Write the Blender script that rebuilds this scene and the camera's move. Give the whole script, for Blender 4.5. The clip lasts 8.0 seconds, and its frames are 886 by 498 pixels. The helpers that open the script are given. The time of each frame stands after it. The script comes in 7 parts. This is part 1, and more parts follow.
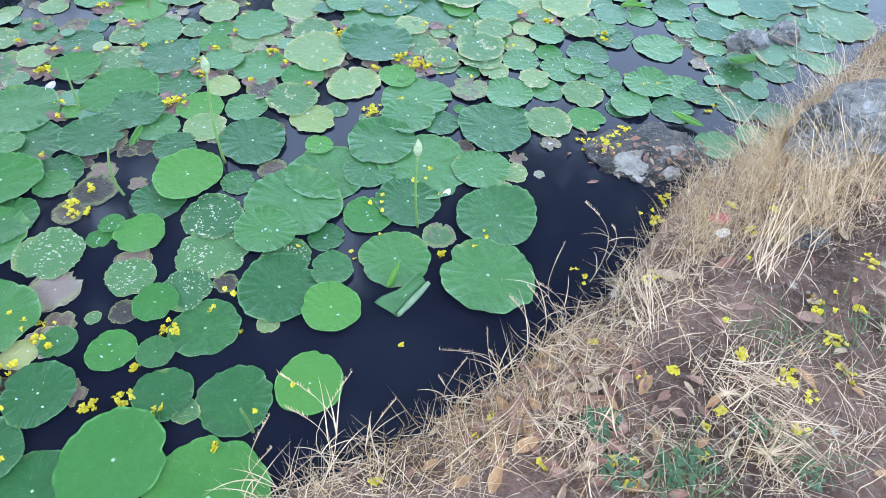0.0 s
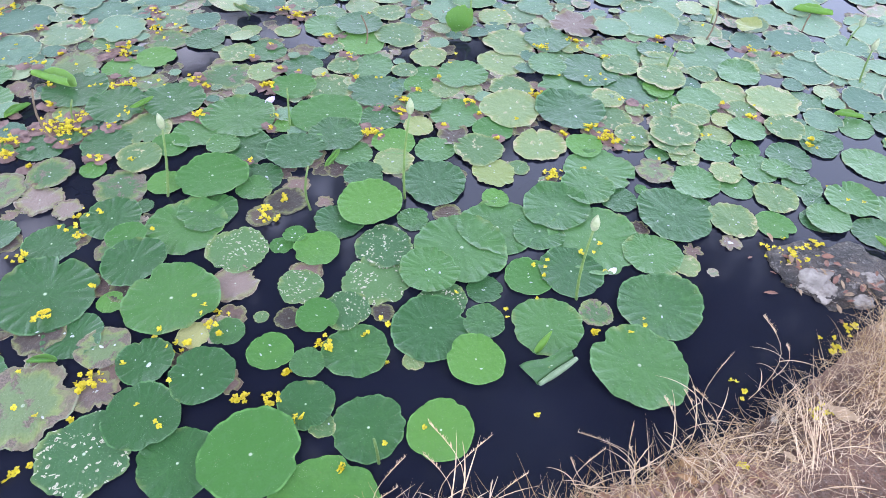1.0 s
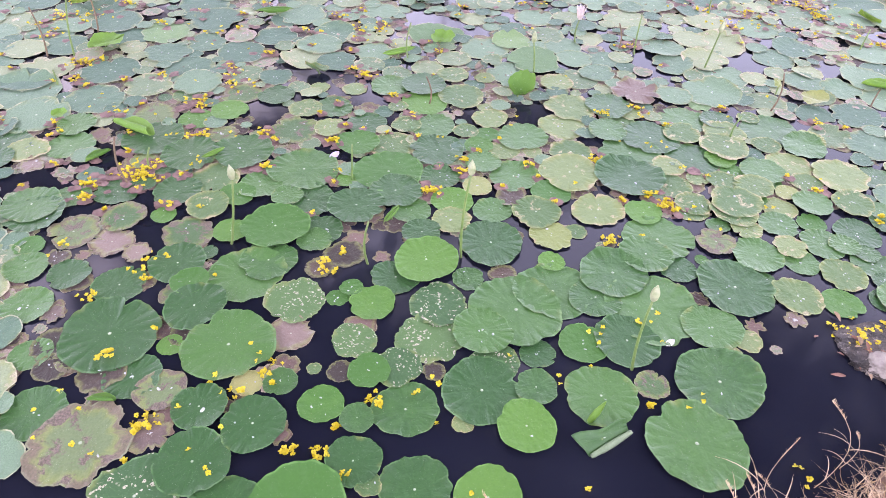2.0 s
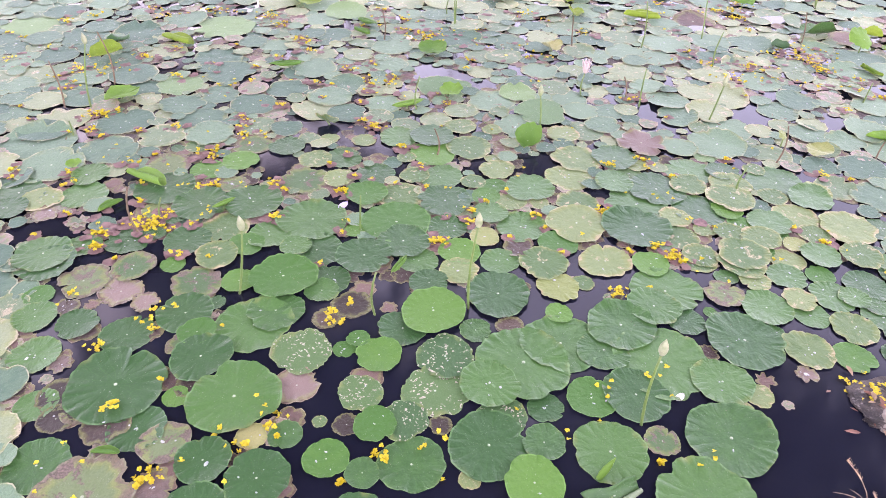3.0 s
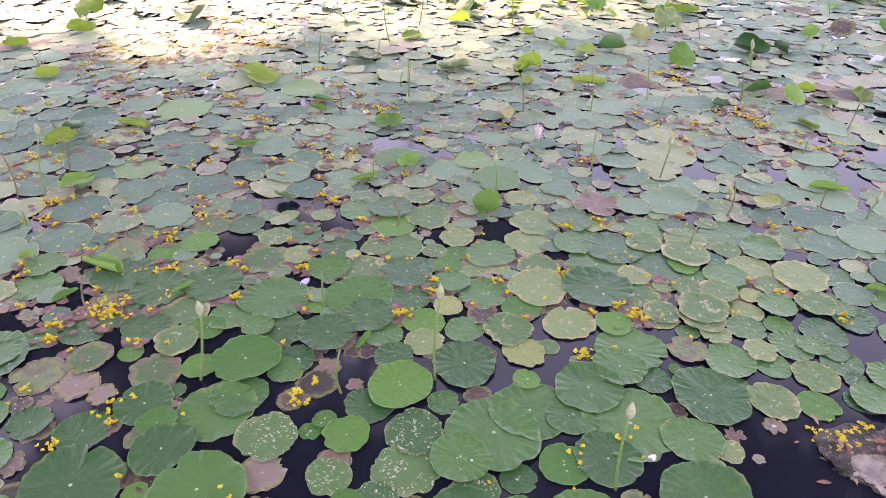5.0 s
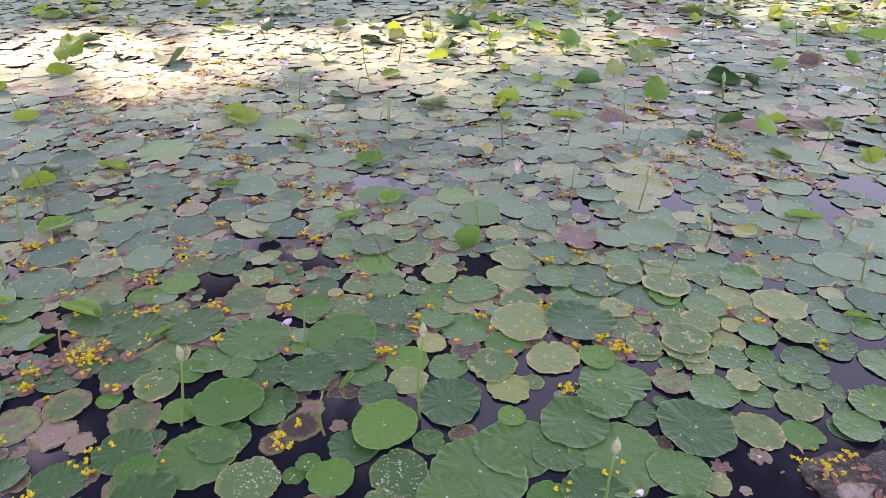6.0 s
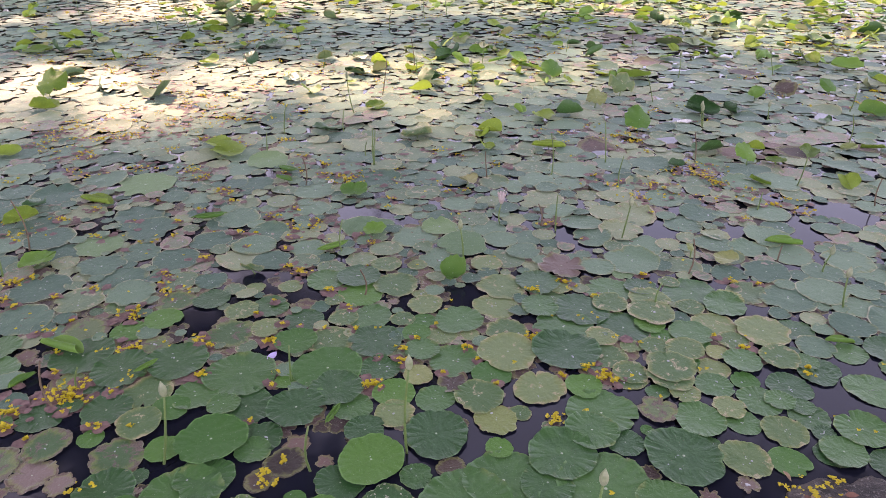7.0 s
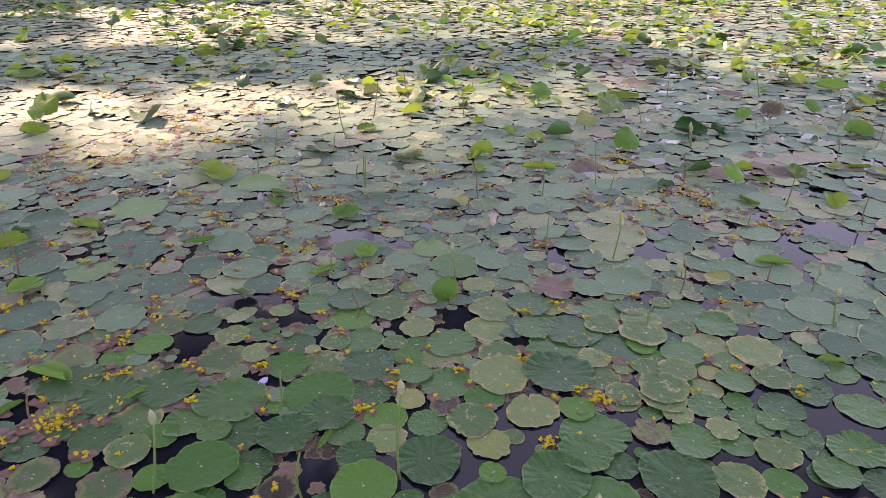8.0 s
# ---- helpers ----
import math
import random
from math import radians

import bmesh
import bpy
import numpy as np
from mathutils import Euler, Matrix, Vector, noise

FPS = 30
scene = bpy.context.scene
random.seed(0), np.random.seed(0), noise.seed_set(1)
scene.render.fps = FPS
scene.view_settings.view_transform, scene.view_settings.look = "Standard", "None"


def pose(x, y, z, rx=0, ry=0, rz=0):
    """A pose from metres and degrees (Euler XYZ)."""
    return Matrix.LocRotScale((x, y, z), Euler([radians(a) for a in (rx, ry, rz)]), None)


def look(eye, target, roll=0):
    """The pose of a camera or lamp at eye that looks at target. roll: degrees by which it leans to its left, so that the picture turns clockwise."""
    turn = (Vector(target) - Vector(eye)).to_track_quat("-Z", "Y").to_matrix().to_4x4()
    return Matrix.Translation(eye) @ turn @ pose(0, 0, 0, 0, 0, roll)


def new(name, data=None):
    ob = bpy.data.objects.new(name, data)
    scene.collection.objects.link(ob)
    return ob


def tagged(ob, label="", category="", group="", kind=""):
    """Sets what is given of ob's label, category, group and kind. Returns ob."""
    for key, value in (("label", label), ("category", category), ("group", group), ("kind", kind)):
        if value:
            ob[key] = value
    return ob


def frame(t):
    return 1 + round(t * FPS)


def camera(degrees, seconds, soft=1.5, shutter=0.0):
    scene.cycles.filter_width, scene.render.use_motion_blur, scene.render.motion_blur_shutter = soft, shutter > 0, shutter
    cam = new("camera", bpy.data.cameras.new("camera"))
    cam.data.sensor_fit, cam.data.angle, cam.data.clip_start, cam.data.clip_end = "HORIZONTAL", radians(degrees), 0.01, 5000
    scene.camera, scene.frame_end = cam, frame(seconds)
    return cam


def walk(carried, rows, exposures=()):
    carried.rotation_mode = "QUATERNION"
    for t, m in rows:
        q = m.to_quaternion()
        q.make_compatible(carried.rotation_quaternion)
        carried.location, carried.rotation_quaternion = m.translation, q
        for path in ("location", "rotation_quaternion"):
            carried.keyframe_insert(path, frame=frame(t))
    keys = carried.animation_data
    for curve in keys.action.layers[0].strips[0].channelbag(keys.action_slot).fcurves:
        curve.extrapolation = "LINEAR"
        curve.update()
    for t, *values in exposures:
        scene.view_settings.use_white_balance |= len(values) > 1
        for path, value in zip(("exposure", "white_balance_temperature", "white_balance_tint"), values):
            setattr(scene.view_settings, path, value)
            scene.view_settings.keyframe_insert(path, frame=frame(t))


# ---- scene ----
cam = camera(66.0, 8.0, soft=0.9)
PATH = [
    (0, (0.088, -0.038, 1.821), (0.247, 1.243, 0.293), 3.9),
    (0.5, (0.04, -0.027, 1.836), (-0.02, 1.304, 0.343), 4.3),
    (1, (0.01, -0.022, 1.853), (-0.245, 1.334, 0.405), 3.1),
    (1.5, (-0.016, -0.021, 1.864), (-0.386, 1.364, 0.469), 2.6),
    (3, (-0.027, -0.008, 1.895), (-0.497, 1.489, 0.655), 1.6),
    (3.5, (-0.019, -0.002, 1.907), (-0.493, 1.531, 0.713), 1.1),
    (4, (-0.013, 0.002, 1.913), (-0.475, 1.564, 0.751), 0.7),
    (4.5, (-0.01, 0.009, 1.921), (-0.445, 1.601, 0.791), 0.4),
    (6, (0.002, 0.019, 1.947), (-0.377, 1.705, 0.939), -0.2),
    (6.5, (0.007, 0.023, 1.958), (-0.35, 1.733, 0.983), -0.5),
    (7, (0.008, 0.022, 1.963), (-0.34, 1.755, 1.026), -0.3),
    (7.5, (0.012, 0.024, 1.974), (-0.339, 1.77, 1.065), -0.4),
    (8, (0.01, 0.026, 1.975), (-0.32, 1.79, 1.091), -0.4),
]
walk(cam, [(t, look(eye, target, roll)) for t, eye, target, roll in PATH],
     [(0.0, 3.42, 5980, 7), (1.5, 3.46, 7100, 34), (3.0, 3.48, 7650, 46), (4.5, 3.12, 7550, 46), (6.5, 2.42, 7450, 44), (8.0, 2.10, 7450, 42)])

# ---- world and sun ----
SUN = Vector((-0.593, 0.593, 0.545)).normalized()      # towards the sun: ahead and to the left, over the far bank
world = bpy.data.worlds.new("sky")
scene.world = world
world.use_nodes = True
wn = world.node_tree.nodes
sky = wn.new("ShaderNodeTexSky")
sky.sky_type = "NISHITA"
sky.sun_disc = False
sky.sun_elevation = math.asin(SUN.z)
sky.sun_rotation = math.atan2(SUN.x, SUN.y)
sky.air_density, sky.dust_density, sky.ozone_density = 1.0, 0.25, 1.0
world.node_tree.links.new(sky.outputs[0], wn["Background"].inputs[0])
wn["Background"].inputs[1].default_value = 0.072
haze = wn.new("ShaderNodeBackground")            # thin bright haze over the whole sky
haze.inputs[0].default_value, haze.inputs[1].default_value = (0.82, 0.88, 1.0, 1.0), 0.245
both = wn.new("ShaderNodeAddShader")
world.node_tree.links.new(wn["Background"].outputs[0], both.inputs[0])
world.node_tree.links.new(haze.outputs[0], both.inputs[1])
world.node_tree.links.new(both.outputs[0], wn["World Output"].inputs[0])
sun = new("sun", bpy.data.lights.new("sun", "SUN"))
sun.data.energy, sun.data.angle, sun.data.color = 2.7, radians(1.2), (1.0, 0.86, 0.61)
sun.rotation_mode = "QUATERNION"
sun.rotation_quaternion = SUN.to_track_quat("Z", "Y")


# ---- materials ----
class Nodes:
    """Small helper to write node materials briefly."""

    def __init__(self, name):
        self.m = bpy.data.materials.new(name)
        self.m.use_nodes = True
        self.t = self.m.node_tree
        self.b = self.t.nodes["Principled BSDF"]
        self.o = self.t.nodes["Material Output"]

    def add(self, kind, ins=(), **props):
        n = self.t.nodes.new(kind)
        for k, v in props.items():
            setattr(n, k, v)
        for k, v in dict(ins).items():
            self.put(n.inputs[k], v)
        return n.outputs[0]

    def put(self, socket, v):
        if isinstance(v, bpy.types.NodeSocket):
            self.t.links.new(v, socket)
        elif isinstance(v, tuple) and len(v) == 3 and socket.type == "RGBA":
            socket.default_value = (*v, 1.0)
        else:
            socket.default_value = v

    def math(self, op, a, b=0.0, c=0.0):
        return self.add("ShaderNodeMath", {0: a, 1: b, 2: c}, operation=op)

    def noise(self, scale, vec=None, detail=3.0, rough=0.55, distort=0.0):
        ins = {"Scale": scale, "Detail": detail, "Roughness": rough, "Distortion": distort}
        if vec is not None:
            ins["Vector"] = vec
        return self.add("ShaderNodeTexNoise", ins)

    def step(self, v, lo, hi):
        n = self.t.nodes.new("ShaderNodeMapRange")
        n.interpolation_type = "SMOOTHSTEP"
        for k, x in ((0, v), (1, lo), (2, hi), (3, 0.0), (4, 1.0)):
            self.put(n.inputs[k], x)
        return n.outputs[0]

    def mix(self, f, a, b):
        n = self.t.nodes.new("ShaderNodeMix")
        n.data_type = "RGBA"
        for i, v in ((0, f), (6, a), (7, b)):
            self.put(n.inputs[i], v)
        return n.outputs[2]

    def bump(self, h, strength=0.3, dist=0.01):
        return self.add("ShaderNodeBump", {"Height": h, "Strength": strength, "Distance": dist})

    def pos(self):
        return self.t.nodes.new("ShaderNodeNewGeometry").outputs["Position"]

    def rand(self, island=False):
        if island:
            return self.t.nodes.new("ShaderNodeNewGeometry").outputs["Random Per Island"]
        return self.t.nodes.new("ShaderNodeObjectInfo").outputs["Random"]

    def surf(self, color, rough=0.6, normal=None, spec=0.5):
        self.put(self.b.inputs["Base Color"], color)
        self.put(self.b.inputs["Roughness"], rough)
        self.put(self.b.inputs["Specular IOR Level"], spec)
        if normal is not None:
            self.put(self.b.inputs["Normal"], normal)
        return self.m


def hue(c, k):
    return tuple(v * k for v in c)


def n_light(c):
    return tuple(min(0.5, v * 1.6 + 0.06) for v in c)


def leaf_material(name, dark, light, edge, edge_from, spots=0.0, patch=0.0, patch_color=(0.33, 0.23, 0.19), island=False, veil=0.0, rough=0.54, vein=1.0, sheen=0.22, spec=0.30):
    """Lotus blade: radial veins, waxy mottling, browned rim, pale blisters."""
    n = Nodes(name)
    at = n.t.nodes.new("ShaderNodeAttribute")
    at.attribute_name = "blade"
    sep = n.t.nodes.new("ShaderNodeSeparateXYZ")
    n.t.links.new(at.outputs["Vector"], sep.inputs[0])
    x, y, seed = sep.outputs
    rho = n.math("SQRT", n.math("ADD", n.math("MULTIPLY", x, x), n.math("MULTIPLY", y, y)))
    ang = n.math("ARCTAN2", y, x)
    vec = n.add("ShaderNodeCombineXYZ", {0: x, 1: y, 2: n.math("MULTIPLY", seed, 40.0)})
    wob = n.math("MULTIPLY", n.math("SUBTRACT", n.noise(2.5, vec), 0.5), 0.5)
    veins = n.math("ABSOLUTE", n.math("SINE", n.math("MULTIPLY", n.math("ADD", ang, wob), 10.0)))
    line = n.math("SUBTRACT", 1.0, n.step(veins, 0.0, n.math("MULTIPLY_ADD", rho, -0.12, 0.26)))
    net = n.t.nodes.new("ShaderNodeTexVoronoi")
    net.feature = "DISTANCE_TO_EDGE"
    n.put(net.inputs["Vector"], vec)
    n.put(net.inputs["Scale"], 16.0)
    mesh = n.math("SUBTRACT", 1.0, n.step(net.outputs["Distance"], 0.01, 0.07))
    fine = n.noise(26.0, vec, 4.0, 0.65)
    broad = n.noise(2.2, vec, 3.0, 0.6)
    rnd = n.rand(island)
    tone = n.math("ADD", n.math("MULTIPLY", broad, 0.75), n.math("MULTIPLY_ADD", rnd, 1.7, -0.70))
    col = n.mix(n.step(tone, 0.10, 0.98), dark, light)
    col = n.mix(n.math("MULTIPLY", line, n.math("MULTIPLY_ADD", rho, -0.12 * vein, 0.20 * vein)), col, hue(light, 1.5))
    col = n.mix(n.math("MULTIPLY", mesh, 0.09 * vein), col, hue(light, 1.5))
    ribs = n.step(veins, 0.0, 0.75)
    margin = n.math("MULTIPLY", n.math("POWER", rho, 4.0), 1.0)
    col = n.mix(n.math("MULTIPLY", n.math("MULTIPLY", ribs, rho), 0.08 * vein), col, hue(dark, 0.75))
    # shade in the rim's pleats, put into the colour as short dark lines
    crease_shade = n.math("MULTIPLY", n.math("MULTIPLY", n.math("SUBTRACT", 1.0, n.step(veins, 0.0, 0.22)), n.step(rho, 0.68, 0.97)), n.step(n.noise(3.3, vec, 2.0), 0.40, 0.60))
    col = n.mix(n.math("MULTIPLY", crease_shade, 0.45 * vein), col, hue(dark, 0.45))
    # grey waxy bloom in blotches
    col = n.mix(n.math("MULTIPLY", n.step(n.noise(5.5, vec, 5.0, 0.7), 0.45, 0.80), 0.20 if island else 0.10), col, (0.16, 0.24, 0.16))
    hub = n.math("SUBTRACT", 1.0, n.step(rho, 0.018, 0.05))
    col = n.mix(n.math("MULTIPLY", hub, 0.8), col, (0.42, 0.50, 0.34))
    # browned rim
    rim = n.math("ADD", rho, n.math("MULTIPLY", n.math("SUBTRACT", n.noise(1.7, vec, 3.0, 0.55), 0.5), 0.95))
    rim = n.math("ADD", rim, n.math("MULTIPLY_ADD", rnd, 0.10, -0.05))
    brown = n.step(rim, edge_from, edge_from + 0.16)
    yellowish = n.step(rim, edge_from - 0.22, edge_from + 0.06)
    col = n.mix(n.math("MULTIPLY", yellowish, 0.55), col, (0.22, 0.25, 0.07))
    col = n.mix(n.math("MULTIPLY", brown, 0.9), col, n.mix(fine, edge, hue(edge, 0.55)))
    if patch:
        p = n.step(n.noise(1.9, vec, 6.0, 0.68, 0.4), 1.0 - patch, 1.07 - patch)
        col = n.mix(p, col, n.mix(n.step(fine, 0.3, 0.7), patch_color, hue(patch_color, 0.45)))
    # small rotted specks everywhere, larger pale blisters where asked
    vo = n.t.nodes.new("ShaderNodeTexVoronoi")
    n.put(vo.inputs["Vector"], vec)
    n.put(vo.inputs["Scale"], 13.0)
    speck = n.math("MULTIPLY", n.math("SUBTRACT", 1.0, n.step(vo.outputs["Distance"], 0.07, 0.12)), n.step(n.noise(3.0, vec), 0.48, 0.58))
    col = n.mix(n.math("MULTIPLY", speck, 0.85), col, (0.16, 0.11, 0.06))
    dust = n.t.nodes.new("ShaderNodeTexVoronoi")
    n.put(dust.inputs["Vector"], vec)
    n.put(dust.inputs["Scale"], 34.0)
    grain = n.math("MULTIPLY", n.math("SUBTRACT", 1.0, n.step(dust.outputs["Distance"], 0.10, 0.17)), n.step(n.noise(6.0, vec, 2.0), 0.50, 0.58))
    col = n.mix(n.math("MULTIPLY", grain, 0.8 if island else 0.6), col, (0.52, 0.55, 0.46))
    if spots:
        v2 = n.t.nodes.new("ShaderNodeTexVoronoi")
        n.put(v2.inputs["Vector"], n.add("ShaderNodeVectorMath", {0: vec, 1: n.add("ShaderNodeCombineXYZ", {0: wob, 1: wob})}, operation="ADD"))
        n.put(v2.inputs["Scale"], 8.0)
        where = n.step(n.noise(1.9, vec, 2.0), 0.66 - 0.3 * spots, 0.76 - 0.3 * spots)
        far_off = n.math("ADD", v2.outputs["Distance"], n.math("MULTIPLY", n.math("SUBTRACT", n.noise(9.0, vec, 3.0), 0.45), 0.9))
        ring = n.math("MULTIPLY", n.math("SUBTRACT", 1.0, n.step(far_off, 0.30, 0.36)), where)
        core = n.math("MULTIPLY", n.math("SUBTRACT", 1.0, n.step(far_off, 0.15, 0.20)), where)
        col = n.mix(ring, col, n.mix(fine, (0.52, 0.50, 0.38), (0.33, 0.29, 0.20)))
        col = n.mix(n.math("MULTIPLY", core, n.step(n.noise(7.0, vec), 0.45, 0.5)), col, (0.10, 0.085, 0.06))
    col = n.mix(n.math("MULTIPLY", n.step(fine, 0.35, 0.75), 0.42 if island else 0.30), col, hue(dark, 0.6))
    lip = n.math("MULTIPLY", n.step(rho, 0.94, 0.97), 0.6 if island else 0.4)
    lip = n.math("MULTIPLY", lip, n.step(n.noise(2.6, vec, 3.0), 0.42, 0.62))
    col = n.mix(lip, col, (0.44, 0.41, 0.26) if island else n_light(light))
    h = n.math("ADD", n.math("MULTIPLY", n.math("MULTIPLY", ribs, margin), 0.6 * vein), n.math("MULTIPLY", fine, 0.18))
    h = n.math("ADD", h, n.math("MULTIPLY", n.math("MULTIPLY", ribs, rho), 0.07 * vein))
    h = n.math("ADD", h, n.math("MULTIPLY", n.noise(3.6, vec, 2.0, 0.5, 0.3), 1.5))
    n.surf(col, n.math("MULTIPLY_ADD", fine, 0.25, rough - 0.1), n.bump(h, 0.45, 0.006), spec)
    n.b.inputs["Sheen Weight"].default_value = sheen
    n.b.inputs["Sheen Roughness"].default_value = 0.45
    n.b.inputs["Sheen Tint"].default_value = (0.85, 0.95, 0.88, 1.0)
    if veil:
        tr = n.t.nodes.new("ShaderNodeBsdfTranslucent")
        n.put(tr.inputs[0], n.mix(0.6, col, (0.36, 0.48, 0.06)))
        mx = n.t.nodes.new("ShaderNodeMixShader")
        mx.inputs[0].default_value = veil
        n.t.links.new(n.b.outputs[0], mx.inputs[1])
        n.t.links.new(tr.outputs[0], mx.inputs[2])
        n.t.links.new(mx.outputs[0], n.o.inputs[0])
    return n.m


RIM = (0.30, 0.22, 0.13)
PINK = (0.37, 0.265, 0.21)
MAT = {
    "green": leaf_material("lotus_green", (0.019, 0.082, 0.020), (0.052, 0.148, 0.034), RIM, 1.18, rough=0.40, spec=0.42, sheen=0.04),
    "fresh": leaf_material("lotus_fresh", (0.036, 0.132, 0.022), (0.070, 0.190, 0.030), RIM, 1.36, rough=0.5, vein=0.3, sheen=0.03),
    "pale": leaf_material("lotus_pale", (0.058, 0.130, 0.040), (0.155, 0.220, 0.080), (0.48, 0.38, 0.21), 0.94, patch=0.42, patch_color=(0.46, 0.41, 0.23), sheen=0.12),
    "dying": leaf_material("lotus_dying", (0.050, 0.115, 0.040), (0.125, 0.175, 0.075), (0.20, 0.145, 0.105), 0.80, patch=0.47, patch_color=(0.19, 0.138, 0.108), sheen=0.04),
    "spotted": leaf_material("lotus_spotted", (0.030, 0.096, 0.030), (0.070, 0.150, 0.048), RIM, 1.08, spots=0.8, sheen=0.06),
    "yellow": leaf_material("lotus_yellow", (0.170, 0.220, 0.060), (0.320, 0.310, 0.120), (0.36, 0.26, 0.13), 0.98, patch=0.36, patch_color=(0.40, 0.31, 0.17)),
    "dead": leaf_material("lotus_dead", (0.065, 0.045, 0.037), (0.215, 0.152, 0.122), (0.16, 0.10, 0.07), 0.85, rough=0.7),
    "withered": leaf_material("lotus_withered", (0.150, 0.100, 0.082), (0.360, 0.250, 0.205), (0.20, 0.13, 0.10), 0.95, rough=0.7),
    "sunken": leaf_material("lotus_sunken", (0.030, 0.019, 0.014), (0.085, 0.055, 0.040), (0.05, 0.03, 0.02), 0.9, rough=0.6),
    "curled": leaf_material("lotus_curled", (0.055, 0.175, 0.026), (0.130, 0.290, 0.045), RIM, 1.35, veil=0.25, vein=0.6, sheen=0.04),
    "underside": leaf_material("lotus_underside", (0.130, 0.200, 0.100), (0.300, 0.370, 0.230), RIM, 1.4, vein=0.8, sheen=0.1),
    "standing": leaf_material("lotus_standing", (0.070, 0.160, 0.018), (0.240, 0.360, 0.040), RIM, 1.22, veil=0.32, rough=0.5, vein=1.2, sheen=0.04),
}
# far copies of the leaf colours, lightened to carry the distant sky sheen
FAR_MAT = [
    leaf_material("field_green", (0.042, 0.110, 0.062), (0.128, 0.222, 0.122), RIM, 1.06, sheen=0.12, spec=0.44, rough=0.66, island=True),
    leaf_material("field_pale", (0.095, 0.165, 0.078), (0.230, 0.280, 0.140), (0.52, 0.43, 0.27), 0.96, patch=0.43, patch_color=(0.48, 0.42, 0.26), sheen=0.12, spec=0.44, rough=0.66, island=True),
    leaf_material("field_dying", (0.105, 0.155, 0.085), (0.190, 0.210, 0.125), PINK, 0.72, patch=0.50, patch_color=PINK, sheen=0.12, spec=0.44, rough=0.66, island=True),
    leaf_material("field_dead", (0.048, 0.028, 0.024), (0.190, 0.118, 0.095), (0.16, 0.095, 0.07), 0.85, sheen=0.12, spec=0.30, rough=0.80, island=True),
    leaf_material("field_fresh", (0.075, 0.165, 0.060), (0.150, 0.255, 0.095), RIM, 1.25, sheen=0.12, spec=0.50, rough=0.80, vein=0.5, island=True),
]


def plain_material(name, a, b, scale, rough=0.7, bump=0.3, dist=0.005, island=False, veil=0.0, detail=5.0):
    n = Nodes(name)
    p = n.pos()
    f = n.noise(scale, p, detail, 0.6)
    c = n.mix(n.step(f, 0.3, 0.7), a, b)
    c = n.mix(n.math("MULTIPLY", n.rand(island), 0.55), c, hue(b, 0.6))
    c = n.mix(n.math("MULTIPLY", n.noise(scale * 6, p, 3.0), 0.3), c, hue(a, 0.6))
    n.surf(c, rough, n.bump(n.noise(scale * 3, p, 4.0), bump, dist))
    if veil:
        tr = n.t.nodes.new("ShaderNodeBsdfTranslucent")
        n.put(tr.inputs[0], c)
        mx = n.t.nodes.new("ShaderNodeMixShader")
        mx.inputs[0].default_value = veil
        n.t.links.new(n.b.outputs[0], mx.inputs[1])
        n.t.links.new(tr.outputs[0], mx.inputs[2])
        n.t.links.new(mx.outputs[0], n.o.inputs[0])
    return n.m


HUB_MAT = plain_material("leaf_hub", (0.30, 0.38, 0.24), (0.46, 0.52, 0.38), 80, 0.5)
STALK = plain_material("lotus_stalk", (0.10, 0.19, 0.05), (0.17, 0.25, 0.07), 60, 0.55)
STALK_DRY = plain_material("dry_stalk", (0.12, 0.085, 0.05), (0.22, 0.15, 0.09), 50, 0.8)
BUD = plain_material("bud_petals", (0.20, 0.26, 0.12), (0.38, 0.40, 0.26), 40, 0.5, 0.15)
PINK_PETAL = plain_material("pink_petals", (0.68, 0.50, 0.48), (0.80, 0.68, 0.65), 40, 0.5, 0.15, veil=0.3)
YELLOW = plain_material("yellow_petals", (0.64, 0.50, 0.015), (0.80, 0.66, 0.04), 90, 0.6, 0.2, 0.002, island=True, veil=0.2)
STRAW = plain_material("dry_grass", (0.43, 0.268, 0.148), (0.84, 0.635, 0.42), 25, 0.65, 0.2, 0.002, island=True, veil=0.15)
STRAW_GOLD = plain_material("golden_dry_grass", (0.34, 0.20, 0.08), (0.58, 0.38, 0.18), 25, 0.7, 0.2, 0.002, island=True, veil=0.15)
GRASS = plain_material("green_grass", (0.05, 0.10, 0.03), (0.13, 0.19, 0.06), 25, 0.6, 0.2, 0.002, island=True, veil=0.2)
WEED = plain_material("weed_leaves", (0.035, 0.09, 0.035), (0.08, 0.15, 0.06), 40, 0.55, 0.2, 0.002, island=True, veil=0.2)
DRY = {
    "tan": plain_material("tan_dry_leaf", (0.28, 0.180, 0.100), (0.44, 0.310, 0.190), 30, 0.75),
    "grey": plain_material("grey_dry_leaf", (0.17, 0.088, 0.060), (0.35, 0.200, 0.138), 30, 0.8),
    "russet": plain_material("russet_dry_leaf", (0.15, 0.060, 0.036), (0.30, 0.145, 0.095), 30, 0.7),
    "orange": plain_material("orange_dry_leaf", (0.30, 0.15, 0.06), (0.42, 0.23, 0.10), 30, 0.7),
}
SCRAP = plain_material("rotting_scraps", (0.09, 0.045, 0.040), (0.28, 0.165, 0.140), 30, 0.75, island=True)
PEBBLE = plain_material("pebbles", (0.17, 0.11, 0.08), (0.40, 0.31, 0.24), 30, 0.9, island=True)
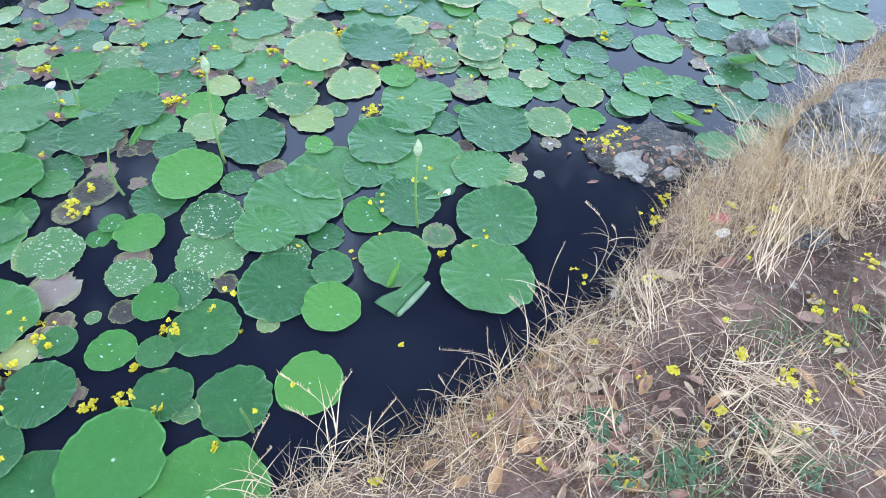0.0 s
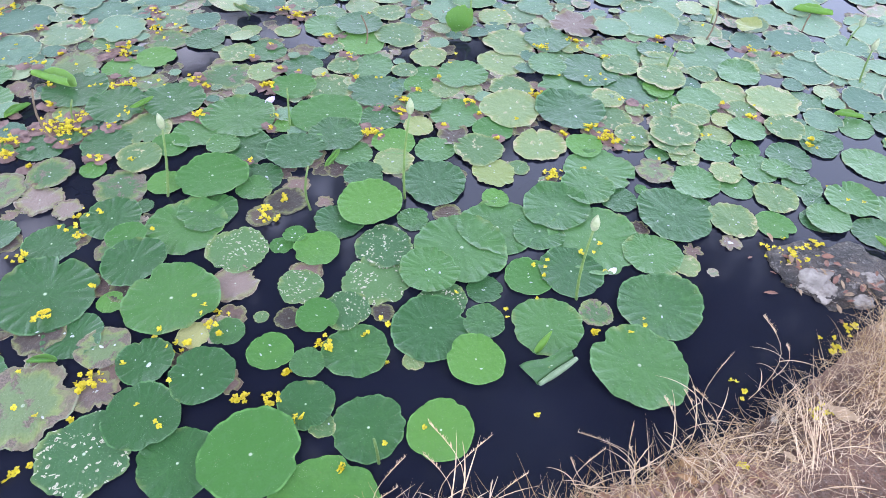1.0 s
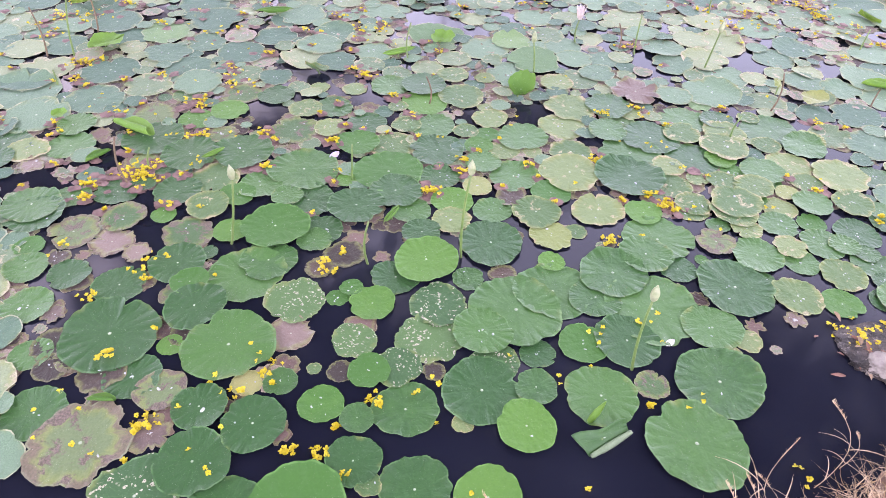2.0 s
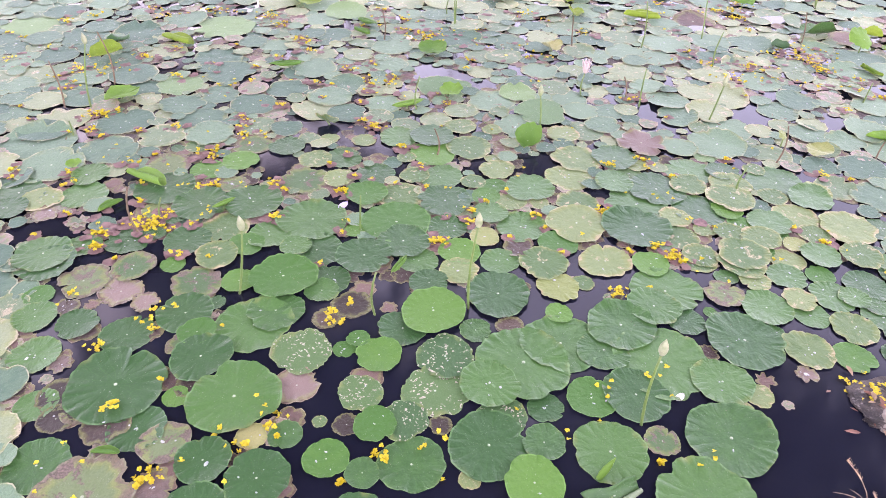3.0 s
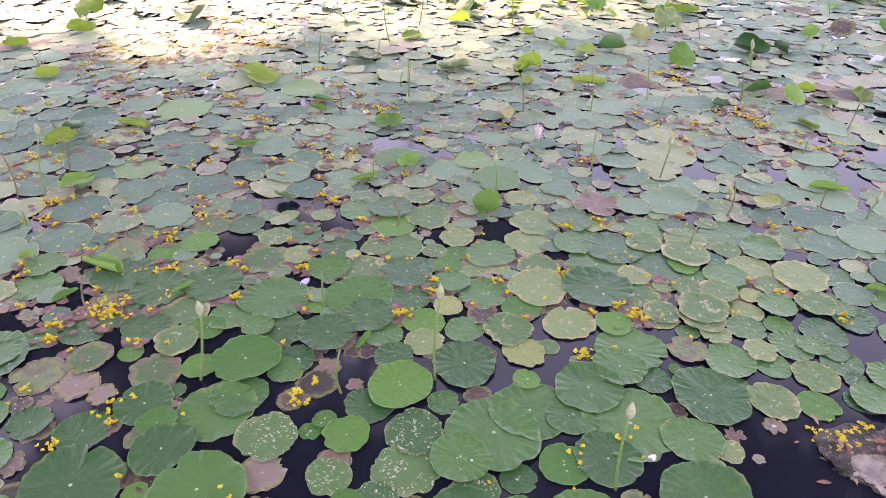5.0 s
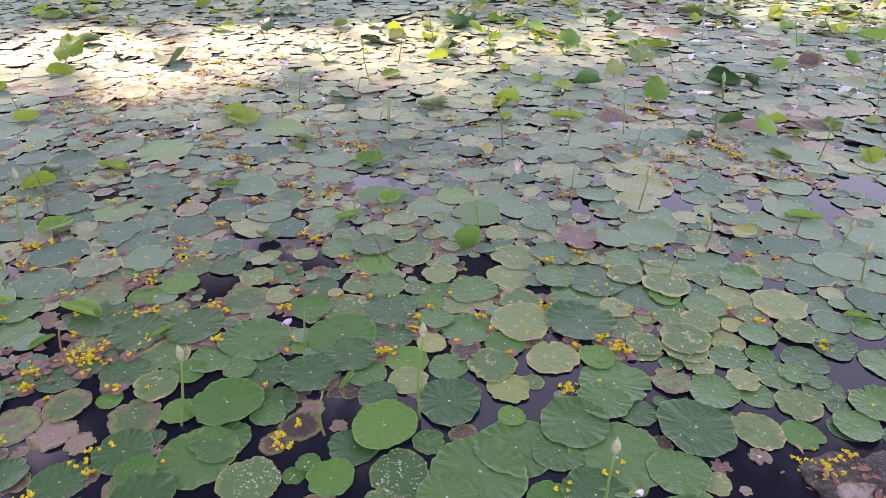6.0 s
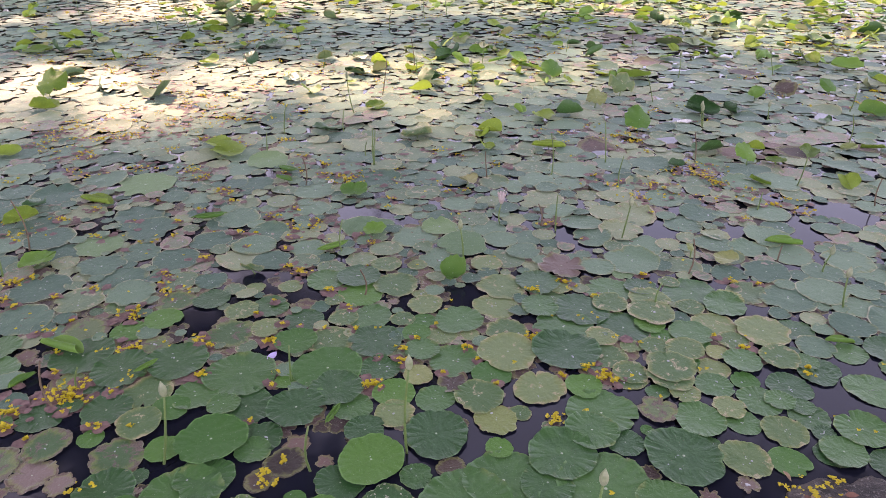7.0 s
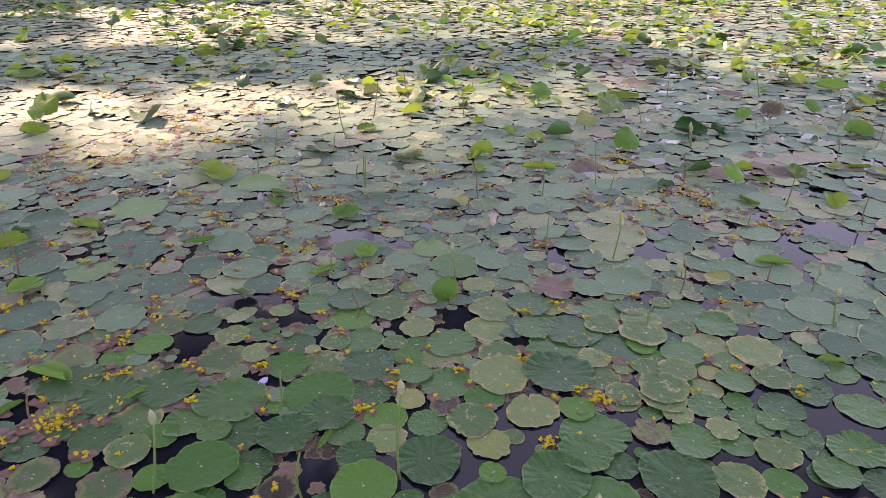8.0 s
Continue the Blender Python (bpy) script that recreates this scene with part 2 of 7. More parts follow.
def rock_material():
    n = Nodes("grey_rock")
    p = n.pos()
    a, b, f = n.noise(6.0, p, 6.0, 0.65), n.noise(28.0, p, 6.0, 0.7), n.noise(110.0, p, 3.0)
    c = n.mix(n.step(a, 0.35, 0.65), (0.085, 0.078, 0.072), (0.22, 0.205, 0.19))
    c = n.mix(n.math("MULTIPLY", n.step(b, 0.52, 0.68), 0.7), c, (0.42, 0.40, 0.37))
    c = n.mix(n.math("MULTIPLY", n.step(f, 0.5, 0.7), 0.5), c, (0.05, 0.045, 0.04))
    v = n.t.nodes.new("ShaderNodeTexVoronoi")
    v.feature = "DISTANCE_TO_EDGE"
    n.put(v.inputs["Vector"], n.add("ShaderNodeVectorMath", {0: p, 1: n.math("MULTIPLY", a, 0.15)}, operation="ADD"))
    n.put(v.inputs["Scale"], 7.0)
    crack = n.math("SUBTRACT", 1.0, n.step(v.outputs["Distance"], 0.0, 0.03))
    c = n.mix(n.math("MULTIPLY", crack, 0.6), c, (0.04, 0.035, 0.03))
    h = n.math("ADD", n.math("ADD", a, n.math("MULTIPLY", b, 0.5)), n.math("MULTIPLY", crack, -0.4))
    return n.surf(c, 0.9, n.bump(h, 0.9, 0.03), 0.3)


ROCK = rock_material()
PALE_ROCK = plain_material("pale_rock", (0.15, 0.125, 0.105), (0.44, 0.39, 0.33), 16, 0.9, 0.9, 0.01)
def mud_material():
    n = Nodes("wet_mud_stone")
    p = n.pos()
    a, b, f = n.noise(9.0, p, 6.0, 0.7), n.noise(45.0, p, 6.0, 0.75), n.noise(150.0, p, 4.0)
    c = n.mix(n.step(a, 0.38, 0.62), (0.022, 0.018, 0.016), (0.110, 0.088, 0.072))
    c = n.mix(n.math("MULTIPLY", n.step(b, 0.52, 0.66), 0.75), c, (0.30, 0.265, 0.23))
    c = n.mix(n.math("MULTIPLY", n.step(f, 0.50, 0.66), 0.6), c, (0.020, 0.017, 0.015))
    return n.surf(c, n.math("MULTIPLY_ADD", a, 0.4, 0.4), n.bump(n.math("ADD", b, n.math("ADD", a, n.math("MULTIPLY", f, 0.4))), 0.9, 0.02), 0.4)


MUD = mud_material()
BARK = plain_material("bark", (0.06, 0.045, 0.03), (0.14, 0.10, 0.07), 6, 0.9, 0.8, 0.03)
CANOPY = plain_material("tree_foliage", (0.03, 0.07, 0.02), (0.07, 0.12, 0.03), 3, 0.6, island=True, veil=0.2)
RAG = plain_material("faded_red_cloth", (0.42, 0.08, 0.08), (0.55, 0.18, 0.16), 60, 0.9)
WHITE = plain_material("white_petal", (0.66, 0.63, 0.58), (0.82, 0.80, 0.76), 50, 0.6)
FLUFF = plain_material("grass_fluff", (0.34, 0.29, 0.22), (0.52, 0.46, 0.38), 50, 0.8)
LILAC = plain_material("lilac_petal", (0.45, 0.36, 0.62), (0.60, 0.52, 0.75), 50, 0.6)


def soil_material():
    n = Nodes("soil")
    p = n.pos()
    a = n.noise(3.0, p, 5.0, 0.6)
    b = n.noise(38.0, p, 6.0, 0.7)
    c = n.mix(n.step(a, 0.35, 0.65), (0.060, 0.030, 0.020), (0.225, 0.128, 0.090))
    c = n.mix(n.math("MULTIPLY", n.step(b, 0.45, 0.75), 0.6), c, (0.25, 0.19, 0.15))
    c = n.mix(n.math("MULTIPLY", n.step(n.noise(90.0, p, 3.0), 0.55, 0.7), 0.5), c, (0.06, 0.045, 0.035))
    v = n.t.nodes.new("ShaderNodeTexVoronoi")
    n.put(v.inputs["Vector"], p)
    n.put(v.inputs["Scale"], 95.0)
    grit = n.math("MULTIPLY", n.math("SUBTRACT", 1.0, n.step(v.outputs["Distance"], 0.18, 0.34)), n.step(n.noise(14.0, p, 3.0), 0.42, 0.58))
    c = n.mix(n.math("MULTIPLY", grit, 0.8), c, n.mix(n.noise(60.0, p, 2.0), (0.05, 0.032, 0.025), (0.42, 0.33, 0.26)))
    h = n.math("ADD", n.math("ADD", b, n.noise(120.0, p, 4.0)), n.math("MULTIPLY", grit, 0.8))
    return n.surf(c, 0.92, n.bump(h, 1.0, 0.016), 0.25)


def water_material():
    n = Nodes("pond_water")
    p = n.pos()
    c = n.mix(n.step(n.noise(1.3, p, 3.0), 0.35, 0.7), (0.0078, 0.0088, 0.0155), (0.0115, 0.0130, 0.0215))
    n.surf(c, 0.09, n.bump(n.noise(7.0, p, 2.0, 0.4), 0.05, 0.01), 0.5)
    n.b.inputs["IOR"].default_value = 1.333
    return n.m


def droplet_material():
    n = Nodes("water_drop")
    n.surf((0.92, 0.96, 0.94), 0.04)
    n.b.inputs["Transmission Weight"].default_value = 0.6
    n.b.inputs["IOR"].default_value = 1.333
    return n.m


SOIL, WATER, DROP = soil_material(), water_material(), droplet_material()


# ---- mesh helpers ----
def mesh_of(name, verts, faces, mats, index=None, blade=None, smooth=True):
    me = bpy.data.meshes.new(name)
    me.from_pydata([tuple(v) for v in verts], [], [tuple(f) for f in faces])
    for m in mats if isinstance(mats, (list, tuple)) else [mats]:
        me.materials.append(m)
    if index is not None:
        me.polygons.foreach_set("material_index", np.asarray(index, dtype=np.int32))
    if blade is not None:
        me.attributes.new("blade", "FLOAT_VECTOR", "POINT").data.foreach_set("vector", np.asarray(blade, dtype=np.float32).ravel())
    if smooth:
        me.polygons.foreach_set("use_smooth", np.ones(len(me.polygons), dtype=bool))
    me.update()
    return me


class Heap:
    """Collects pieces into one mesh."""

    def __init__(self):
        self.v, self.f, self.i, self.b, self.n = [], [], [], [], 0

    def add(self, verts, faces, index=0, blade=None):
        self.v.append(np.asarray(verts, dtype=float))
        self.f.extend([tuple(k + self.n for k in f) for f in faces])
        self.i.extend([index] * len(faces))
        self.n += len(verts)
        if blade is not None:
            self.b.append(np.asarray(blade, dtype=float))

    def mesh(self, name, mats, smooth=True):
        return mesh_of(name, np.concatenate(self.v), self.f, mats, self.i, np.concatenate(self.b) if self.b else None, smooth)


def part(name, me, parent, label=""):
    ob = new(name, me)
    ob.parent = parent
    return tagged(ob, label)


def tube(points, radii, sides=6):
    """A tapering tube along points; closed at both ends."""
    pts = [Vector(p) for p in points]
    verts, faces = [], []
    for k, p in enumerate(pts):
        d = (pts[min(k + 1, len(pts) - 1)] - pts[max(k - 1, 0)]).normalized()
        a = d.orthogonal().normalized()
        b = d.cross(a)
        for s in range(sides):
            w = 2 * math.pi * s / sides
            verts.append(p + (a * math.cos(w) + b * math.sin(w)) * radii[k])
    for k in range(len(pts) - 1):
        for s in range(sides):
            t = (s + 1) % sides
            faces.append((k * sides + s, k * sides + t, (k + 1) * sides + t, (k + 1) * sides + s))
    faces.append(tuple(range(sides))[::-1])
    faces.append(tuple(range((len(pts) - 1) * sides, len(pts) * sides)))
    return verts, faces


# ---- the shore ----
SHORE = [(-60, -22), (-40, -14), (-12, -5), (-3, -0.9), (-0.9, 0.25), (-0.35, 0.58), (-0.05, 0.73), (0.19, 0.82), (0.36, 0.91), (0.57, 1.06), (0.8, 1.25), (1.08, 1.55), (1.25, 1.74), (1.5, 1.88), (1.7, 2.04), (1.98, 2.3), (2.25, 2.5), (2.65, 2.85), (4.5, 4.4), (12, 9), (40, 30), (60, 45)]


def shore_line():
    """Smooth curve through the shore's bends."""
    out = []
    p = [Vector((*q, 0)) for q in SHORE]
    for k in range(1, len(p) - 2):
        for s in range(8):
            t = s / 8
            out.append(0.5 * ((2 * p[k]) + (p[k + 1] - p[k - 1]) * t + (2 * p[k - 1] - 5 * p[k] + 4 * p[k + 1] - p[k + 2]) * t * t
                              + (3 * p[k] - p[k - 1] - 3 * p[k + 1] + p[k + 2]) * t ** 3))
    return np.array([(v.x, v.y) for v in out])


LINE = shore_line()
SEG_A, SEG_D = LINE[:-1], LINE[1:] - LINE[:-1]
SEG_L = (SEG_D ** 2).sum(1)


def inland(x, y):
    """Distance from the shore: positive on the bank, negative over the water."""
    q = np.array((x, y)) - SEG_A
    t = np.clip((q * SEG_D).sum(1) / SEG_L, 0, 1)
    off = q - t[:, None] * SEG_D
    k = int((off ** 2).sum(1).argmin())
    side = SEG_D[k][0] * q[k][1] - SEG_D[k][1] * q[k][0]
    return float(np.sqrt((off[k] ** 2).sum())) * (-1 if side > 0 else 1)


def bank_height(x, y):
    d = inland(x, y)
    d += 0.05 * noise.noise((x * 5, y * 5, 3.0)) + 0.025 * noise.noise((x * 14, y * 14, 7.0))
    if d < 0:
        z = max(d * 1.1, -0.5)
    else:
        z = 0.17 * (1 - math.exp(-d / 0.10)) + 0.05 * (1 - math.exp(-d / 0.8))
    far = -0.6 * x + 0.8 * y - 23.0        # unseen far bank, added under the trees
    if far > -1.5:
        z = max(z, 0.35 * min(far, 2.0))
    return z + 0.022 * noise.noise((x * 3, y * 3, 0)) * min(1, max(0, d * 5)) + 0.010 * noise.noise((x * 17, y * 17, 5)) * (d > 0)


def grid_mesh(name, xs, ys, height, mat):
    verts = [(x, y, height(x, y)) for y in ys for x in xs]
    w = len(xs)
    faces = [(j * w + i, j * w + i + 1, (j + 1) * w + i + 1, (j + 1) * w + i) for j in range(len(ys) - 1) for i in range(w - 1)]
    return mesh_of(name, verts, faces, mat)


def uneven(lo, a, b, hi, fine, coarse):
    """Steps that are fine between a and b and grow beyond."""
    mid = list(np.arange(a, b, fine))
    out, s = [], fine
    x = a
    while x > lo:
        s = min(s * 1.35, coarse)
        x -= s
        out.insert(0, x)
    tail, s, x = [], fine, mid[-1]
    while x < hi:
        s = min(s * 1.35, coarse)
        x += s
        tail.append(x)
    return out + mid + tail


ground = tagged(new("ground", grid_mesh("ground", uneven(-120, -1.0, 3.6, 120, 0.03, 12), uneven(-120, -0.3, 3.6, 120, 0.03, 12), bank_height, SOIL)),
                "dry brown soil bank sloping into the pond", "ground", kind="structure")
water = tagged(new("water", grid_mesh("water", uneven(-130, -2, 2, 130, 1.0, 30), uneven(-130, -2, 2, 130, 1.0, 30), lambda x, y: 0.0, WATER)),
               "dark still pond water between lotus leaves", "water", kind="structure")


# ---- lotus leaves ----
def blade(r, rng, rings=8, around=56, cup=0.0, wave=0.05, notch=0.10, ragged=0.0, fold=0.0, lobes=0, ruffle=0.022, tear=0.0):
    """Round lotus blade: pleated rim, two shallow notches, slightly sunk hub. Returns vertices, faces and blade coordinates."""
    ph = [rng.uniform(0, 6.28) for _ in range(8)]
    n1, n2 = rng.choice((3, 4, 5)), rng.choice((7, 9, 11))
    pleat = rng.choice((18, 20, 22))
    seed = rng.random()
    squash = rng.uniform(0.94, 1.0)
    verts, coords = [(0, 0, 0.0)], [(0, 0, seed)]
    for i in range(1, rings + 1):
        q = (i / rings) ** 0.85
        for k in range(around):
            a = 2 * math.pi * k / around
            out = 1 + 0.020 * math.sin(2 * a + ph[0]) + 0.028 * math.sin(3 * a + ph[1]) + 0.016 * math.sin(n2 * a + ph[2]) + 0.010 * abs(math.sin(pleat * a / 2 + ph[7]))
            if tear and q > 0.35:
                out -= tear * math.exp(-(math.atan2(math.sin(a - ph[6]), math.cos(a - ph[6])) / 0.07) ** 2)
            d1 = math.atan2(math.sin(a - ph[3]), math.cos(a - ph[3]))
            d2 = math.atan2(math.sin(a - ph[3] - math.pi), math.cos(a - ph[3] - math.pi))
            out -= notch * math.exp(-(d1 / 0.14) ** 2) + notch * 0.35 * math.exp(-(d2 / 0.12) ** 2)
            if lobes:
                out -= 0.13 * math.exp(-(math.atan2(math.sin(a - ph[4]), math.cos(a - ph[4])) / 0.2) ** 2)
            if ragged:
                g = noise.noise((2.0 * math.cos(a) + 50 * seed, 2.0 * math.sin(a), 9 * seed)) + 0.30 * noise.noise((11 * math.cos(a), 11 * math.sin(a), 50 * seed))
                out -= ragged * max(0.0, g + 0.05) * (q > 0.55)
            rr = q * (out if q > 0.5 else 1 + (out - 1) * q * 2)
            x, y = rr * math.cos(a), rr * math.sin(a) * squash
            z = cup * q * q + wave * q ** 3 * (0.55 * math.sin(n1 * a + ph[5]) + 0.35 * math.sin(n2 * a + ph[6]))
            z += (0.010 * q * q + ruffle * q ** 5) * abs(math.sin(pleat * a / 2 + ph[7])) - 0.012 * math.exp(-q * 7)
            z += wave * 0.5 * q * noise.noise((x * 2 + 30 * seed, y * 2, 1.0))
            if fold:
                z += fold * max(0.0, x * math.cos(ph[4]) + y * math.sin(ph[4]) - 0.25) ** 1.3
            verts.append((x * r, y * r, z * r))
            coords.append((q * math.cos(a), q * math.sin(a), seed))
    faces = [(0, 1 + k, 1 + (k + 1) % around) for k in range(around)]
    for i in range(rings - 1):
        for k in range(around):
            t = (k + 1) % around
            faces.append((1 + i * around + k, 1 + (i + 1) * around + k, 1 + (i + 1) * around + t, 1 + i * around + t))
    return np.array(verts), faces, np.array(coords)


PLACED = []
LABELS = {
    "green": "blue-green waxy lotus leaf floating flat on water",
    "fresh": "bright fresh green young lotus leaf lying on water",
    "pale": "pale yellowing lotus leaf with bleached blotches on water",
    "dying": "dying green lotus leaf with pinkish brown rotting rim",
    "spotted": "insect-eaten lotus leaf with whitish blisters and holes",
    "yellow": "yellowed lotus leaf with browned edge on water",
    "sunken": "dark brown sunken lotus leaf just under water",
    "dead": "dead brown lotus leaf rotting at the water surface",
}
leaf_rng = random.Random(11)


def hub_mesh():
    """The small pale knob where the veins meet."""
    verts = [(0, 0, 0.012)] + [(q * math.cos(a), q * math.sin(a), h) for q, h in ((0.016, 0.010), (0.030, 0.0)) for a in (k * math.pi / 5 for k in range(10))]
    faces = [(0, 1 + k, 1 + (k + 1) % 10) for k in range(10)] + [(1 + k, 11 + k, 11 + (k + 1) % 10, 1 + (k + 1) % 10) for k in range(10)]
    return mesh_of("hub", verts, faces, HUB_MAT)


HUB = hub_mesh()


FAR_PLACED = []


def floating_leaf(x, y, r, kind, level):
    rng = leaf_rng
    # distant leaves take the lightened FAR_MAT copy of their kind
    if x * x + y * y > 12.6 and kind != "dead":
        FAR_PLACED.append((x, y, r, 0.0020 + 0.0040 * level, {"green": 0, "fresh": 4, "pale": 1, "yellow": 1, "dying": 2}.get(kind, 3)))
        PLACED.append((x, y, r, 0.0022 + 0.0040 * level))
        return
    opts = {
        "green": dict(wave=rng.uniform(0.05, 0.10), notch=rng.uniform(0.05, 0.16), ragged=rng.choice((0, 0.03, 0.08)), tear=rng.choice((0, 0, 0, 0.25)), fold=rng.choice((0, 0, 0, 0.12))),
        "fresh": dict(wave=rng.uniform(0.025, 0.05), notch=0.10, cup=rng.uniform(0.0, 0.06), lobes=rng.choice((0, 1))),
        "pale": dict(wave=0.05, ragged=rng.uniform(0.06, 0.2), tear=rng.choice((0, 0, 0.3))), "dying": dict(wave=0.06, ragged=rng.uniform(0.12, 0.32), tear=rng.choice((0, 0.3))),
        "spotted": dict(wave=0.05, ragged=0.20), "yellow": dict(wave=0.06, ragged=0.16), "sunken": dict(wave=0.03, ragged=0.2), "dead": dict(wave=0.34, ragged=0.45, notch=0.2, tear=0.3),
    }[kind]
    opts["wave"] *= 0.42
    opts["ruffle"] = 0.028 if kind == "green" else 0.018
    v, f, c = blade(r, rng, 8, (96 if r > 0.09 else 64) if y < 2.6 else 60, **opts)
    v[:, 2] = np.where(v[:, 2] < 0, 0.2 * v[:, 2], v[:, 2])
    ob = new("lotus_leaf", mesh_of("lotus_leaf", v, f, MAT[kind], blade=c))
    z = 0.0022 + 0.0046 * level + 0.004 * r
    ob.matrix_world = pose(x, y, 0.003 if kind in ("dead", "sunken") else z, rng.uniform(-0.5, 0.5), rng.uniform(-0.5, 0.5), rng.uniform(0, 360))
    tagged(ob, LABELS[kind], "lotus leaf", "floating lotus leaves")
    if kind not in ("dead", "sunken"):
        hub = part("hub", HUB, ob)
        hub.matrix_local = pose(0, 0, -0.011 * r + 0.0012, 0, 0, 0) @ Matrix.Scale(r, 4)
    PLACED.append((x, y, r, z))
    return ob


floating_leaf(-1.050, 2.102, 0.125, "green", 3)
floating_leaf(-2.081, 1.564, 0.110, "dying", 0)
floating_leaf(-1.942, 1.707, 0.097, "dying", 2)
floating_leaf(-1.893, 1.562, 0.091, "dead", 1)
floating_leaf(-1.798, 1.777, 0.054, "fresh", 0)
floating_leaf(-1.637, 1.709, 0.112, "dying", 0)
floating_leaf(-1.477, 1.779, 0.074, "fresh", 1)
floating_leaf(-1.313, 1.859, 0.143, "fresh", 3)
floating_leaf(-1.927, 1.351, 0.085, "green", 0)
floating_leaf(-2.183, 1.430, 0.062, "fresh", 0)
floating_leaf(-2.103, 1.324, 0.085, "green", 1)
floating_leaf(-1.954, 1.167, 0.096, "green", 0)
floating_leaf(-1.710, 1.366, 0.101, "green", 0)
floating_leaf(-1.570, 1.539, 0.115, "green", 1)
floating_leaf(-1.285, 1.575, 0.150, "green", 0)
floating_leaf(-1.464, 1.462, 0.074, "fresh", 2)
floating_leaf(-1.375, 1.356, 0.120, "green", 3)
floating_leaf(-1.584, 1.148, 0.178, "green", 1)
floating_leaf(-1.157, 1.231, 0.160, "green", 4)
floating_leaf(-1.354, 1.174, 0.048, "fresh", 0)
floating_leaf(-1.045, 1.510, 0.117, "spotted", 1)
floating_leaf(-0.986, 1.359, 0.085, "dead", 0)
floating_leaf(-1.779, 0.985, 0.073, "green", 0)
floating_leaf(-1.630, 1.032, 0.078, "dying", 0)
floating_leaf(-1.493, 1.635, 0.040, "green", 0)
floating_leaf(-1.244, 1.671, 0.113, "green", 1)
floating_leaf(-2.304, 1.602, 0.124, "green", 1)
floating_leaf(-2.035, 1.411, 0.054, "dead", 2)
floating_leaf(-1.760, 1.540, 0.060, "dead", 0)
floating_leaf(-1.841, 1.162, 0.049, "dead", 1)
floating_leaf(-1.473, 1.390, 0.072, "dying", 0)
floating_leaf(-0.651, 1.873, 0.132, "fresh", 3)
floating_leaf(-0.735, 1.752, 0.097, "green", 0)
floating_leaf(-0.434, 2.063, 0.140, "green", 2)
floating_leaf(-0.465, 1.837, 0.065, "green", 0)
floating_leaf(-0.532, 1.664, 0.114, "spotted", 1)
floating_leaf(-0.766, 1.588, 0.088, "fresh", 1)
floating_leaf(-0.870, 1.635, 0.045, "fresh", 2)
floating_leaf(-0.901, 1.574, 0.044, "fresh", 0)
floating_leaf(-0.762, 1.403, 0.085, "spotted", 0)
floating_leaf(-0.248, 1.729, 0.176, "green", 2)
floating_leaf(-0.340, 1.586, 0.110, "green", 3)
floating_leaf(-0.515, 1.499, 0.125, "spotted", 0)
floating_leaf(-0.138, 1.879, 0.154, "green", 0)
floating_leaf(-0.206, 2.194, 0.094, "yellow", 1)
floating_leaf(-0.112, 2.261, 0.049, "pale", 0)
floating_leaf(-0.175, 2.035, 0.056, "fresh", 1)
floating_leaf(-0.044, 2.435, 0.120, "pale", 1)
floating_leaf(-0.818, 2.162, 0.088, "green", 0)
floating_leaf(-0.632, 2.153, 0.089, "pale", 1)
floating_leaf(-0.484, 2.282, 0.089, "green", 0)
floating_leaf(-0.724, 2.031, 0.087, "green", 2)
floating_leaf(0.024, 1.895, 0.105, "green", 1)
floating_leaf(-0.130, 1.556, 0.066, "green", 0)
floating_leaf(0.015, 1.653, 0.090, "fresh", 0)
floating_leaf(-0.261, 1.459, 0.092, "spotted", 0)
floating_leaf(-1.135, 1.913, 0.098, "green", 0)
floating_leaf(-1.126, 1.840, 0.073, "green", 1)
floating_leaf(0.148, 2.485, 0.084, "fresh", 1)
floating_leaf(0.222, 2.326, 0.151, "green", 0)
floating_leaf(0.183, 2.200, 0.110, "green", 3)
floating_leaf(0.315, 2.163, 0.076, "green", 1)
floating_leaf(0.069, 2.049, 0.140, "green", 2)
floating_leaf(0.236, 1.910, 0.182, "green", 0)
floating_leaf(0.406, 2.255, 0.030, "fresh", 0)
floating_leaf(0.534, 2.126, 0.154, "green", 2)
floating_leaf(0.636, 2.214, 0.057, "green", 0)
floating_leaf(0.623, 2.358, 0.109, "green", 1)
floating_leaf(0.457, 2.384, 0.085, "dying", 2)
floating_leaf(0.466, 2.509, 0.053, "green", 0)
floating_leaf(0.581, 2.516, 0.069, "pale", 2)
floating_leaf(0.768, 2.162, 0.101, "pale", 1)
floating_leaf(0.931, 2.178, 0.079, "fresh", 0)
floating_leaf(0.952, 2.349, 0.095, "pale", 1)
floating_leaf(0.797, 2.374, 0.074, "green", 0)
floating_leaf(0.714, 2.599, 0.086, "green", 1)
floating_leaf(0.854, 2.659, 0.065, "fresh", 0)
floating_leaf(0.890, 2.525, 0.095, "green", 1)
floating_leaf(1.039, 2.654, 0.099, "green", 0)
floating_leaf(0.755, 2.456, 0.074, "pale", 2)
floating_leaf(0.455, 1.883, 0.112, "green", 1)
floating_leaf(0.580, 1.864, 0.057, "pale", 0)
floating_leaf(0.519, 1.779, 0.047, "pale", 0)
floating_leaf(0.751, 2.027, 0.045, "dead", 0)
floating_leaf(1.109, 2.254, 0.074, "green", 0)
floating_leaf(1.074, 2.461, 0.088, "green", 0)
floating_leaf(1.105, 2.366, 0.049, "green", 1)
floating_leaf(1.208, 2.811, 0.088, "green", 0)
floating_leaf(0.531, 2.618, 0.106, "pale", 3)
floating_leaf(0.350, 2.576, 0.077, "pale", 0)
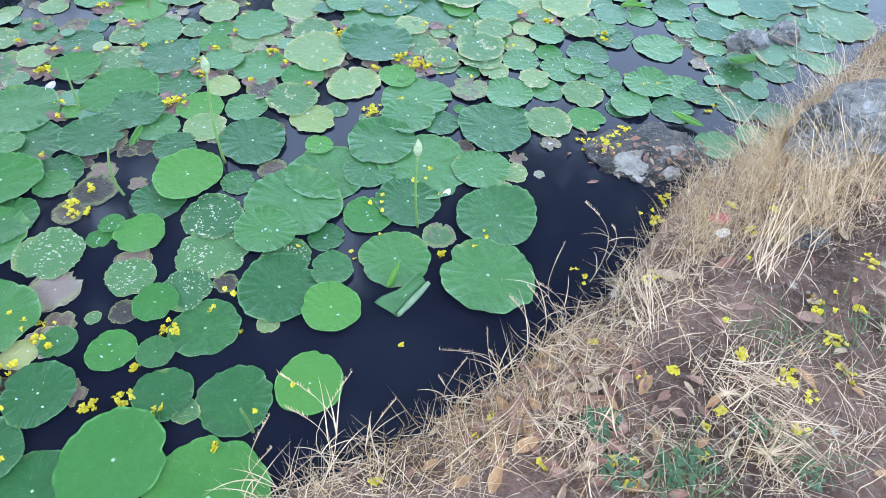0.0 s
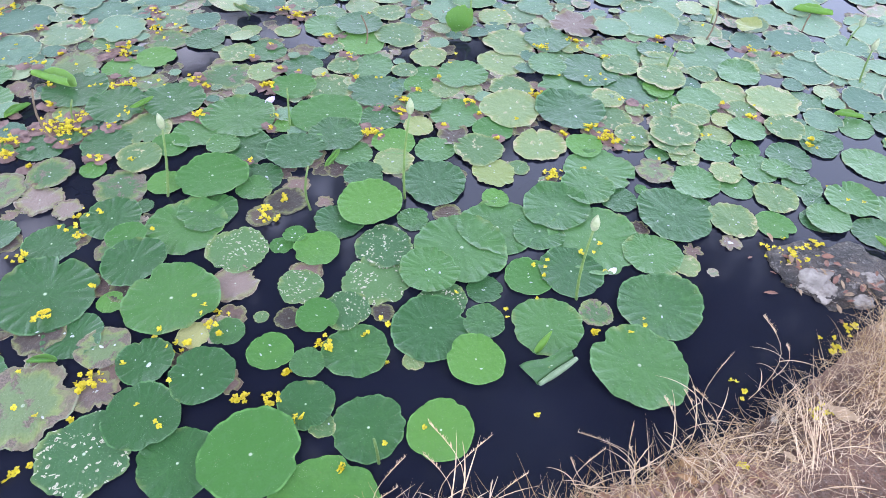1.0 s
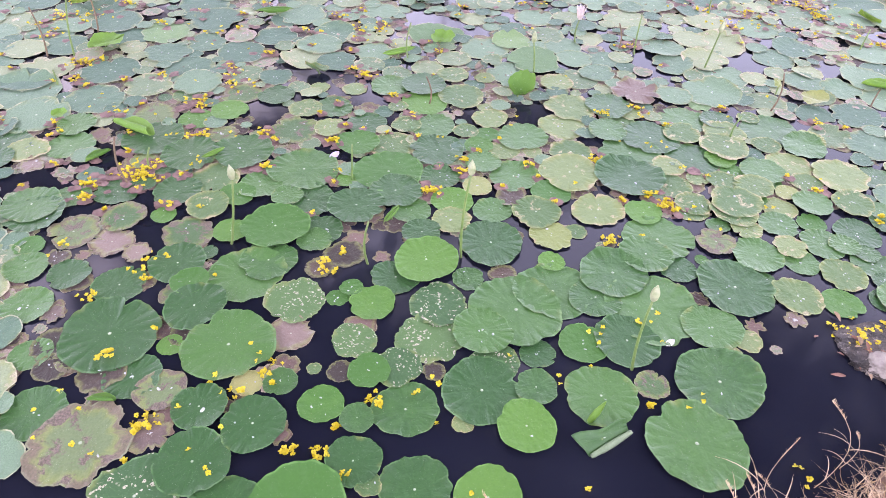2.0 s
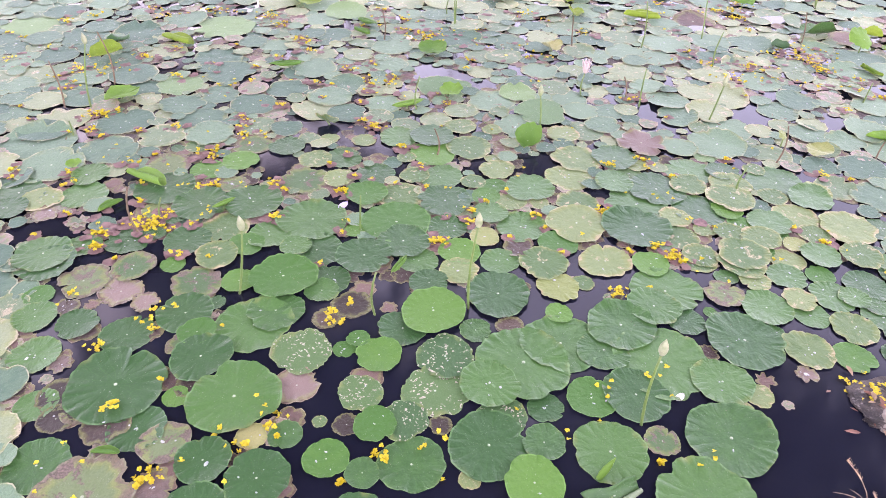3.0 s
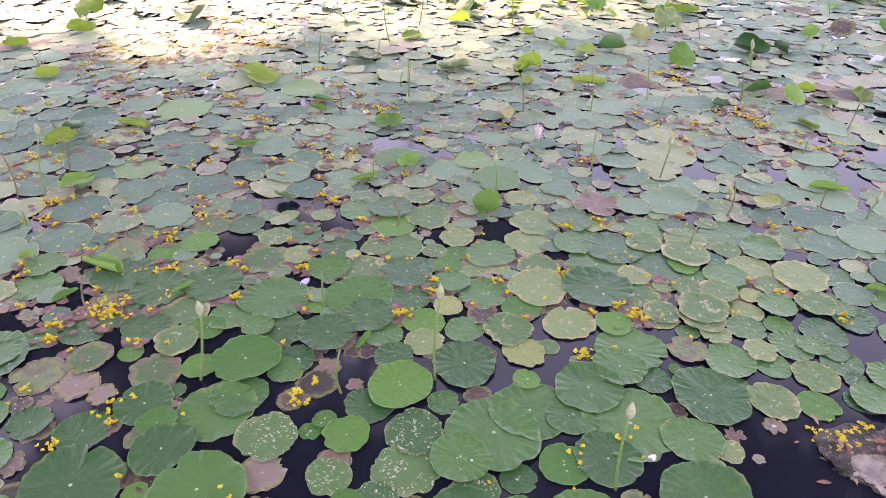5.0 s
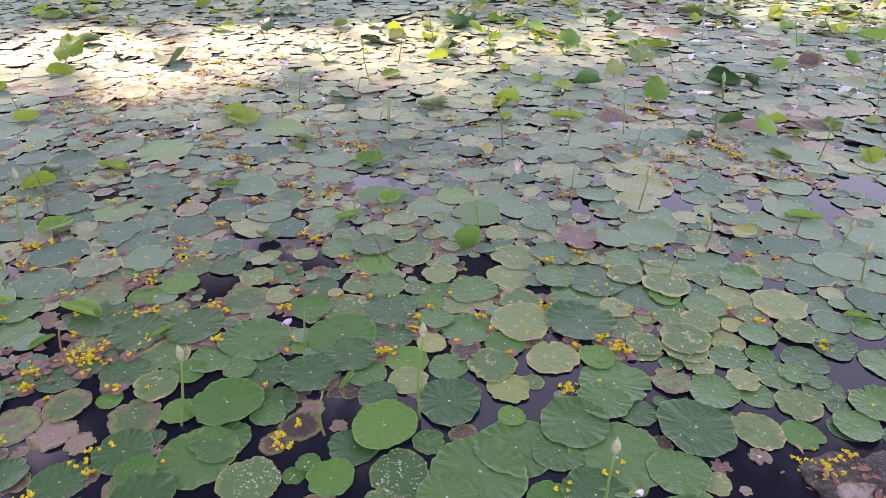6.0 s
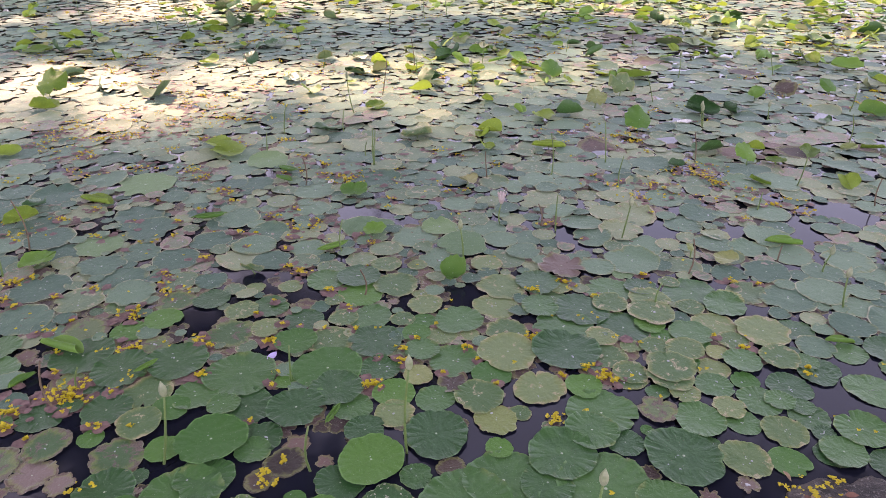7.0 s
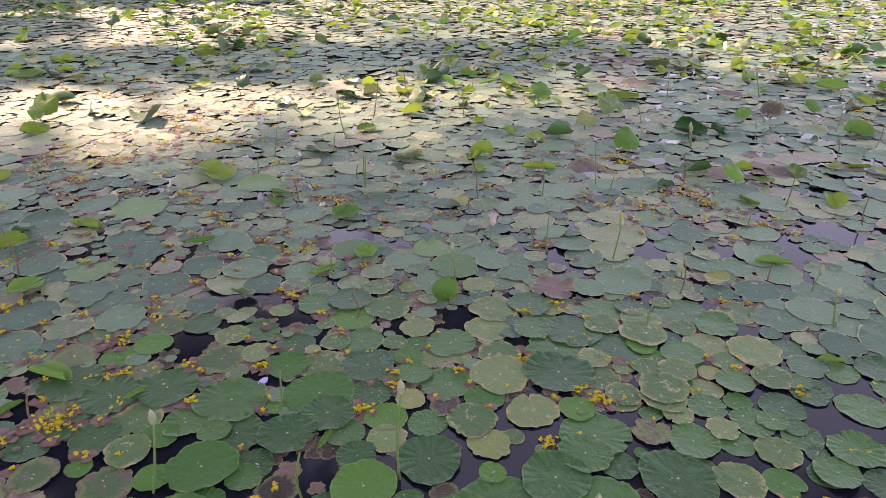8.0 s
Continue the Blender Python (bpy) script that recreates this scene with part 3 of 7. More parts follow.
floating_leaf(0.163, 1.717, 0.123, "green", 1)
floating_leaf(0.109, 1.450, 0.126, "green", 0)
floating_leaf(0.268, 1.549, 0.063, "dying", 0)
floating_leaf(0.485, 1.631, 0.155, "green", 2)
floating_leaf(0.419, 1.355, 0.165, "green", 3)
floating_leaf(-1.600, 0.797, 0.103, "green", 0)
floating_leaf(-1.393, 1.017, 0.097, "green", 0)
floating_leaf(-1.275, 1.000, 0.087, "dying", 1)
floating_leaf(-1.117, 0.981, 0.092, "green", 2)
floating_leaf(-0.919, 0.975, 0.105, "green", 4)
floating_leaf(-1.386, 0.752, 0.163, "dying", 1)
floating_leaf(-1.208, 0.848, 0.077, "dead", 0)
floating_leaf(-1.025, 0.802, 0.117, "green", 3)
floating_leaf(-1.121, 0.656, 0.140, "spotted", 2)
floating_leaf(-0.858, 0.697, 0.116, "green", 0)
floating_leaf(-1.024, 1.116, 0.054, "yellow", 0)
floating_leaf(-0.922, 1.159, 0.059, "green", 0)
floating_leaf(-0.665, 0.766, 0.148, "fresh", 3)
floating_leaf(-0.754, 1.119, 0.075, "fresh", 0)
floating_leaf(-0.623, 1.107, 0.057, "green", 1)
floating_leaf(-0.489, 1.190, 0.111, "green", 0)
floating_leaf(-0.573, 0.960, 0.090, "green", 2)
floating_leaf(-0.367, 0.936, 0.114, "green", 0)
floating_leaf(-0.155, 0.981, 0.106, "fresh", 0)
floating_leaf(-0.657, 1.290, 0.074, "fresh", 2)
floating_leaf(-0.573, 1.340, 0.087, "spotted", 1)
floating_leaf(-0.273, 1.339, 0.138, "green", 1)
floating_leaf(-0.104, 1.407, 0.075, "green", 2)
floating_leaf(-0.101, 1.246, 0.098, "fresh", 3)
floating_leaf(-0.297, 1.200, 0.038, "pale", 0)
floating_leaf(-0.840, 1.244, 0.027, "pale", 0)
floating_leaf(-0.501, 0.905, 0.042, "pale", 1)
floating_leaf(-0.974, 1.805, 0.087, "sunken", 0)
floating_leaf(-0.343, 1.902, 0.059, "sunken", 1)
floating_leaf(-0.748, 1.262, 0.049, "sunken", 0)
floating_leaf(-0.450, 1.365, 0.042, "sunken", 1)
floating_leaf(-1.335, 1.231, 0.059, "sunken", 1)
floating_leaf(-1.036, 1.701, 0.061, "sunken", 1)
floating_leaf(-1.741, 1.042, 0.076, "sunken", 2)
floating_leaf(-1.501, 0.993, 0.082, "sunken", 2)
floating_leaf(-1.674, 0.961, 0.064, "sunken", 3)
floating_leaf(-0.402, 0.653, 0.167, "fresh", 0)
floating_leaf(1.390, 2.699, 0.119, "green", 0)
floating_leaf(1.148, 2.267, 0.092, "green", 2)
floating_leaf(1.259, 2.410, 0.106, "green", 3)
floating_leaf(1.412, 2.391, 0.091, "green", 0)
floating_leaf(1.324, 2.233, 0.095, "green", 0)
floating_leaf(1.447, 2.004, 0.093, "green", 0)
floating_leaf(1.628, 2.252, 0.102, "green", 0)
floating_leaf(2.188, 2.764, 0.116, "green", 0)
floating_leaf(1.897, 2.506, 0.095, "green", 0)
floating_leaf(1.640, 2.707, 0.084, "green", 0)
floating_leaf(1.184, 2.765, 0.083, "green", 1)
floating_leaf(1.060, 2.521, 0.055, "green", 1)
floating_leaf(1.682, 2.473, 0.093, "green", 0)
floating_leaf(1.553, 2.570, 0.054, "dead", 0)
floating_leaf(1.920, 2.893, 0.088, "pale", 0)
floating_leaf(1.563, 2.868, 0.086, "green", 0)
floating_leaf(1.757, 2.188, 0.088, "green", 1)
floating_leaf(1.620, 2.061, 0.073, "green", 0)
floating_leaf(1.475, 2.330, 0.077, "green", 1)
floating_leaf(2.153, 2.557, 0.084, "green", 0)
floating_leaf(1.552, 3.023, 0.103, "green", 1)
floating_leaf(1.742, 2.971, 0.089, "green", 0)
floating_leaf(1.376, 2.969, 0.087, "green", 0)
floating_leaf(1.816, 2.769, 0.091, "green", 1)
floating_leaf(0.973, 2.543, 0.066, "green", 2)

# the crowded leaves further out
floating_leaf(-3.109, 2.411, 0.206, "green", 0)
floating_leaf(-2.702, 2.478, 0.159, "green", 0)
floating_leaf(-2.533, 2.700, 0.131, "pale", 1)
floating_leaf(-2.867, 2.244, 0.179, "green", 1)
floating_leaf(-2.828, 1.988, 0.130, "green", 0)
floating_leaf(-2.522, 2.079, 0.114, "green", 0)
floating_leaf(-2.615, 2.234, 0.099, "green", 2)
floating_leaf(-2.681, 1.977, 0.102, "pale", 1)
floating_leaf(-2.577, 1.891, 0.065, "dead", 0)
floating_leaf(-2.315, 2.460, 0.123, "dying", 0)
floating_leaf(-2.096, 2.490, 0.093, "fresh", 0)
floating_leaf(-1.982, 2.619, 0.095, "fresh", 1)
floating_leaf(-2.278, 2.684, 0.074, "pale", 0)
floating_leaf(-2.370, 2.620, 0.039, "green", 0)
floating_leaf(-2.013, 2.797, 0.111, "dying", 0)
floating_leaf(-1.829, 2.842, 0.099, "green", 1)
floating_leaf(-1.895, 2.408, 0.085, "dying", 0)
floating_leaf(-1.586, 2.571, 0.129, "dying", 0)
floating_leaf(-1.724, 2.309, 0.142, "green", 1)
floating_leaf(-1.944, 2.203, 0.140, "green", 2)
floating_leaf(-2.188, 2.263, 0.150, "green", 1)
floating_leaf(-2.125, 2.090, 0.064, "pale", 0)
floating_leaf(-1.737, 2.083, 0.116, "pale", 0)
floating_leaf(-2.004, 2.074, 0.063, "green", 1)
floating_leaf(-1.840, 1.940, 0.106, "green", 1)
floating_leaf(-2.086, 1.851, 0.100, "green", 0)
floating_leaf(-1.999, 1.934, 0.046, "green", 1)
floating_leaf(-1.577, 2.005, 0.083, "fresh", 1)
floating_leaf(-1.520, 2.103, 0.102, "green", 0)
floating_leaf(-2.249, 1.757, 0.081, "green", 0)
floating_leaf(-2.359, 1.645, 0.126, "green", 2)
floating_leaf(-1.389, 2.277, 0.164, "green", 1)
floating_leaf(-2.767, 1.859, 0.092, "green", 2)
floating_leaf(-1.367, 2.068, 0.070, "green", 2)
floating_leaf(-1.658, 1.893, 0.098, "pale", 2)
floating_leaf(-1.624, 2.774, 0.090, "pale", 1)
floating_leaf(-1.495, 2.838, 0.103, "green", 0)
floating_leaf(-1.271, 2.749, 0.105, "green", 0)
floating_leaf(-1.427, 2.649, 0.086, "pale", 1)
floating_leaf(-1.075, 2.607, 0.117, "pale", 0)
floating_leaf(-0.856, 2.641, 0.133, "green", 1)
floating_leaf(-0.945, 2.839, 0.117, "green", 0)
floating_leaf(-1.074, 2.806, 0.079, "pale", 1)
floating_leaf(-1.059, 3.054, 0.129, "fresh", 0)
floating_leaf(-1.179, 2.961, 0.055, "pale", 1)
floating_leaf(-0.893, 3.177, 0.126, "pale", 1)
floating_leaf(-0.865, 3.009, 0.036, "dead", 0)
floating_leaf(-0.740, 3.115, 0.046, "pale", 0)
floating_leaf(-0.688, 3.011, 0.096, "pale", 1)
floating_leaf(-0.773, 2.854, 0.067, "pale", 1)
floating_leaf(-0.663, 2.858, 0.064, "fresh", 0)
floating_leaf(-0.489, 2.897, 0.127, "green", 1)
floating_leaf(-0.549, 2.752, 0.079, "pale", 0)
floating_leaf(-0.677, 2.745, 0.074, "fresh", 1)
floating_leaf(-0.413, 2.784, 0.050, "pale", 0)
floating_leaf(-0.319, 3.069, 0.122, "pale", 0)
floating_leaf(-0.310, 3.266, 0.142, "pale", 1)
floating_leaf(-0.237, 2.855, 0.107, "pale", 0)
floating_leaf(-0.618, 2.612, 0.087, "green", 2)
floating_leaf(-0.456, 2.561, 0.120, "green", 0)
floating_leaf(-0.777, 2.441, 0.095, "green", 0)
floating_leaf(-1.240, 2.565, 0.106, "fresh", 1)
floating_leaf(-1.013, 2.393, 0.165, "fresh", 1)
floating_leaf(-1.169, 2.269, 0.052, "fresh", 0)
floating_leaf(-1.270, 2.080, 0.120, "green", 0)
floating_leaf(-0.929, 2.262, 0.123, "green", 2)
floating_leaf(-0.668, 2.283, 0.094, "fresh", 0)
floating_leaf(-0.594, 2.422, 0.072, "yellow", 1)
floating_leaf(-0.424, 2.401, 0.077, "dead", 1)
floating_leaf(-0.266, 2.490, 0.093, "fresh", 1)
floating_leaf(-0.300, 2.325, 0.112, "pale", 2)
floating_leaf(-0.212, 2.669, 0.150, "pale", 2)
floating_leaf(0.039, 2.940, 0.155, "green", 0)
floating_leaf(0.122, 3.109, 0.146, "green", 1)
floating_leaf(-0.092, 3.102, 0.103, "green", 2)
floating_leaf(-0.031, 3.211, 0.075, "pale", 0)
floating_leaf(0.003, 3.313, 0.062, "pale", 1)
floating_leaf(0.267, 3.345, 0.128, "green", 0)
floating_leaf(0.440, 3.405, 0.092, "green", 1)
floating_leaf(0.272, 3.206, 0.101, "pale", 2)
floating_leaf(0.476, 3.289, 0.113, "pale", 2)
floating_leaf(0.708, 3.392, 0.156, "green", 0)
floating_leaf(0.350, 3.548, 0.070, "fresh", 0)
floating_leaf(0.409, 3.702, 0.169, "green", 1)
floating_leaf(0.599, 3.491, 0.061, "pale", 1)
floating_leaf(0.690, 3.585, 0.047, "pale", 1)
floating_leaf(0.696, 3.702, 0.115, "pale", 0)
floating_leaf(0.945, 3.655, 0.106, "green", 0)
floating_leaf(1.159, 3.718, 0.141, "green", 1)
floating_leaf(1.342, 3.976, 0.147, "green", 0)
floating_leaf(1.000, 3.448, 0.108, "pale", 0)
floating_leaf(0.898, 3.379, 0.083, "yellow", 1)
floating_leaf(1.211, 3.432, 0.153, "green", 1)
floating_leaf(0.334, 2.991, 0.134, "green", 0)
floating_leaf(0.226, 2.888, 0.083, "pale", 1)
floating_leaf(0.466, 3.037, 0.076, "fresh", 1)
floating_leaf(0.481, 3.146, 0.121, "pale", 3)
floating_leaf(0.686, 3.245, 0.076, "pale", 1)
floating_leaf(0.864, 3.296, 0.116, "green", 2)
floating_leaf(0.782, 3.096, 0.117, "pale", 0)
floating_leaf(0.661, 3.004, 0.105, "green", 1)
floating_leaf(0.530, 2.940, 0.068, "fresh", 0)
floating_leaf(0.059, 2.729, 0.161, "green", 3)
floating_leaf(0.252, 2.735, 0.100, "pale", 0)
floating_leaf(0.364, 2.830, 0.054, "pale", 1)
floating_leaf(0.478, 2.846, 0.075, "pale", 2)
floating_leaf(0.616, 2.847, 0.093, "pale", 3)
floating_leaf(0.711, 2.917, 0.037, "fresh", 0)
floating_leaf(0.764, 2.857, 0.058, "yellow", 1)
floating_leaf(0.859, 2.968, 0.080, "pale", 1)
floating_leaf(1.012, 3.077, 0.137, "pale", 2)
floating_leaf(1.173, 3.123, 0.096, "green", 0)
floating_leaf(0.867, 2.805, 0.093, "green", 2)
floating_leaf(0.723, 2.721, 0.082, "pale", 0)
floating_leaf(0.624, 2.752, 0.052, "fresh", 1)
floating_leaf(0.537, 2.688, 0.118, "pale", 4)
floating_leaf(1.043, 2.865, 0.099, "pale", 3)
floating_leaf(0.355, 2.625, 0.084, "pale", 1)
floating_leaf(1.151, 2.847, 0.064, "green", 2)
floating_leaf(1.109, 3.997, 0.116, "green", 1)
floating_leaf(0.974, 3.860, 0.098, "pale", 0)
floating_leaf(-0.121, 3.345, 0.124, "green", 2)
floating_leaf(0.212, 3.592, 0.103, "green", 2)
floating_leaf(-4.433, 3.757, 0.225, "fresh", 0)
floating_leaf(-3.954, 3.731, 0.180, "green", 0)
floating_leaf(-4.091, 3.449, 0.077, "pale", 0)
floating_leaf(-4.220, 3.381, 0.114, "green", 1)
floating_leaf(-3.871, 3.393, 0.151, "green", 0)
floating_leaf(-3.731, 3.612, 0.136, "green", 1)
floating_leaf(-3.423, 3.465, 0.169, "green", 0)
floating_leaf(-3.626, 3.933, 0.184, "green", 0)
floating_leaf(-3.477, 4.271, 0.179, "green", 0)
floating_leaf(-3.223, 3.712, 0.143, "yellow", 0)
floating_leaf(-3.111, 4.242, 0.231, "fresh", 1)
floating_leaf(-2.840, 3.746, 0.173, "green", 0)
floating_leaf(-2.642, 3.572, 0.177, "green", 1)
floating_leaf(-3.776, 3.117, 0.125, "pale", 0)
floating_leaf(-3.413, 3.184, 0.129, "green", 1)
floating_leaf(-3.458, 3.035, 0.156, "green", 0)
floating_leaf(-3.189, 3.310, 0.162, "green", 2)
floating_leaf(-3.000, 3.148, 0.139, "green", 0)
floating_leaf(-2.830, 3.286, 0.149, "fresh", 1)
floating_leaf(-2.530, 3.265, 0.132, "green", 0)
floating_leaf(-3.265, 2.937, 0.142, "green", 1)
floating_leaf(-3.437, 2.812, 0.127, "pale", 2)
floating_leaf(-2.650, 3.060, 0.141, "green", 1)
floating_leaf(-2.261, 3.214, 0.153, "green", 1)
floating_leaf(-2.182, 3.492, 0.136, "green", 0)
floating_leaf(-2.375, 3.406, 0.099, "dying", 2)
floating_leaf(-2.103, 3.192, 0.094, "dying", 0)
floating_leaf(-2.444, 2.958, 0.143, "green", 0)
floating_leaf(-2.674, 2.928, 0.066, "pale", 0)
floating_leaf(-2.888, 3.055, 0.085, "pale", 1)
floating_leaf(-3.173, 2.649, 0.166, "pale", 1)
floating_leaf(-3.169, 2.517, 0.139, "green", 2)
floating_leaf(-2.826, 2.771, 0.160, "green", 1)
floating_leaf(-2.296, 2.818, 0.142, "green", 2)
floating_leaf(-2.099, 2.985, 0.106, "pale", 1)
floating_leaf(-1.932, 3.030, 0.097, "green", 0)
floating_leaf(-3.743, 2.933, 0.131, "green", 1)
floating_leaf(-4.000, 3.159, 0.117, "green", 1)
floating_leaf(-3.492, 2.623, 0.103, "green", 0)
floating_leaf(-2.593, 4.081, 0.120, "green", 0)
floating_leaf(-2.529, 3.738, 0.083, "pale", 0)
floating_leaf(-2.228, 3.730, 0.111, "green", 0)
floating_leaf(-2.770, 4.073, 0.113, "green", 1)
floating_leaf(-3.951, 3.934, 0.144, "green", 1)
floating_leaf(-3.658, 3.234, 0.102, "pale", 1)
floating_leaf(-2.529, 4.673, 0.140, "green", 0)
floating_leaf(-2.408, 4.880, 0.180, "fresh", 1)
floating_leaf(-2.309, 4.415, 0.142, "green", 0)
floating_leaf(-2.047, 4.337, 0.102, "pale", 0)
floating_leaf(-2.456, 4.385, 0.104, "green", 1)
floating_leaf(-2.223, 4.053, 0.118, "pale", 0)
floating_leaf(-2.159, 3.823, 0.158, "green", 1)
floating_leaf(-1.983, 4.141, 0.110, "pale", 1)
floating_leaf(-1.816, 4.364, 0.154, "green", 1)
floating_leaf(-1.721, 4.070, 0.127, "green", 0)
floating_leaf(-1.418, 4.659, 0.188, "green", 0)
floating_leaf(-1.080, 4.770, 0.138, "green", 0)
floating_leaf(-1.206, 5.006, 0.110, "pale", 0)
floating_leaf(-0.862, 4.946, 0.128, "pale", 0)
floating_leaf(-1.180, 4.432, 0.120, "pale", 0)
floating_leaf(-1.028, 4.477, 0.132, "pale", 1)
floating_leaf(-0.735, 4.337, 0.135, "green", 0)
floating_leaf(-0.821, 4.115, 0.104, "green", 0)
floating_leaf(-1.108, 4.173, 0.099, "pale", 0)
floating_leaf(-1.267, 3.864, 0.175, "fresh", 0)
floating_leaf(-0.933, 3.785, 0.156, "green", 0)
floating_leaf(-0.800, 3.943, 0.119, "fresh", 1)
floating_leaf(-0.611, 4.099, 0.118, "pale", 1)
floating_leaf(-0.492, 3.985, 0.126, "green", 0)
floating_leaf(-0.611, 3.738, 0.166, "fresh", 2)
floating_leaf(-0.704, 3.537, 0.140, "green", 0)
floating_leaf(-1.066, 3.584, 0.103, "pale", 1)
floating_leaf(-1.542, 3.511, 0.125, "green", 0)
floating_leaf(-1.671, 3.658, 0.100, "pale", 1)
floating_leaf(-1.891, 3.291, 0.142, "pale", 0)
floating_leaf(-1.691, 3.315, 0.121, "green", 1)
floating_leaf(-1.497, 3.331, 0.093, "pale", 2)
floating_leaf(-1.313, 3.299, 0.089, "pale", 0)
floating_leaf(-1.177, 3.429, 0.094, "pale", 0)
floating_leaf(-1.295, 3.150, 0.115, "green", 1)
floating_leaf(-1.008, 3.393, 0.092, "pale", 1)
floating_leaf(-1.124, 3.224, 0.122, "green", 2)
floating_leaf(-1.468, 3.055, 0.069, "pale", 0)
floating_leaf(-1.652, 3.004, 0.057, "pale", 0)
floating_leaf(-0.386, 3.841, 0.111, "green", 1)
floating_leaf(-0.331, 3.596, 0.116, "pale", 0)
floating_leaf(-0.432, 3.517, 0.098, "pale", 1)
floating_leaf(-1.757, 4.867, 0.175, "green", 0)
floating_leaf(-1.919, 4.681, 0.120, "pale", 1)
floating_leaf(-1.864, 3.650, 0.145, "green", 0)
floating_leaf(-1.878, 3.473, 0.140, "green", 2)
floating_leaf(-0.555, 4.768, 0.123, "pale", 0)
floating_leaf(-0.743, 5.240, 0.143, "pale", 0)
floating_leaf(-0.535, 4.409, 0.097, "pale", 1)
floating_leaf(-0.828, 3.420, 0.059, "pale", 1)
floating_leaf(-0.297, 5.153, 0.151, "pale", 0)
floating_leaf(-0.245, 4.881, 0.145, "green", 1)
floating_leaf(0.016, 5.148, 0.192, "green", 1)
floating_leaf(-0.170, 4.541, 0.156, "pale", 0)
floating_leaf(-0.003, 4.838, 0.142, "green", 0)
floating_leaf(-0.268, 4.408, 0.057, "pale", 1)
floating_leaf(-0.040, 4.349, 0.113, "green", 1)
floating_leaf(0.143, 4.653, 0.098, "pale", 0)
floating_leaf(0.169, 4.498, 0.061, "pale", 0)
floating_leaf(0.336, 5.324, 0.173, "green", 0)
floating_leaf(0.380, 4.998, 0.144, "green", 0)
floating_leaf(0.346, 4.697, 0.148, "pale", 1)
floating_leaf(0.620, 5.368, 0.172, "green", 1)
floating_leaf(0.674, 4.699, 0.154, "green", 0)
floating_leaf(0.533, 4.947, 0.121, "pale", 1)
floating_leaf(0.911, 5.032, 0.141, "pale", 0)
floating_leaf(0.928, 4.877, 0.098, "pale", 1)
floating_leaf(0.097, 4.178, 0.145, "green", 0)
floating_leaf(0.177, 3.978, 0.132, "green", 1)
floating_leaf(-0.222, 3.900, 0.105, "green", 0)
floating_leaf(-0.126, 3.958, 0.077, "pale", 1)
floating_leaf(0.356, 4.097, 0.141, "pale", 2)
floating_leaf(0.264, 4.368, 0.119, "pale", 1)
floating_leaf(0.439, 4.369, 0.166, "pale", 0)
floating_leaf(0.757, 4.280, 0.135, "green", 0)
floating_leaf(0.886, 4.468, 0.140, "green", 1)
floating_leaf(0.455, 3.932, 0.153, "green", 0)
floating_leaf(0.646, 3.963, 0.085, "pale", 1)
floating_leaf(0.778, 4.076, 0.086, "pale", 1)
floating_leaf(0.942, 4.157, 0.096, "pale", 1)
floating_leaf(0.914, 4.021, 0.118, "green", 2)
floating_leaf(1.135, 4.464, 0.091, "pale", 0)
floating_leaf(1.256, 4.186, 0.154, "green", 2)
floating_leaf(1.344, 4.563, 0.147, "green", 1)
floating_leaf(1.280, 5.084, 0.160, "green", 0)
floating_leaf(1.353, 5.351, 0.200, "green", 1)
floating_leaf(1.541, 5.158, 0.180, "green", 2)
floating_leaf(1.111, 4.856, 0.116, "pale", 0)
floating_leaf(0.920, 4.266, 0.053, "yellow", 2)
floating_leaf(1.091, 4.602, 0.093, "dying", 1)
floating_leaf(0.596, 4.469, 0.074, "dead", 1)
floating_leaf(1.357, 4.342, 0.105, "green", 0)
floating_leaf(1.095, 5.425, 0.150, "green", 0)
floating_leaf(-0.344, 4.150, 0.095, "pale", 0)
floating_leaf(-0.231, 3.704, 0.108, "green", 2)
floating_leaf(-0.405, 4.311, 0.095, "green", 2)
floating_leaf(0.791, 5.613, 0.133, "pale", 0)
dead_pad = floating_leaf(0.002, 3.555, 0.138, "dead", 0)
dead_pad.location.z = 0.014
dead_pad.data.materials[0] = MAT["withered"]

# ---- the field of leaves further out ----
OPEN = []                                        # clear water: x, y, radius
OPEN += [(0.79, 1.88, 0.14), (0.75, 1.58, 0.14), (0.61, 1.38, 0.1), (0.46, 1.11, 0.11), (0.32, 1.12, 0.11), (0.14, 1.04, 0.13), (0.08, 0.9, 0.12), (-0.0, 0.79, 0.1), (-0.12, 0.77, 0.08), (0.84, 1.84, 0.19), (1.44, 4.56, 0.1), (1.51, 4.25, 0.11), (1.43, 4.87, 0.09), (1.5, 4.34, 0.07), (1.69, 4.69, 0.09), (1.85, 4.76, 0.09), (1.94, 4.6, 0.09), (-1.48, 4.02, 0.06), (-1.33, 4.12, 0.05), (-1.17, 3.99, 0.05), (-1.02, 4.0, 0.04), (-1.45, 4.05, 0.06), (-0.02, 4.09, 0.04), (0.05, 3.92, 0.05), (0.12, 3.84, 0.05), (0.52, 4.3, 0.07), (0.56, 4.14, 0.06), (0.65, 4.13, 0.06), (0.72, 4.53, 0.07), (0.53, 4.74, 0.04)]
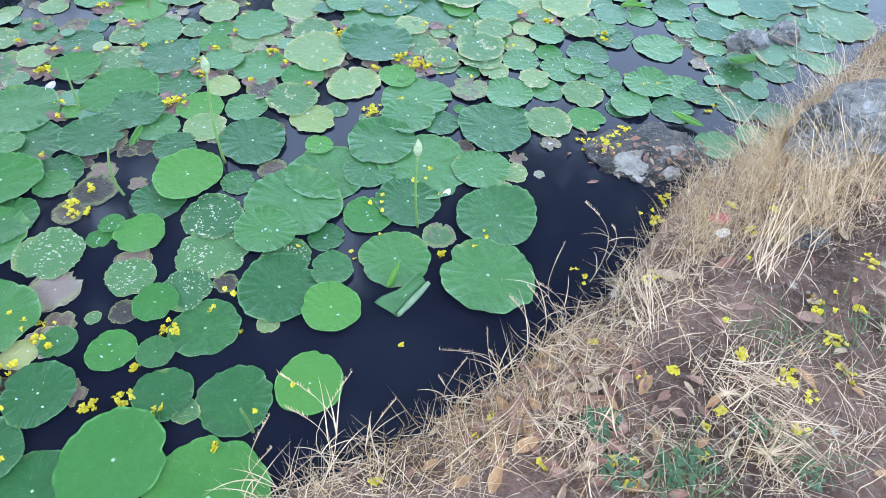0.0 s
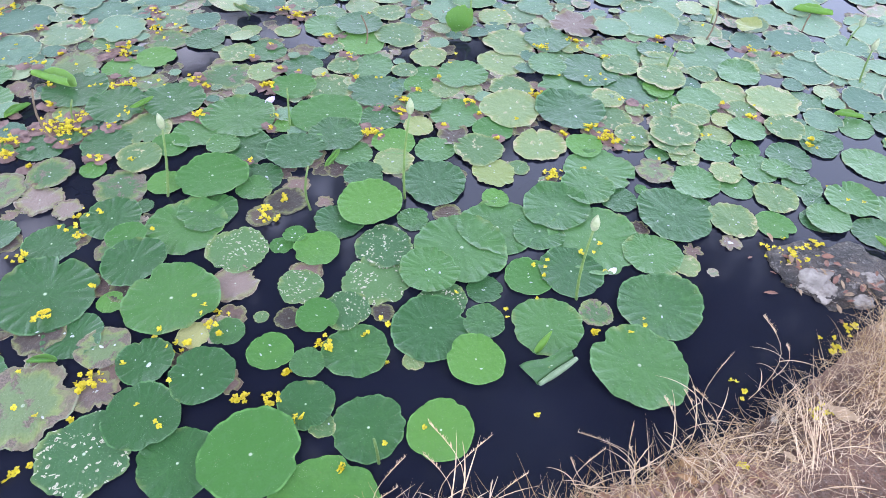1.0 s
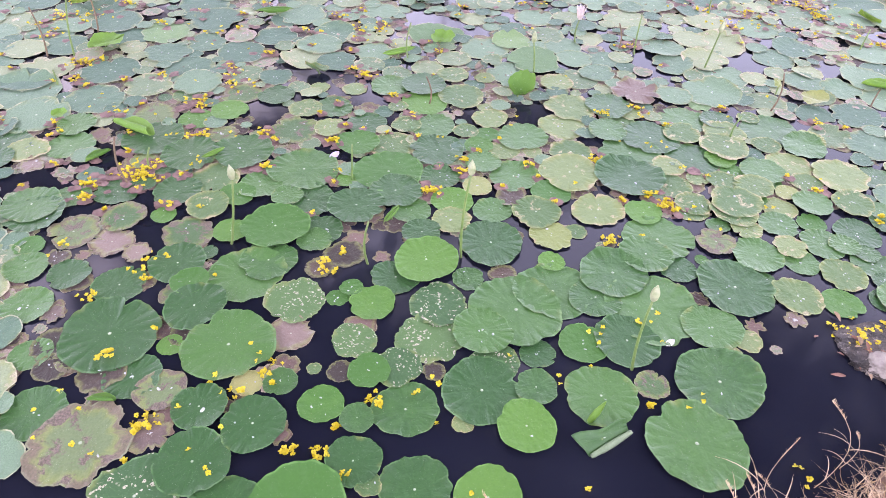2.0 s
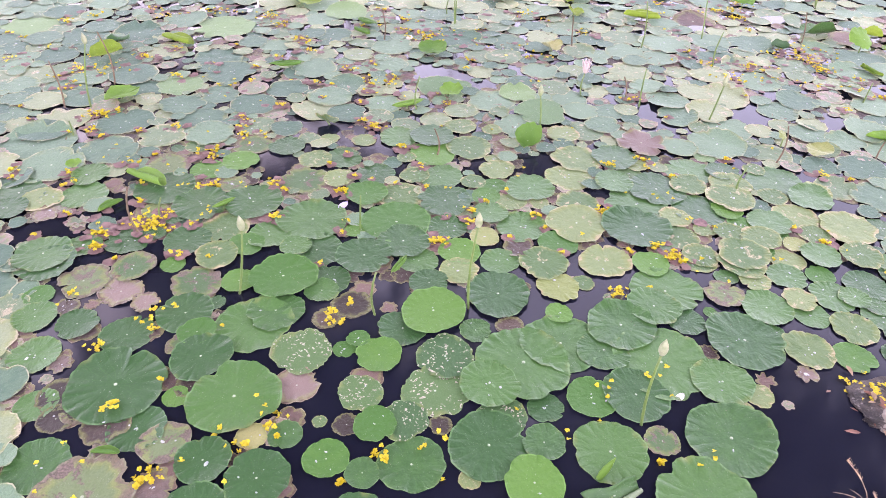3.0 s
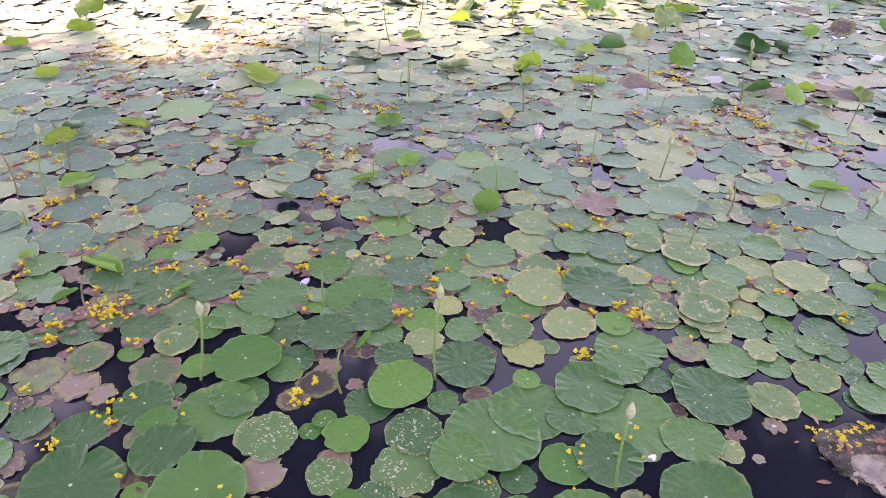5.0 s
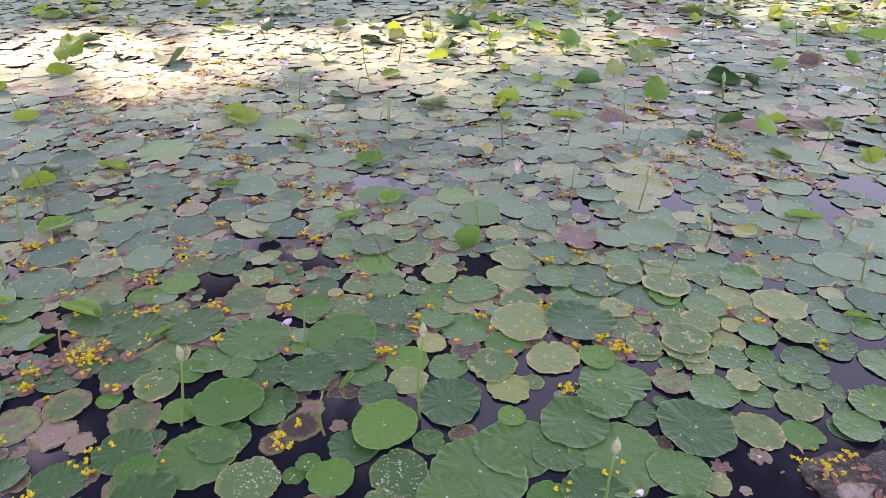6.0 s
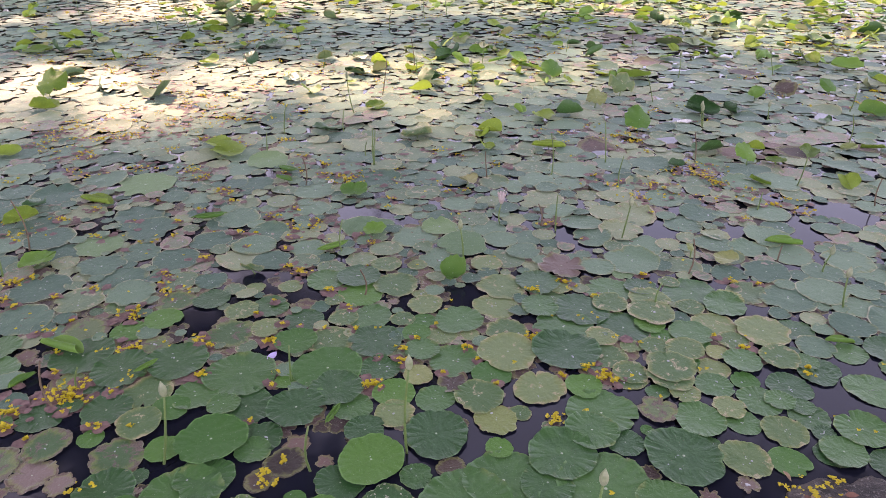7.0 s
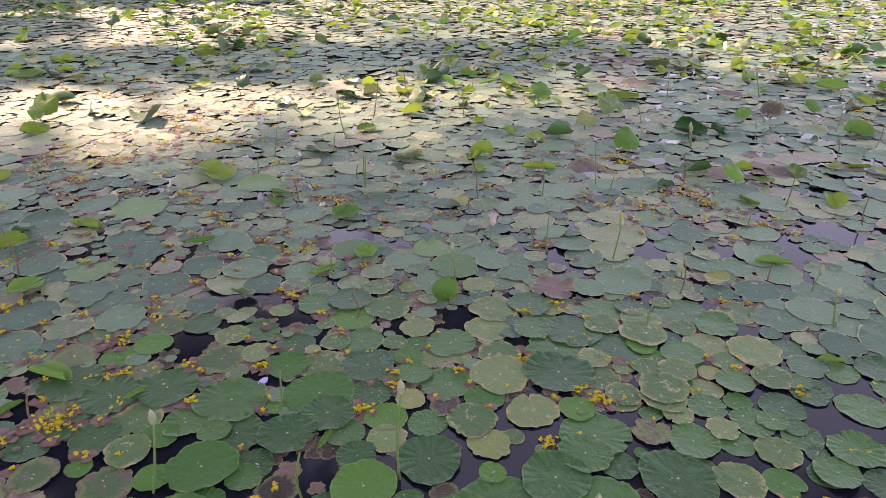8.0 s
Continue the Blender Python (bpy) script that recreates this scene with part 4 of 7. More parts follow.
OPEN += [(0.95, 4.85, 0.05), (0.88, 5.34, 0.06), (0.91, 5.3, 0.05), (1.06, 4.2, 0.06), (0.55, 4.06, 0.06), (-1.85, 2.69, 0.07), (-1.74, 2.64, 0.05), (-1.75, 2.58, 0.05), (-1.83, 3.15, 0.05), (-1.74, 3.15, 0.05), (-1.66, 3.21, 0.04), (-1.51, 3.19, 0.05), (-3.03, 2.61, 0.04), (-2.94, 2.54, 0.04), (-2.52, 1.78, 0.07), (-2.43, 1.81, 0.08), (-2.55, 1.73, 0.07), (-2.39, 1.89, 0.07), (-2.45, 2.25, 0.05), (-2.35, 2.13, 0.05), (-2.7, 2.17, 0.04), (-2.27, 2.03, 0.06), (-1.26, 3.0, 0.06), (-1.35, 2.98, 0.06), (-1.4, 2.95, 0.06), (-1.18, 2.81, 0.03), (-0.52, 3.1, 0.05), (-0.44, 3.13, 0.04), (-0.95, 3.39, 0.03), (-1.05, 3.31, 0.05)]
OPEN += [(-1.51, 2.54, 0.02), (0.21, 3.53, 0.04), (0.15, 3.52, 0.04), (0.38, 2.73, 0.04), (0.89, 3.53, 0.05), (0.95, 3.58, 0.04), (0.43, 2.73, 0.03), (-0.25, 2.29, 0.03), (0.21, 3.0, 0.03), (-1.75, 3.1, 0.03), (1.02, 2.89, 0.02), (1.11, 3.01, 0.02), (0.88, 3.17, 0.03), (-1.16, 2.66, 0.02), (-0.49, 2.69, 0.02)]


def in_open(x, y):
    return any((x - a) ** 2 + (y - b) ** 2 < r * r for a, b, r in OPEN)


class Cells:
    """Finds what lies near a place."""

    def __init__(self, size):
        self.s, self.d = size, {}

    def put(self, x, y, r):
        self.d.setdefault((math.floor(x / self.s), math.floor(y / self.s)), []).append((x, y, r))

    def near(self, x, y):
        i, j = math.floor(x / self.s), math.floor(y / self.s)
        for a in (i - 1, i, i + 1):
            for b in (j - 1, j, j + 1):
                yield from self.d.get((a, b), ())


CELLS = Cells(0.5)


def leaf_field():
    rng = random.Random(5)
    cells = CELLS
    for x, y, r, z in PLACED:
        cells.put(x, y, r)
    heap, up = Heap(), []
    forms = {}
    for key, (rings, around) in {"near": (5, 40), "mid": (3, 24), "far": (2, 12)}.items():
        forms[key] = [blade(1.0, rng, rings, around, wave=rng.choice((0.008, 0.012, 0.02, 0.05)), ruffle=0.006, notch=rng.choice((0.08, 0.16, 0.28)), ragged=rng.choice((0.05, 0.10, 0.18, 0.30)), fold=rng.choice((0, 0, 0, 0, 0, 0.25))) for _ in range(18)]
    forms["torn"] = [blade(1.0, rng, 3, 22, wave=0.015, ruffle=0.004, notch=0.3, ragged=0.7) for _ in range(12)]

    def lay(x, y, r, base, kind, tilt, torn=False):
        v, f, c = rng.choice(forms["torn"] if torn else forms["near" if y < 5.5 else "mid" if y < 10 else "far"])
        w = rng.uniform(0, 6.28)
        ca, sa = math.cos(w), math.sin(w)
        tx, ty = rng.gauss(0, tilt), rng.gauss(0, tilt)
        px, py = r * (v[:, 0] * ca - v[:, 1] * sa), r * (v[:, 0] * sa + v[:, 1] * ca)
        c = c.copy()
        c[:, 2] = rng.random()
        heap.add(np.stack([x + px, y + py, base + np.maximum(r * v[:, 2], -0.0006) + px * tx + py * ty], 1), f, kind, c)

    def spot():
        while True:
            y = 0.6 + 23 * rng.random() ** 1.25
            x = -0.12 * y + (rng.random() - 0.5) * 2 * (1.6 + 0.92 * y)
            if x > 14 or -0.6 * x + 0.8 * y > 22.6 or y < 4 and inland(x, y) > -0.18 or in_open(x, y):
                continue
            if y < 2.55 + 0.29 * x and -0.88 * y - 0.97 < x < 1.55:
                continue
            gap = noise.noise((x * 0.9, y * 0.9, 4.0)) + 0.5 * noise.noise((x * 2.3, y * 2.3, 8.0)) + 0.3 * noise.noise((x * 5, y * 5, 14.0))
            return x, y, gap

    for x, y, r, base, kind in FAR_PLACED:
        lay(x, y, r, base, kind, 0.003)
    for big, small, tries, tight in ((0.195, 0.150, 3500, 0.84), (0.155, 0.115, 16000, 0.80), (0.115, 0.085, 34000, 0.76), (0.085, 0.055, 46000, 0.74), (0.055, 0.030, 46000, 0.82)):
        for attempt in range(tries):
            x, y, gap = spot()
            if gap > 0.72 or small < 0.05 and y > 9:
                continue
            if small > 0.1 and rng.random() < (0.7 if x > -0.15 * y else 0.45):
                continue
            r = rng.uniform(small, big)
            if any((x - a) ** 2 + (y - b) ** 2 < (s + 0.8 * r) ** 2 for a, b, s in OPEN):
                continue
            if y < 4.7 and (r > 0.07 or y < 3.6 and rng.random() < 0.45) and -0.75 * y - 0.9 < x < 0.30 * y + 0.15:
                continue
            need = tight * rng.uniform(0.84, 1.08)
            if any((x - a) ** 2 + (y - b) ** 2 < (need * (r + s)) ** 2 for a, b, s in cells.near(x, y)):
                continue
            cells.put(x, y, r)
            wear = noise.noise((x * 0.8, y * 0.8, 12.0)) * 0.6 + rng.random() + (0.2 if x > 0 else 0.0) - (0.5 if x > 1.3 and y < 4.2 else 0.0)
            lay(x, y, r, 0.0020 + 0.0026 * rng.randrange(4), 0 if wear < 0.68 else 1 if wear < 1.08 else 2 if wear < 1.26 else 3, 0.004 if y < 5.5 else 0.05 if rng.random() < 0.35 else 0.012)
    for attempt in range(11000):           # older leaves decaying beneath
        x, y, gap = spot()
        if gap < 0.52 and not any((x - a) ** 2 + (y - b) ** 2 < (s + 0.03) ** 2 for a, b, s in OPEN):
            lay(x, y, rng.uniform(0.025, 0.085), 0.0006, rng.choice((3, 3, 3, 3, 2)), 0.006, True)
    for attempt in range(80):            # scraps between the leaves off the shore
        x = rng.uniform(-2.6, -0.75)
        y = rng.uniform(0.8, 2.4)
        lay(x, y, rng.uniform(0.025, 0.07), 0.0006, rng.choice((3, 3, 3, 2)), 0.006, True)
    for attempt in range(50):
        x, y = rng.uniform(-0.8, 0.7), rng.uniform(1.75, 2.7)
        lay(x, y, rng.uniform(0.02, 0.05), 0.0006, rng.choice((3, 3, 2, 1)), 0.006, True)
    return heap


field = tagged(new("lotus_field", leaf_field().mesh("lotus_field", FAR_MAT)), "crowded floating lotus leaves spreading across the pond", "lotus leaves", kind="stuff")


# ---- stalks, buds, curled leaves ----
plant_rng = random.Random(21)


def stalk_mesh(dx, dy, h, r, mat, bend=0.02):
    b = plant_rng.uniform(-bend, bend)
    pts = [(dx * t + b * math.sin(3.1 * t), dy * t + 0.5 * b * math.sin(3.1 * t), -0.05 + (h + 0.05) * t) for t in (0, 0.2, 0.4, 0.6, 0.8, 1.0)]
    v, f = tube(pts, [r * (1.15 - 0.35 * k / 5) for k in range(6)], 7)
    return mesh_of("stalk", v, f, mat)


def petal_mesh(length, width, curl, mat, open_out=0.0):
    """One pointed concave petal, standing from its foot."""
    verts, faces = [], []
    for i in range(7):
        t = i / 6
        w = width * math.sin(math.pi * min(1, 0.12 + 0.88 * t) ** 0.8) * (1 if i < 6 else 0.05) + 0.001
        for k in range(5):
            s = (k - 2) / 2
            ang = s * 1.15
            rad = w * (1 - open_out * 0.4)
            verts.append((rad * math.sin(ang), -rad * math.cos(ang) * (1 - 0.2 * curl) - open_out * length * t * t * 0.8, length * t * (1 - 0.25 * open_out * t)))
    for i in range(6):
        for k in range(4):
            faces.append((i * 5 + k, i * 5 + k + 1, (i + 1) * 5 + k + 1, (i + 1) * 5 + k))
    return mesh_of("petal", verts, faces, mat)


def lotus_bud(x, y, dx, dy, h):
    root = new("lotus_bud")
    root.location = (x, y, 0)
    tagged(root, "closed cream-green lotus bud on a slim green stalk", "lotus bud", "lotus buds")
    size = 0.062
    part("stalk", stalk_mesh(dx, dy, h - size * 0.9, 0.0052, STALK), root)
    lean = Matrix.Translation((dx, dy, h - size)) @ Euler((0, dx * 0.8, plant_rng.uniform(0, 6))).to_matrix().to_4x4()
    me = petal_mesh(size, 0.0140, 0.0, BUD)
    for k in range(6):
        p = part("petal", me, root)
        p.matrix_local = lean @ pose(0, 0, 0.003 * (k % 2), 0, 0, 60 * k)
    return root


def lotus_flower(x, y, dx, dy, h):
    root = new("lotus_flower")
    root.location = (x, y, 0)
    tagged(root, "half-open pale pink lotus flower on a stalk", "lotus flower")
    part("stalk", stalk_mesh(dx, dy, h - 0.09, 0.005, STALK), root)
    for ring, (n, o, s) in enumerate(((7, 0.18, 0.085), (8, 0.45, 0.09))):
        me = petal_mesh(s, 0.020, 0.2, PINK_PETAL, o)
        for k in range(n):
            p = part("petal", me, root)
            p.matrix_local = pose(dx, dy, h - 0.09, 0, 0, 360 / n * k + 20 * ring)
    return root


def bare_stalk(x, y, dx, dy, h):
    old = plant_rng.random() < 0.4 and (y > 2.6 or x < -2)
    root = tagged(new("lotus_stalk", stalk_mesh(dx, dy, h, 0.0048, STALK_DRY if old else STALK, 0.03)),
                  "withered brown leafless lotus stalk" if old else "bare green lotus stalk standing out of the water", "lotus stalk", "bare lotus stalks")
    root.location = (x, y, 0)
    return root


def curl_blade(r, form, rng):
    """Blade that is rolled, folded, cupped or stands upright."""
    v, f, c = blade(1.0, rng, 6, 36, wave=rng.uniform(0.06, 0.16), notch=0.12, ruffle=0.04)
    x, y, z = v.T
    if form == "boat":                      # near side rolled tight, far side standing
        near = np.clip(-y, 0, None) * 5.0
        far = np.clip(y, 0, None)
        v = np.stack([x * 1.15 * (1 - 0.12 * far), np.where(y < 0, -np.sin(near) / 5 - 0.12 * np.abs(y), 0.50 * far), 0.02 + np.where(y < 0, (1 - np.cos(near)) / 5, 0.36 * far ** 1.4) + 0.05 * x * x + z * 0.3], 1)
    elif form == "spear":                   # a young leaf, two tight rolls side by side
        a = np.abs(y) * 4.6
        rad = 0.16
        rad = rad * np.sqrt(np.clip(1.02 - x * x, 0.02, 1))
        v = np.stack([x * 1.25, np.sign(y) * rad * (1.05 - np.cos(a) * (1 - 0.2 * np.abs(y))), 0.03 + rad * np.sin(a) * 0.9 + 0.12 * (x + 1)], 1)
    elif form == "folded":                  # creased across the middle, one half lifting and curling
        b1, k1 = rng.uniform(0.25, 1.15), rng.choice((-1, 1)) * rng.uniform(0.4, 1.5)
        b2, k2 = rng.uniform(-0.06, 0.25), rng.uniform(0.15, 0.9)
        skew = rng.uniform(-0.35, 0.35)
        a = np.abs(y + skew * x * 0.5)
        b0, k0 = np.where(y > 0, b1, b2), np.where(y > 0, k1, k2)
        out = (np.sin(b0 + k0 * a) - np.sin(b0)) / k0
        up = (np.cos(b0) - np.cos(b0 + k0 * a)) / k0
        v = np.stack([x * (1 + 0.1 * up), np.sign(y) * out, 0.7 * z + up + 0.10 * x * x + 0.12 * np.sin(2.4 * x + rng.uniform(0, 6)) * a], 1)
    elif form == "bowl":                    # deep cup on a short stalk, tipped towards the shore
        q = np.sqrt(x * x + y * y)
        v = np.stack([x * (1 - 0.22 * q * q), 0.80 * y * (1 - 0.15 * q * q), z + 0.42 * q ** 2 + 0.42 * y + 0.16], 1)
    elif form == "cupped":
        q = np.sqrt(x * x + y * y)
        tilt = rng.uniform(0.04, 0.16)
        v = np.stack([x * (1 - 0.10 * q), y * (1 - 0.10 * q), z + 0.22 * q ** 1.8 + tilt * y], 1)
    else:                                   # raised disc tilted towards one side
        q = np.sqrt(x * x + y * y)
        v = np.stack([x * (1 - 0.12 * q), 0.72 * y + 0.30 * q * q, 0.52 * y + 0.50 + 1.4 * z - 0.10 * x * x], 1)
    return v * r, f, c


CURL_LABEL = {"boat": "rolled light green lotus leaf lying on the water", "spear": "furled young lotus leaf with pale double roll",
              "folded": "folded green lotus leaf lifting from the water", "cupped": "cupped bright green lotus leaf raised above others", "bowl": "bowl-shaped bright green lotus leaf tipped on its stalk",
              "upright": "upright yellow-green lotus leaf on a short stalk"}


def curled_leaf(x, y, r, form, turn=None, kind="curled", tip=0):
    rng = plant_rng
    root = new("curled_leaf")
    root.matrix_world = pose(x, y, 0, rng.uniform(-tip, tip), rng.uniform(-tip, tip), (rng.uniform(-35, 35) if form in ('upright', 'boat') else rng.uniform(-180, 180)) if turn is None else turn)
    tagged(root, CURL_LABEL[form], "lotus leaf", "raised and curled lotus leaves")
    v, f, c = curl_blade(r, form, rng)
    lift = {"boat": 0.010, "spear": 0.022, "folded": 0.024, "cupped": 0.028, "bowl": 0.03, "upright": 0.05}[form]
    part("blade", mesh_of("blade", v, f, MAT[kind], blade=c), root).location = (0, 0, lift)
    part("stalk", stalk_mesh(0, 0, lift + (0.45 * r if form == "upright" else 0.0), 0.005, STALK), root)
    return root


def half_rolled_leaf(x, y, turn, length, wide, narrow):
    """Leaf rolled up from one side: a dark sheet that tapers, one margin turned over pale side out, the other lifting."""
    root = new("rolled_leaf")
    root.matrix_world = pose(x, y, 0.002, 0, 0, turn)
    tagged(root, "half-rolled green lotus leaf with pale turned-over margin", "lotus leaf")
    n, m = 16, 10
    verts, coords = [], []
    for i in range(n + 1):
        u = i / n
        w = wide + (narrow - wide) * u + 0.006 * math.sin(9 * u)
        for k in range(m + 1):
            q = k / m
            verts.append((length * u - 0.02 * q * (1 - u), w * q, 0.014 + 0.012 * q + 0.018 * q ** 3 + 0.004 * math.sin(5 * u + 3 * q) - 0.010 * math.exp(-(q * 7) ** 2)))
            coords.append((1.5 * u - 0.75, 0.8 * q - 0.4, 0.37))
    faces = [(i * (m + 1) + k, (i + 1) * (m + 1) + k, (i + 1) * (m + 1) + k + 1, i * (m + 1) + k + 1) for i in range(n) for k in range(m)]
    sheet = part("blade", mesh_of("blade", verts, faces, MAT["green"], blade=coords), root)
    sheet.modifiers.new("thickness", "SOLIDIFY").thickness = 0.0015
    verts, coords = [], []
    for i in range(n + 1):
        u = i / n
        rad = 0.011 + 0.007 * math.sin(math.pi * u) + 0.0025 * noise.noise((u * 9, 1.0, 0.0))
        for k in range(m + 1):
            a = -0.6 + 5.6 * k / m
            rr = rad * (1 - 0.05 * k)
            verts.append((length * (0.01 + 1.0 * u), -rr * math.sin(a) * 0.9 - 0.004, 0.016 - rr * math.cos(a) * 0.8 + 0.002 * noise.noise((u * 14, k * 0.6, 3.0))))
            coords.append((1.5 * u - 0.75, 0.05 * k, 0.71))
    roll = part("rolled_margin", mesh_of("rolled_margin", verts, faces, MAT["underside"], blade=coords), root, "pale grey-green underside of the rolled margin")
    roll.modifiers.new("thickness", "SOLIDIFY").thickness = 0.0015
    part("stalk", stalk_mesh(0, 0, 0.02, 0.005, STALK), root).location = (0.4 * length, 0.3 * wide, 0)


def furled_shoot(x, y, dx, dy, h):
    """A young leaf rolled into a pointed spindle, leaning out of the water."""
    pts = [(dx * t, dy * t, -0.02 + (h + 0.02) * t) for t in (0, 0.15, 0.35, 0.55, 0.75, 0.9, 1.0)]
    v, f = tube(pts, [0.004, 0.008, 0.012, 0.0125, 0.009, 0.005, 0.001], 8)
    c = [(p[0] * 8, p[1] * 8, 0.2) for p in v]
    root = tagged(new("furled_leaf", mesh_of("furled_leaf", v, f, MAT["curled"], blade=c)), "tightly furled young green lotus leaf rising from water", "lotus leaf")
    root.location = (x, y, 0)


lotus_bud(-0.525, 1.949, 0.017, 0.005, 0.474)
lotus_bud(-1.444, 1.707, 0.054, 0.044, 0.375)
lotus_bud(0.200, 1.597, -0.011, 0.001, 0.406)
lotus_bud(-0.561, 3.402, -0.010, -0.002, 0.334)
lotus_bud(0.353, 3.996, 0.034, -0.003, 0.295)
lotus_flower(-0.402, 4.064, -0.013, -0.001, 0.243)
lotus_bud(1.173, 6.463, -0.043, 0.008, 0.238)
lotus_bud(-3.125, 2.835, 0.053, 0.058, 0.446)
lotus_bud(1.483, 3.385, -0.030, 0.013, 0.246)
lotus_bud(1.487, 3.789, 0.011, -0.004, 0.176)
lotus_bud(1.161, 6.451, -0.021, 0.004, 0.213)
lotus_bud(1.788, 6.765, -0.010, 0.003, 0.192)
bare_stalk(-1.151, 2.278, 0.013, 0.007, 0.194)
bare_stalk(-1.051, 3.040, -0.000, -0.000, 0.162)
bare_stalk(-0.856, 1.791, 0.002, 0.001, 0.220)
bare_stalk(-1.306, 3.498, 0.008, 0.003, 0.223)
bare_stalk(-2.506, 5.066, 0.016, 0.008, 0.177)
bare_stalk(-1.535, 4.945, 0.003, 0.001, 0.310)
bare_stalk(-1.650, 5.151, -0.003, -0.001, 0.125)
bare_stalk(-1.934, 4.440, 0.011, 0.005, 0.222)
bare_stalk(-3.283, 2.789, 0.005, 0.006, 0.286)
bare_stalk(-3.228, 3.155, -0.002, -0.002, 0.337)
bare_stalk(-4.817, 4.756, -0.010, -0.010, 0.148)
bare_stalk(0.277, 5.354, -0.037, 0.002, 0.338)
bare_stalk(0.376, 4.835, -0.002, 0.000, 0.248)
bare_stalk(-0.142, 4.991, -0.018, -0.000, 0.338)
bare_stalk(-0.169, 4.072, -0.009, -0.000, 0.162)
bare_stalk(-0.052, 4.039, -0.007, -0.000, 0.247)
bare_stalk(-0.611, 4.852, -0.022, -0.003, 0.214)
bare_stalk(0.701, 3.602, 0.009, -0.002, 0.230)
bare_stalk(-2.064, 1.923, -0.003, -0.004, 0.249)
bare_stalk(0.981, 5.500, -0.035, 0.006, 0.237)
bare_stalk(1.279, 4.598, 0.009, -0.002, 0.141)
bare_stalk(-0.305, 0.836, -0.009, -0.003, 0.145)
bare_stalk(-2.054, 2.052, 0.013, 0.012, 0.110)
bare_stalk(-2.994, 2.536, 0.006, 0.007, 0.088)
bare_stalk(0.523, 3.250, 0.004, -0.001, 0.138)
bare_stalk(1.255, 3.852, -0.002, 0.001, 0.112)
bare_stalk(-1.535, 4.958, 0.016, 0.005, 0.297)
bare_stalk(-2.047, 5.712, 0.015, 0.005, 0.211)
bare_stalk(2.105, 4.820, -0.019, 0.008, 0.207)
curled_leaf(-2.309, 2.289, 0.107, "boat")
half_rolled_leaf(0.107, 1.206, 50, 0.165, 0.072, 0.026)
furled_shoot(0.078, 1.331, 0.044, 0.041, 0.08)
curled_leaf(-2.330, 2.037, 0.056, "boat", 70, "curled")
curled_leaf(-1.423, 0.904, 0.040, "boat")
curled_leaf(-0.878, 2.080, 0.048, "spear")
curled_leaf(-1.830, 2.225, 0.049, "spear")
curled_leaf(-2.802, 4.975, 0.149, "folded", None, "standing")
curled_leaf(-0.771, 5.789, 0.086, "folded", None, "standing")
curled_leaf(-0.710, 5.468, 0.085, "folded", None, "standing")
curled_leaf(-0.289, 6.429, 0.129, "folded", None, "standing")
curled_leaf(-4.594, 4.605, 0.098, "folded", None, "standing")
curled_leaf(-5.478, 5.238, 0.109, "folded", None, "standing")
curled_leaf(-7.260, 8.239, 0.188, "folded", None, "standing")
curled_leaf(-0.414, 10.459, 0.174, "folded", None, "standing")
curled_leaf(1.352, 2.139, 0.059, "spear")
curled_leaf(1.743, 2.551, 0.065, "folded")
curled_leaf(1.353, 3.048, 0.059, "boat")
curled_leaf(-0.739, 5.913, 0.115, "folded", None, "standing")
curled_leaf(-4.591, 7.998, 0.128, "folded", None, "standing")
curled_leaf(-1.963, 6.481, 0.114, "folded", None, "standing")
curled_leaf(-2.974, 5.116, 0.121, "folded", None, "standing")
curled_leaf(-1.721, 10.136, 0.147, "folded", None, "standing")
curled_leaf(-3.247, 3.876, 0.119, "boat", -10, "standing")
curled_leaf(-3.538, 3.494, 0.106, "folded", None, "standing")
curled_leaf(-3.625, 3.716, 0.079, "folded", 20, "green")
curled_leaf(-3.025, 3.006, 0.109, "folded", None, "curled")
curled_leaf(-2.333, 3.770, 0.094, "spear", None, "curled")
curled_leaf(-2.152, 4.683, 0.095, "spear", -30, "curled")
curled_leaf(-2.114, 4.511, 0.067, "boat", -20, "curled")
curled_leaf(-1.379, 3.512, 0.082, "spear", 35, "curled")
curled_leaf(-1.512, 4.354, 0.109, "cupped", 0, "curled")
curled_leaf(-1.190, 3.769, 0.082, "cupped", 0, "curled")
curled_leaf(-0.192, 5.618, 0.129, "boat", None, "standing")
curled_leaf(1.104, 5.728, 0.126, "folded", None, "green")
curled_leaf(0.816, 5.335, 0.060, "folded", None, "green")
curled_leaf(1.372, 5.492, 0.106, "upright", 40, "curled")
curled_leaf(-1.740, 3.148, 0.066, "folded", None, "pale")
curled_leaf(-0.887, 3.487, 0.043, "folded", 80, "dead")
curled_leaf(-0.740, 4.701, 0.082, "folded", None, "yellow")
curled_leaf(1.332, 4.097, 0.094, "boat", None, "curled")
curled_leaf(-0.593, 3.296, 0.095, "bowl", 0, "curled")
curled_leaf(0.753, 3.823, 0.036, "upright", 60, "yellow")
curled_leaf(0.945, 3.796, 0.070, "folded", None, "yellow")
curled_leaf(-2.731, 2.262, 0.044, "cupped", 0, "curled")
curled_leaf(-5.518, 6.290, 0.195, "upright", None, "standing")
curled_leaf(-5.215, 5.815, 0.138, "folded", None, "standing")
# from here "pale" also puts sunlight on raised leaves into their colour
curled_leaf(-5.853, 7.047, 0.162, "folded", None, "pale")
curled_leaf(-4.384, 6.494, 0.195, "folded", None, "pale")
curled_leaf(-5.089, 6.541, 0.137, "folded", None, "pale")
curled_leaf(-2.554, 7.787, 0.149, "folded", None, "pale")
curled_leaf(-3.201, 7.360, 0.132, "folded", None, "green")
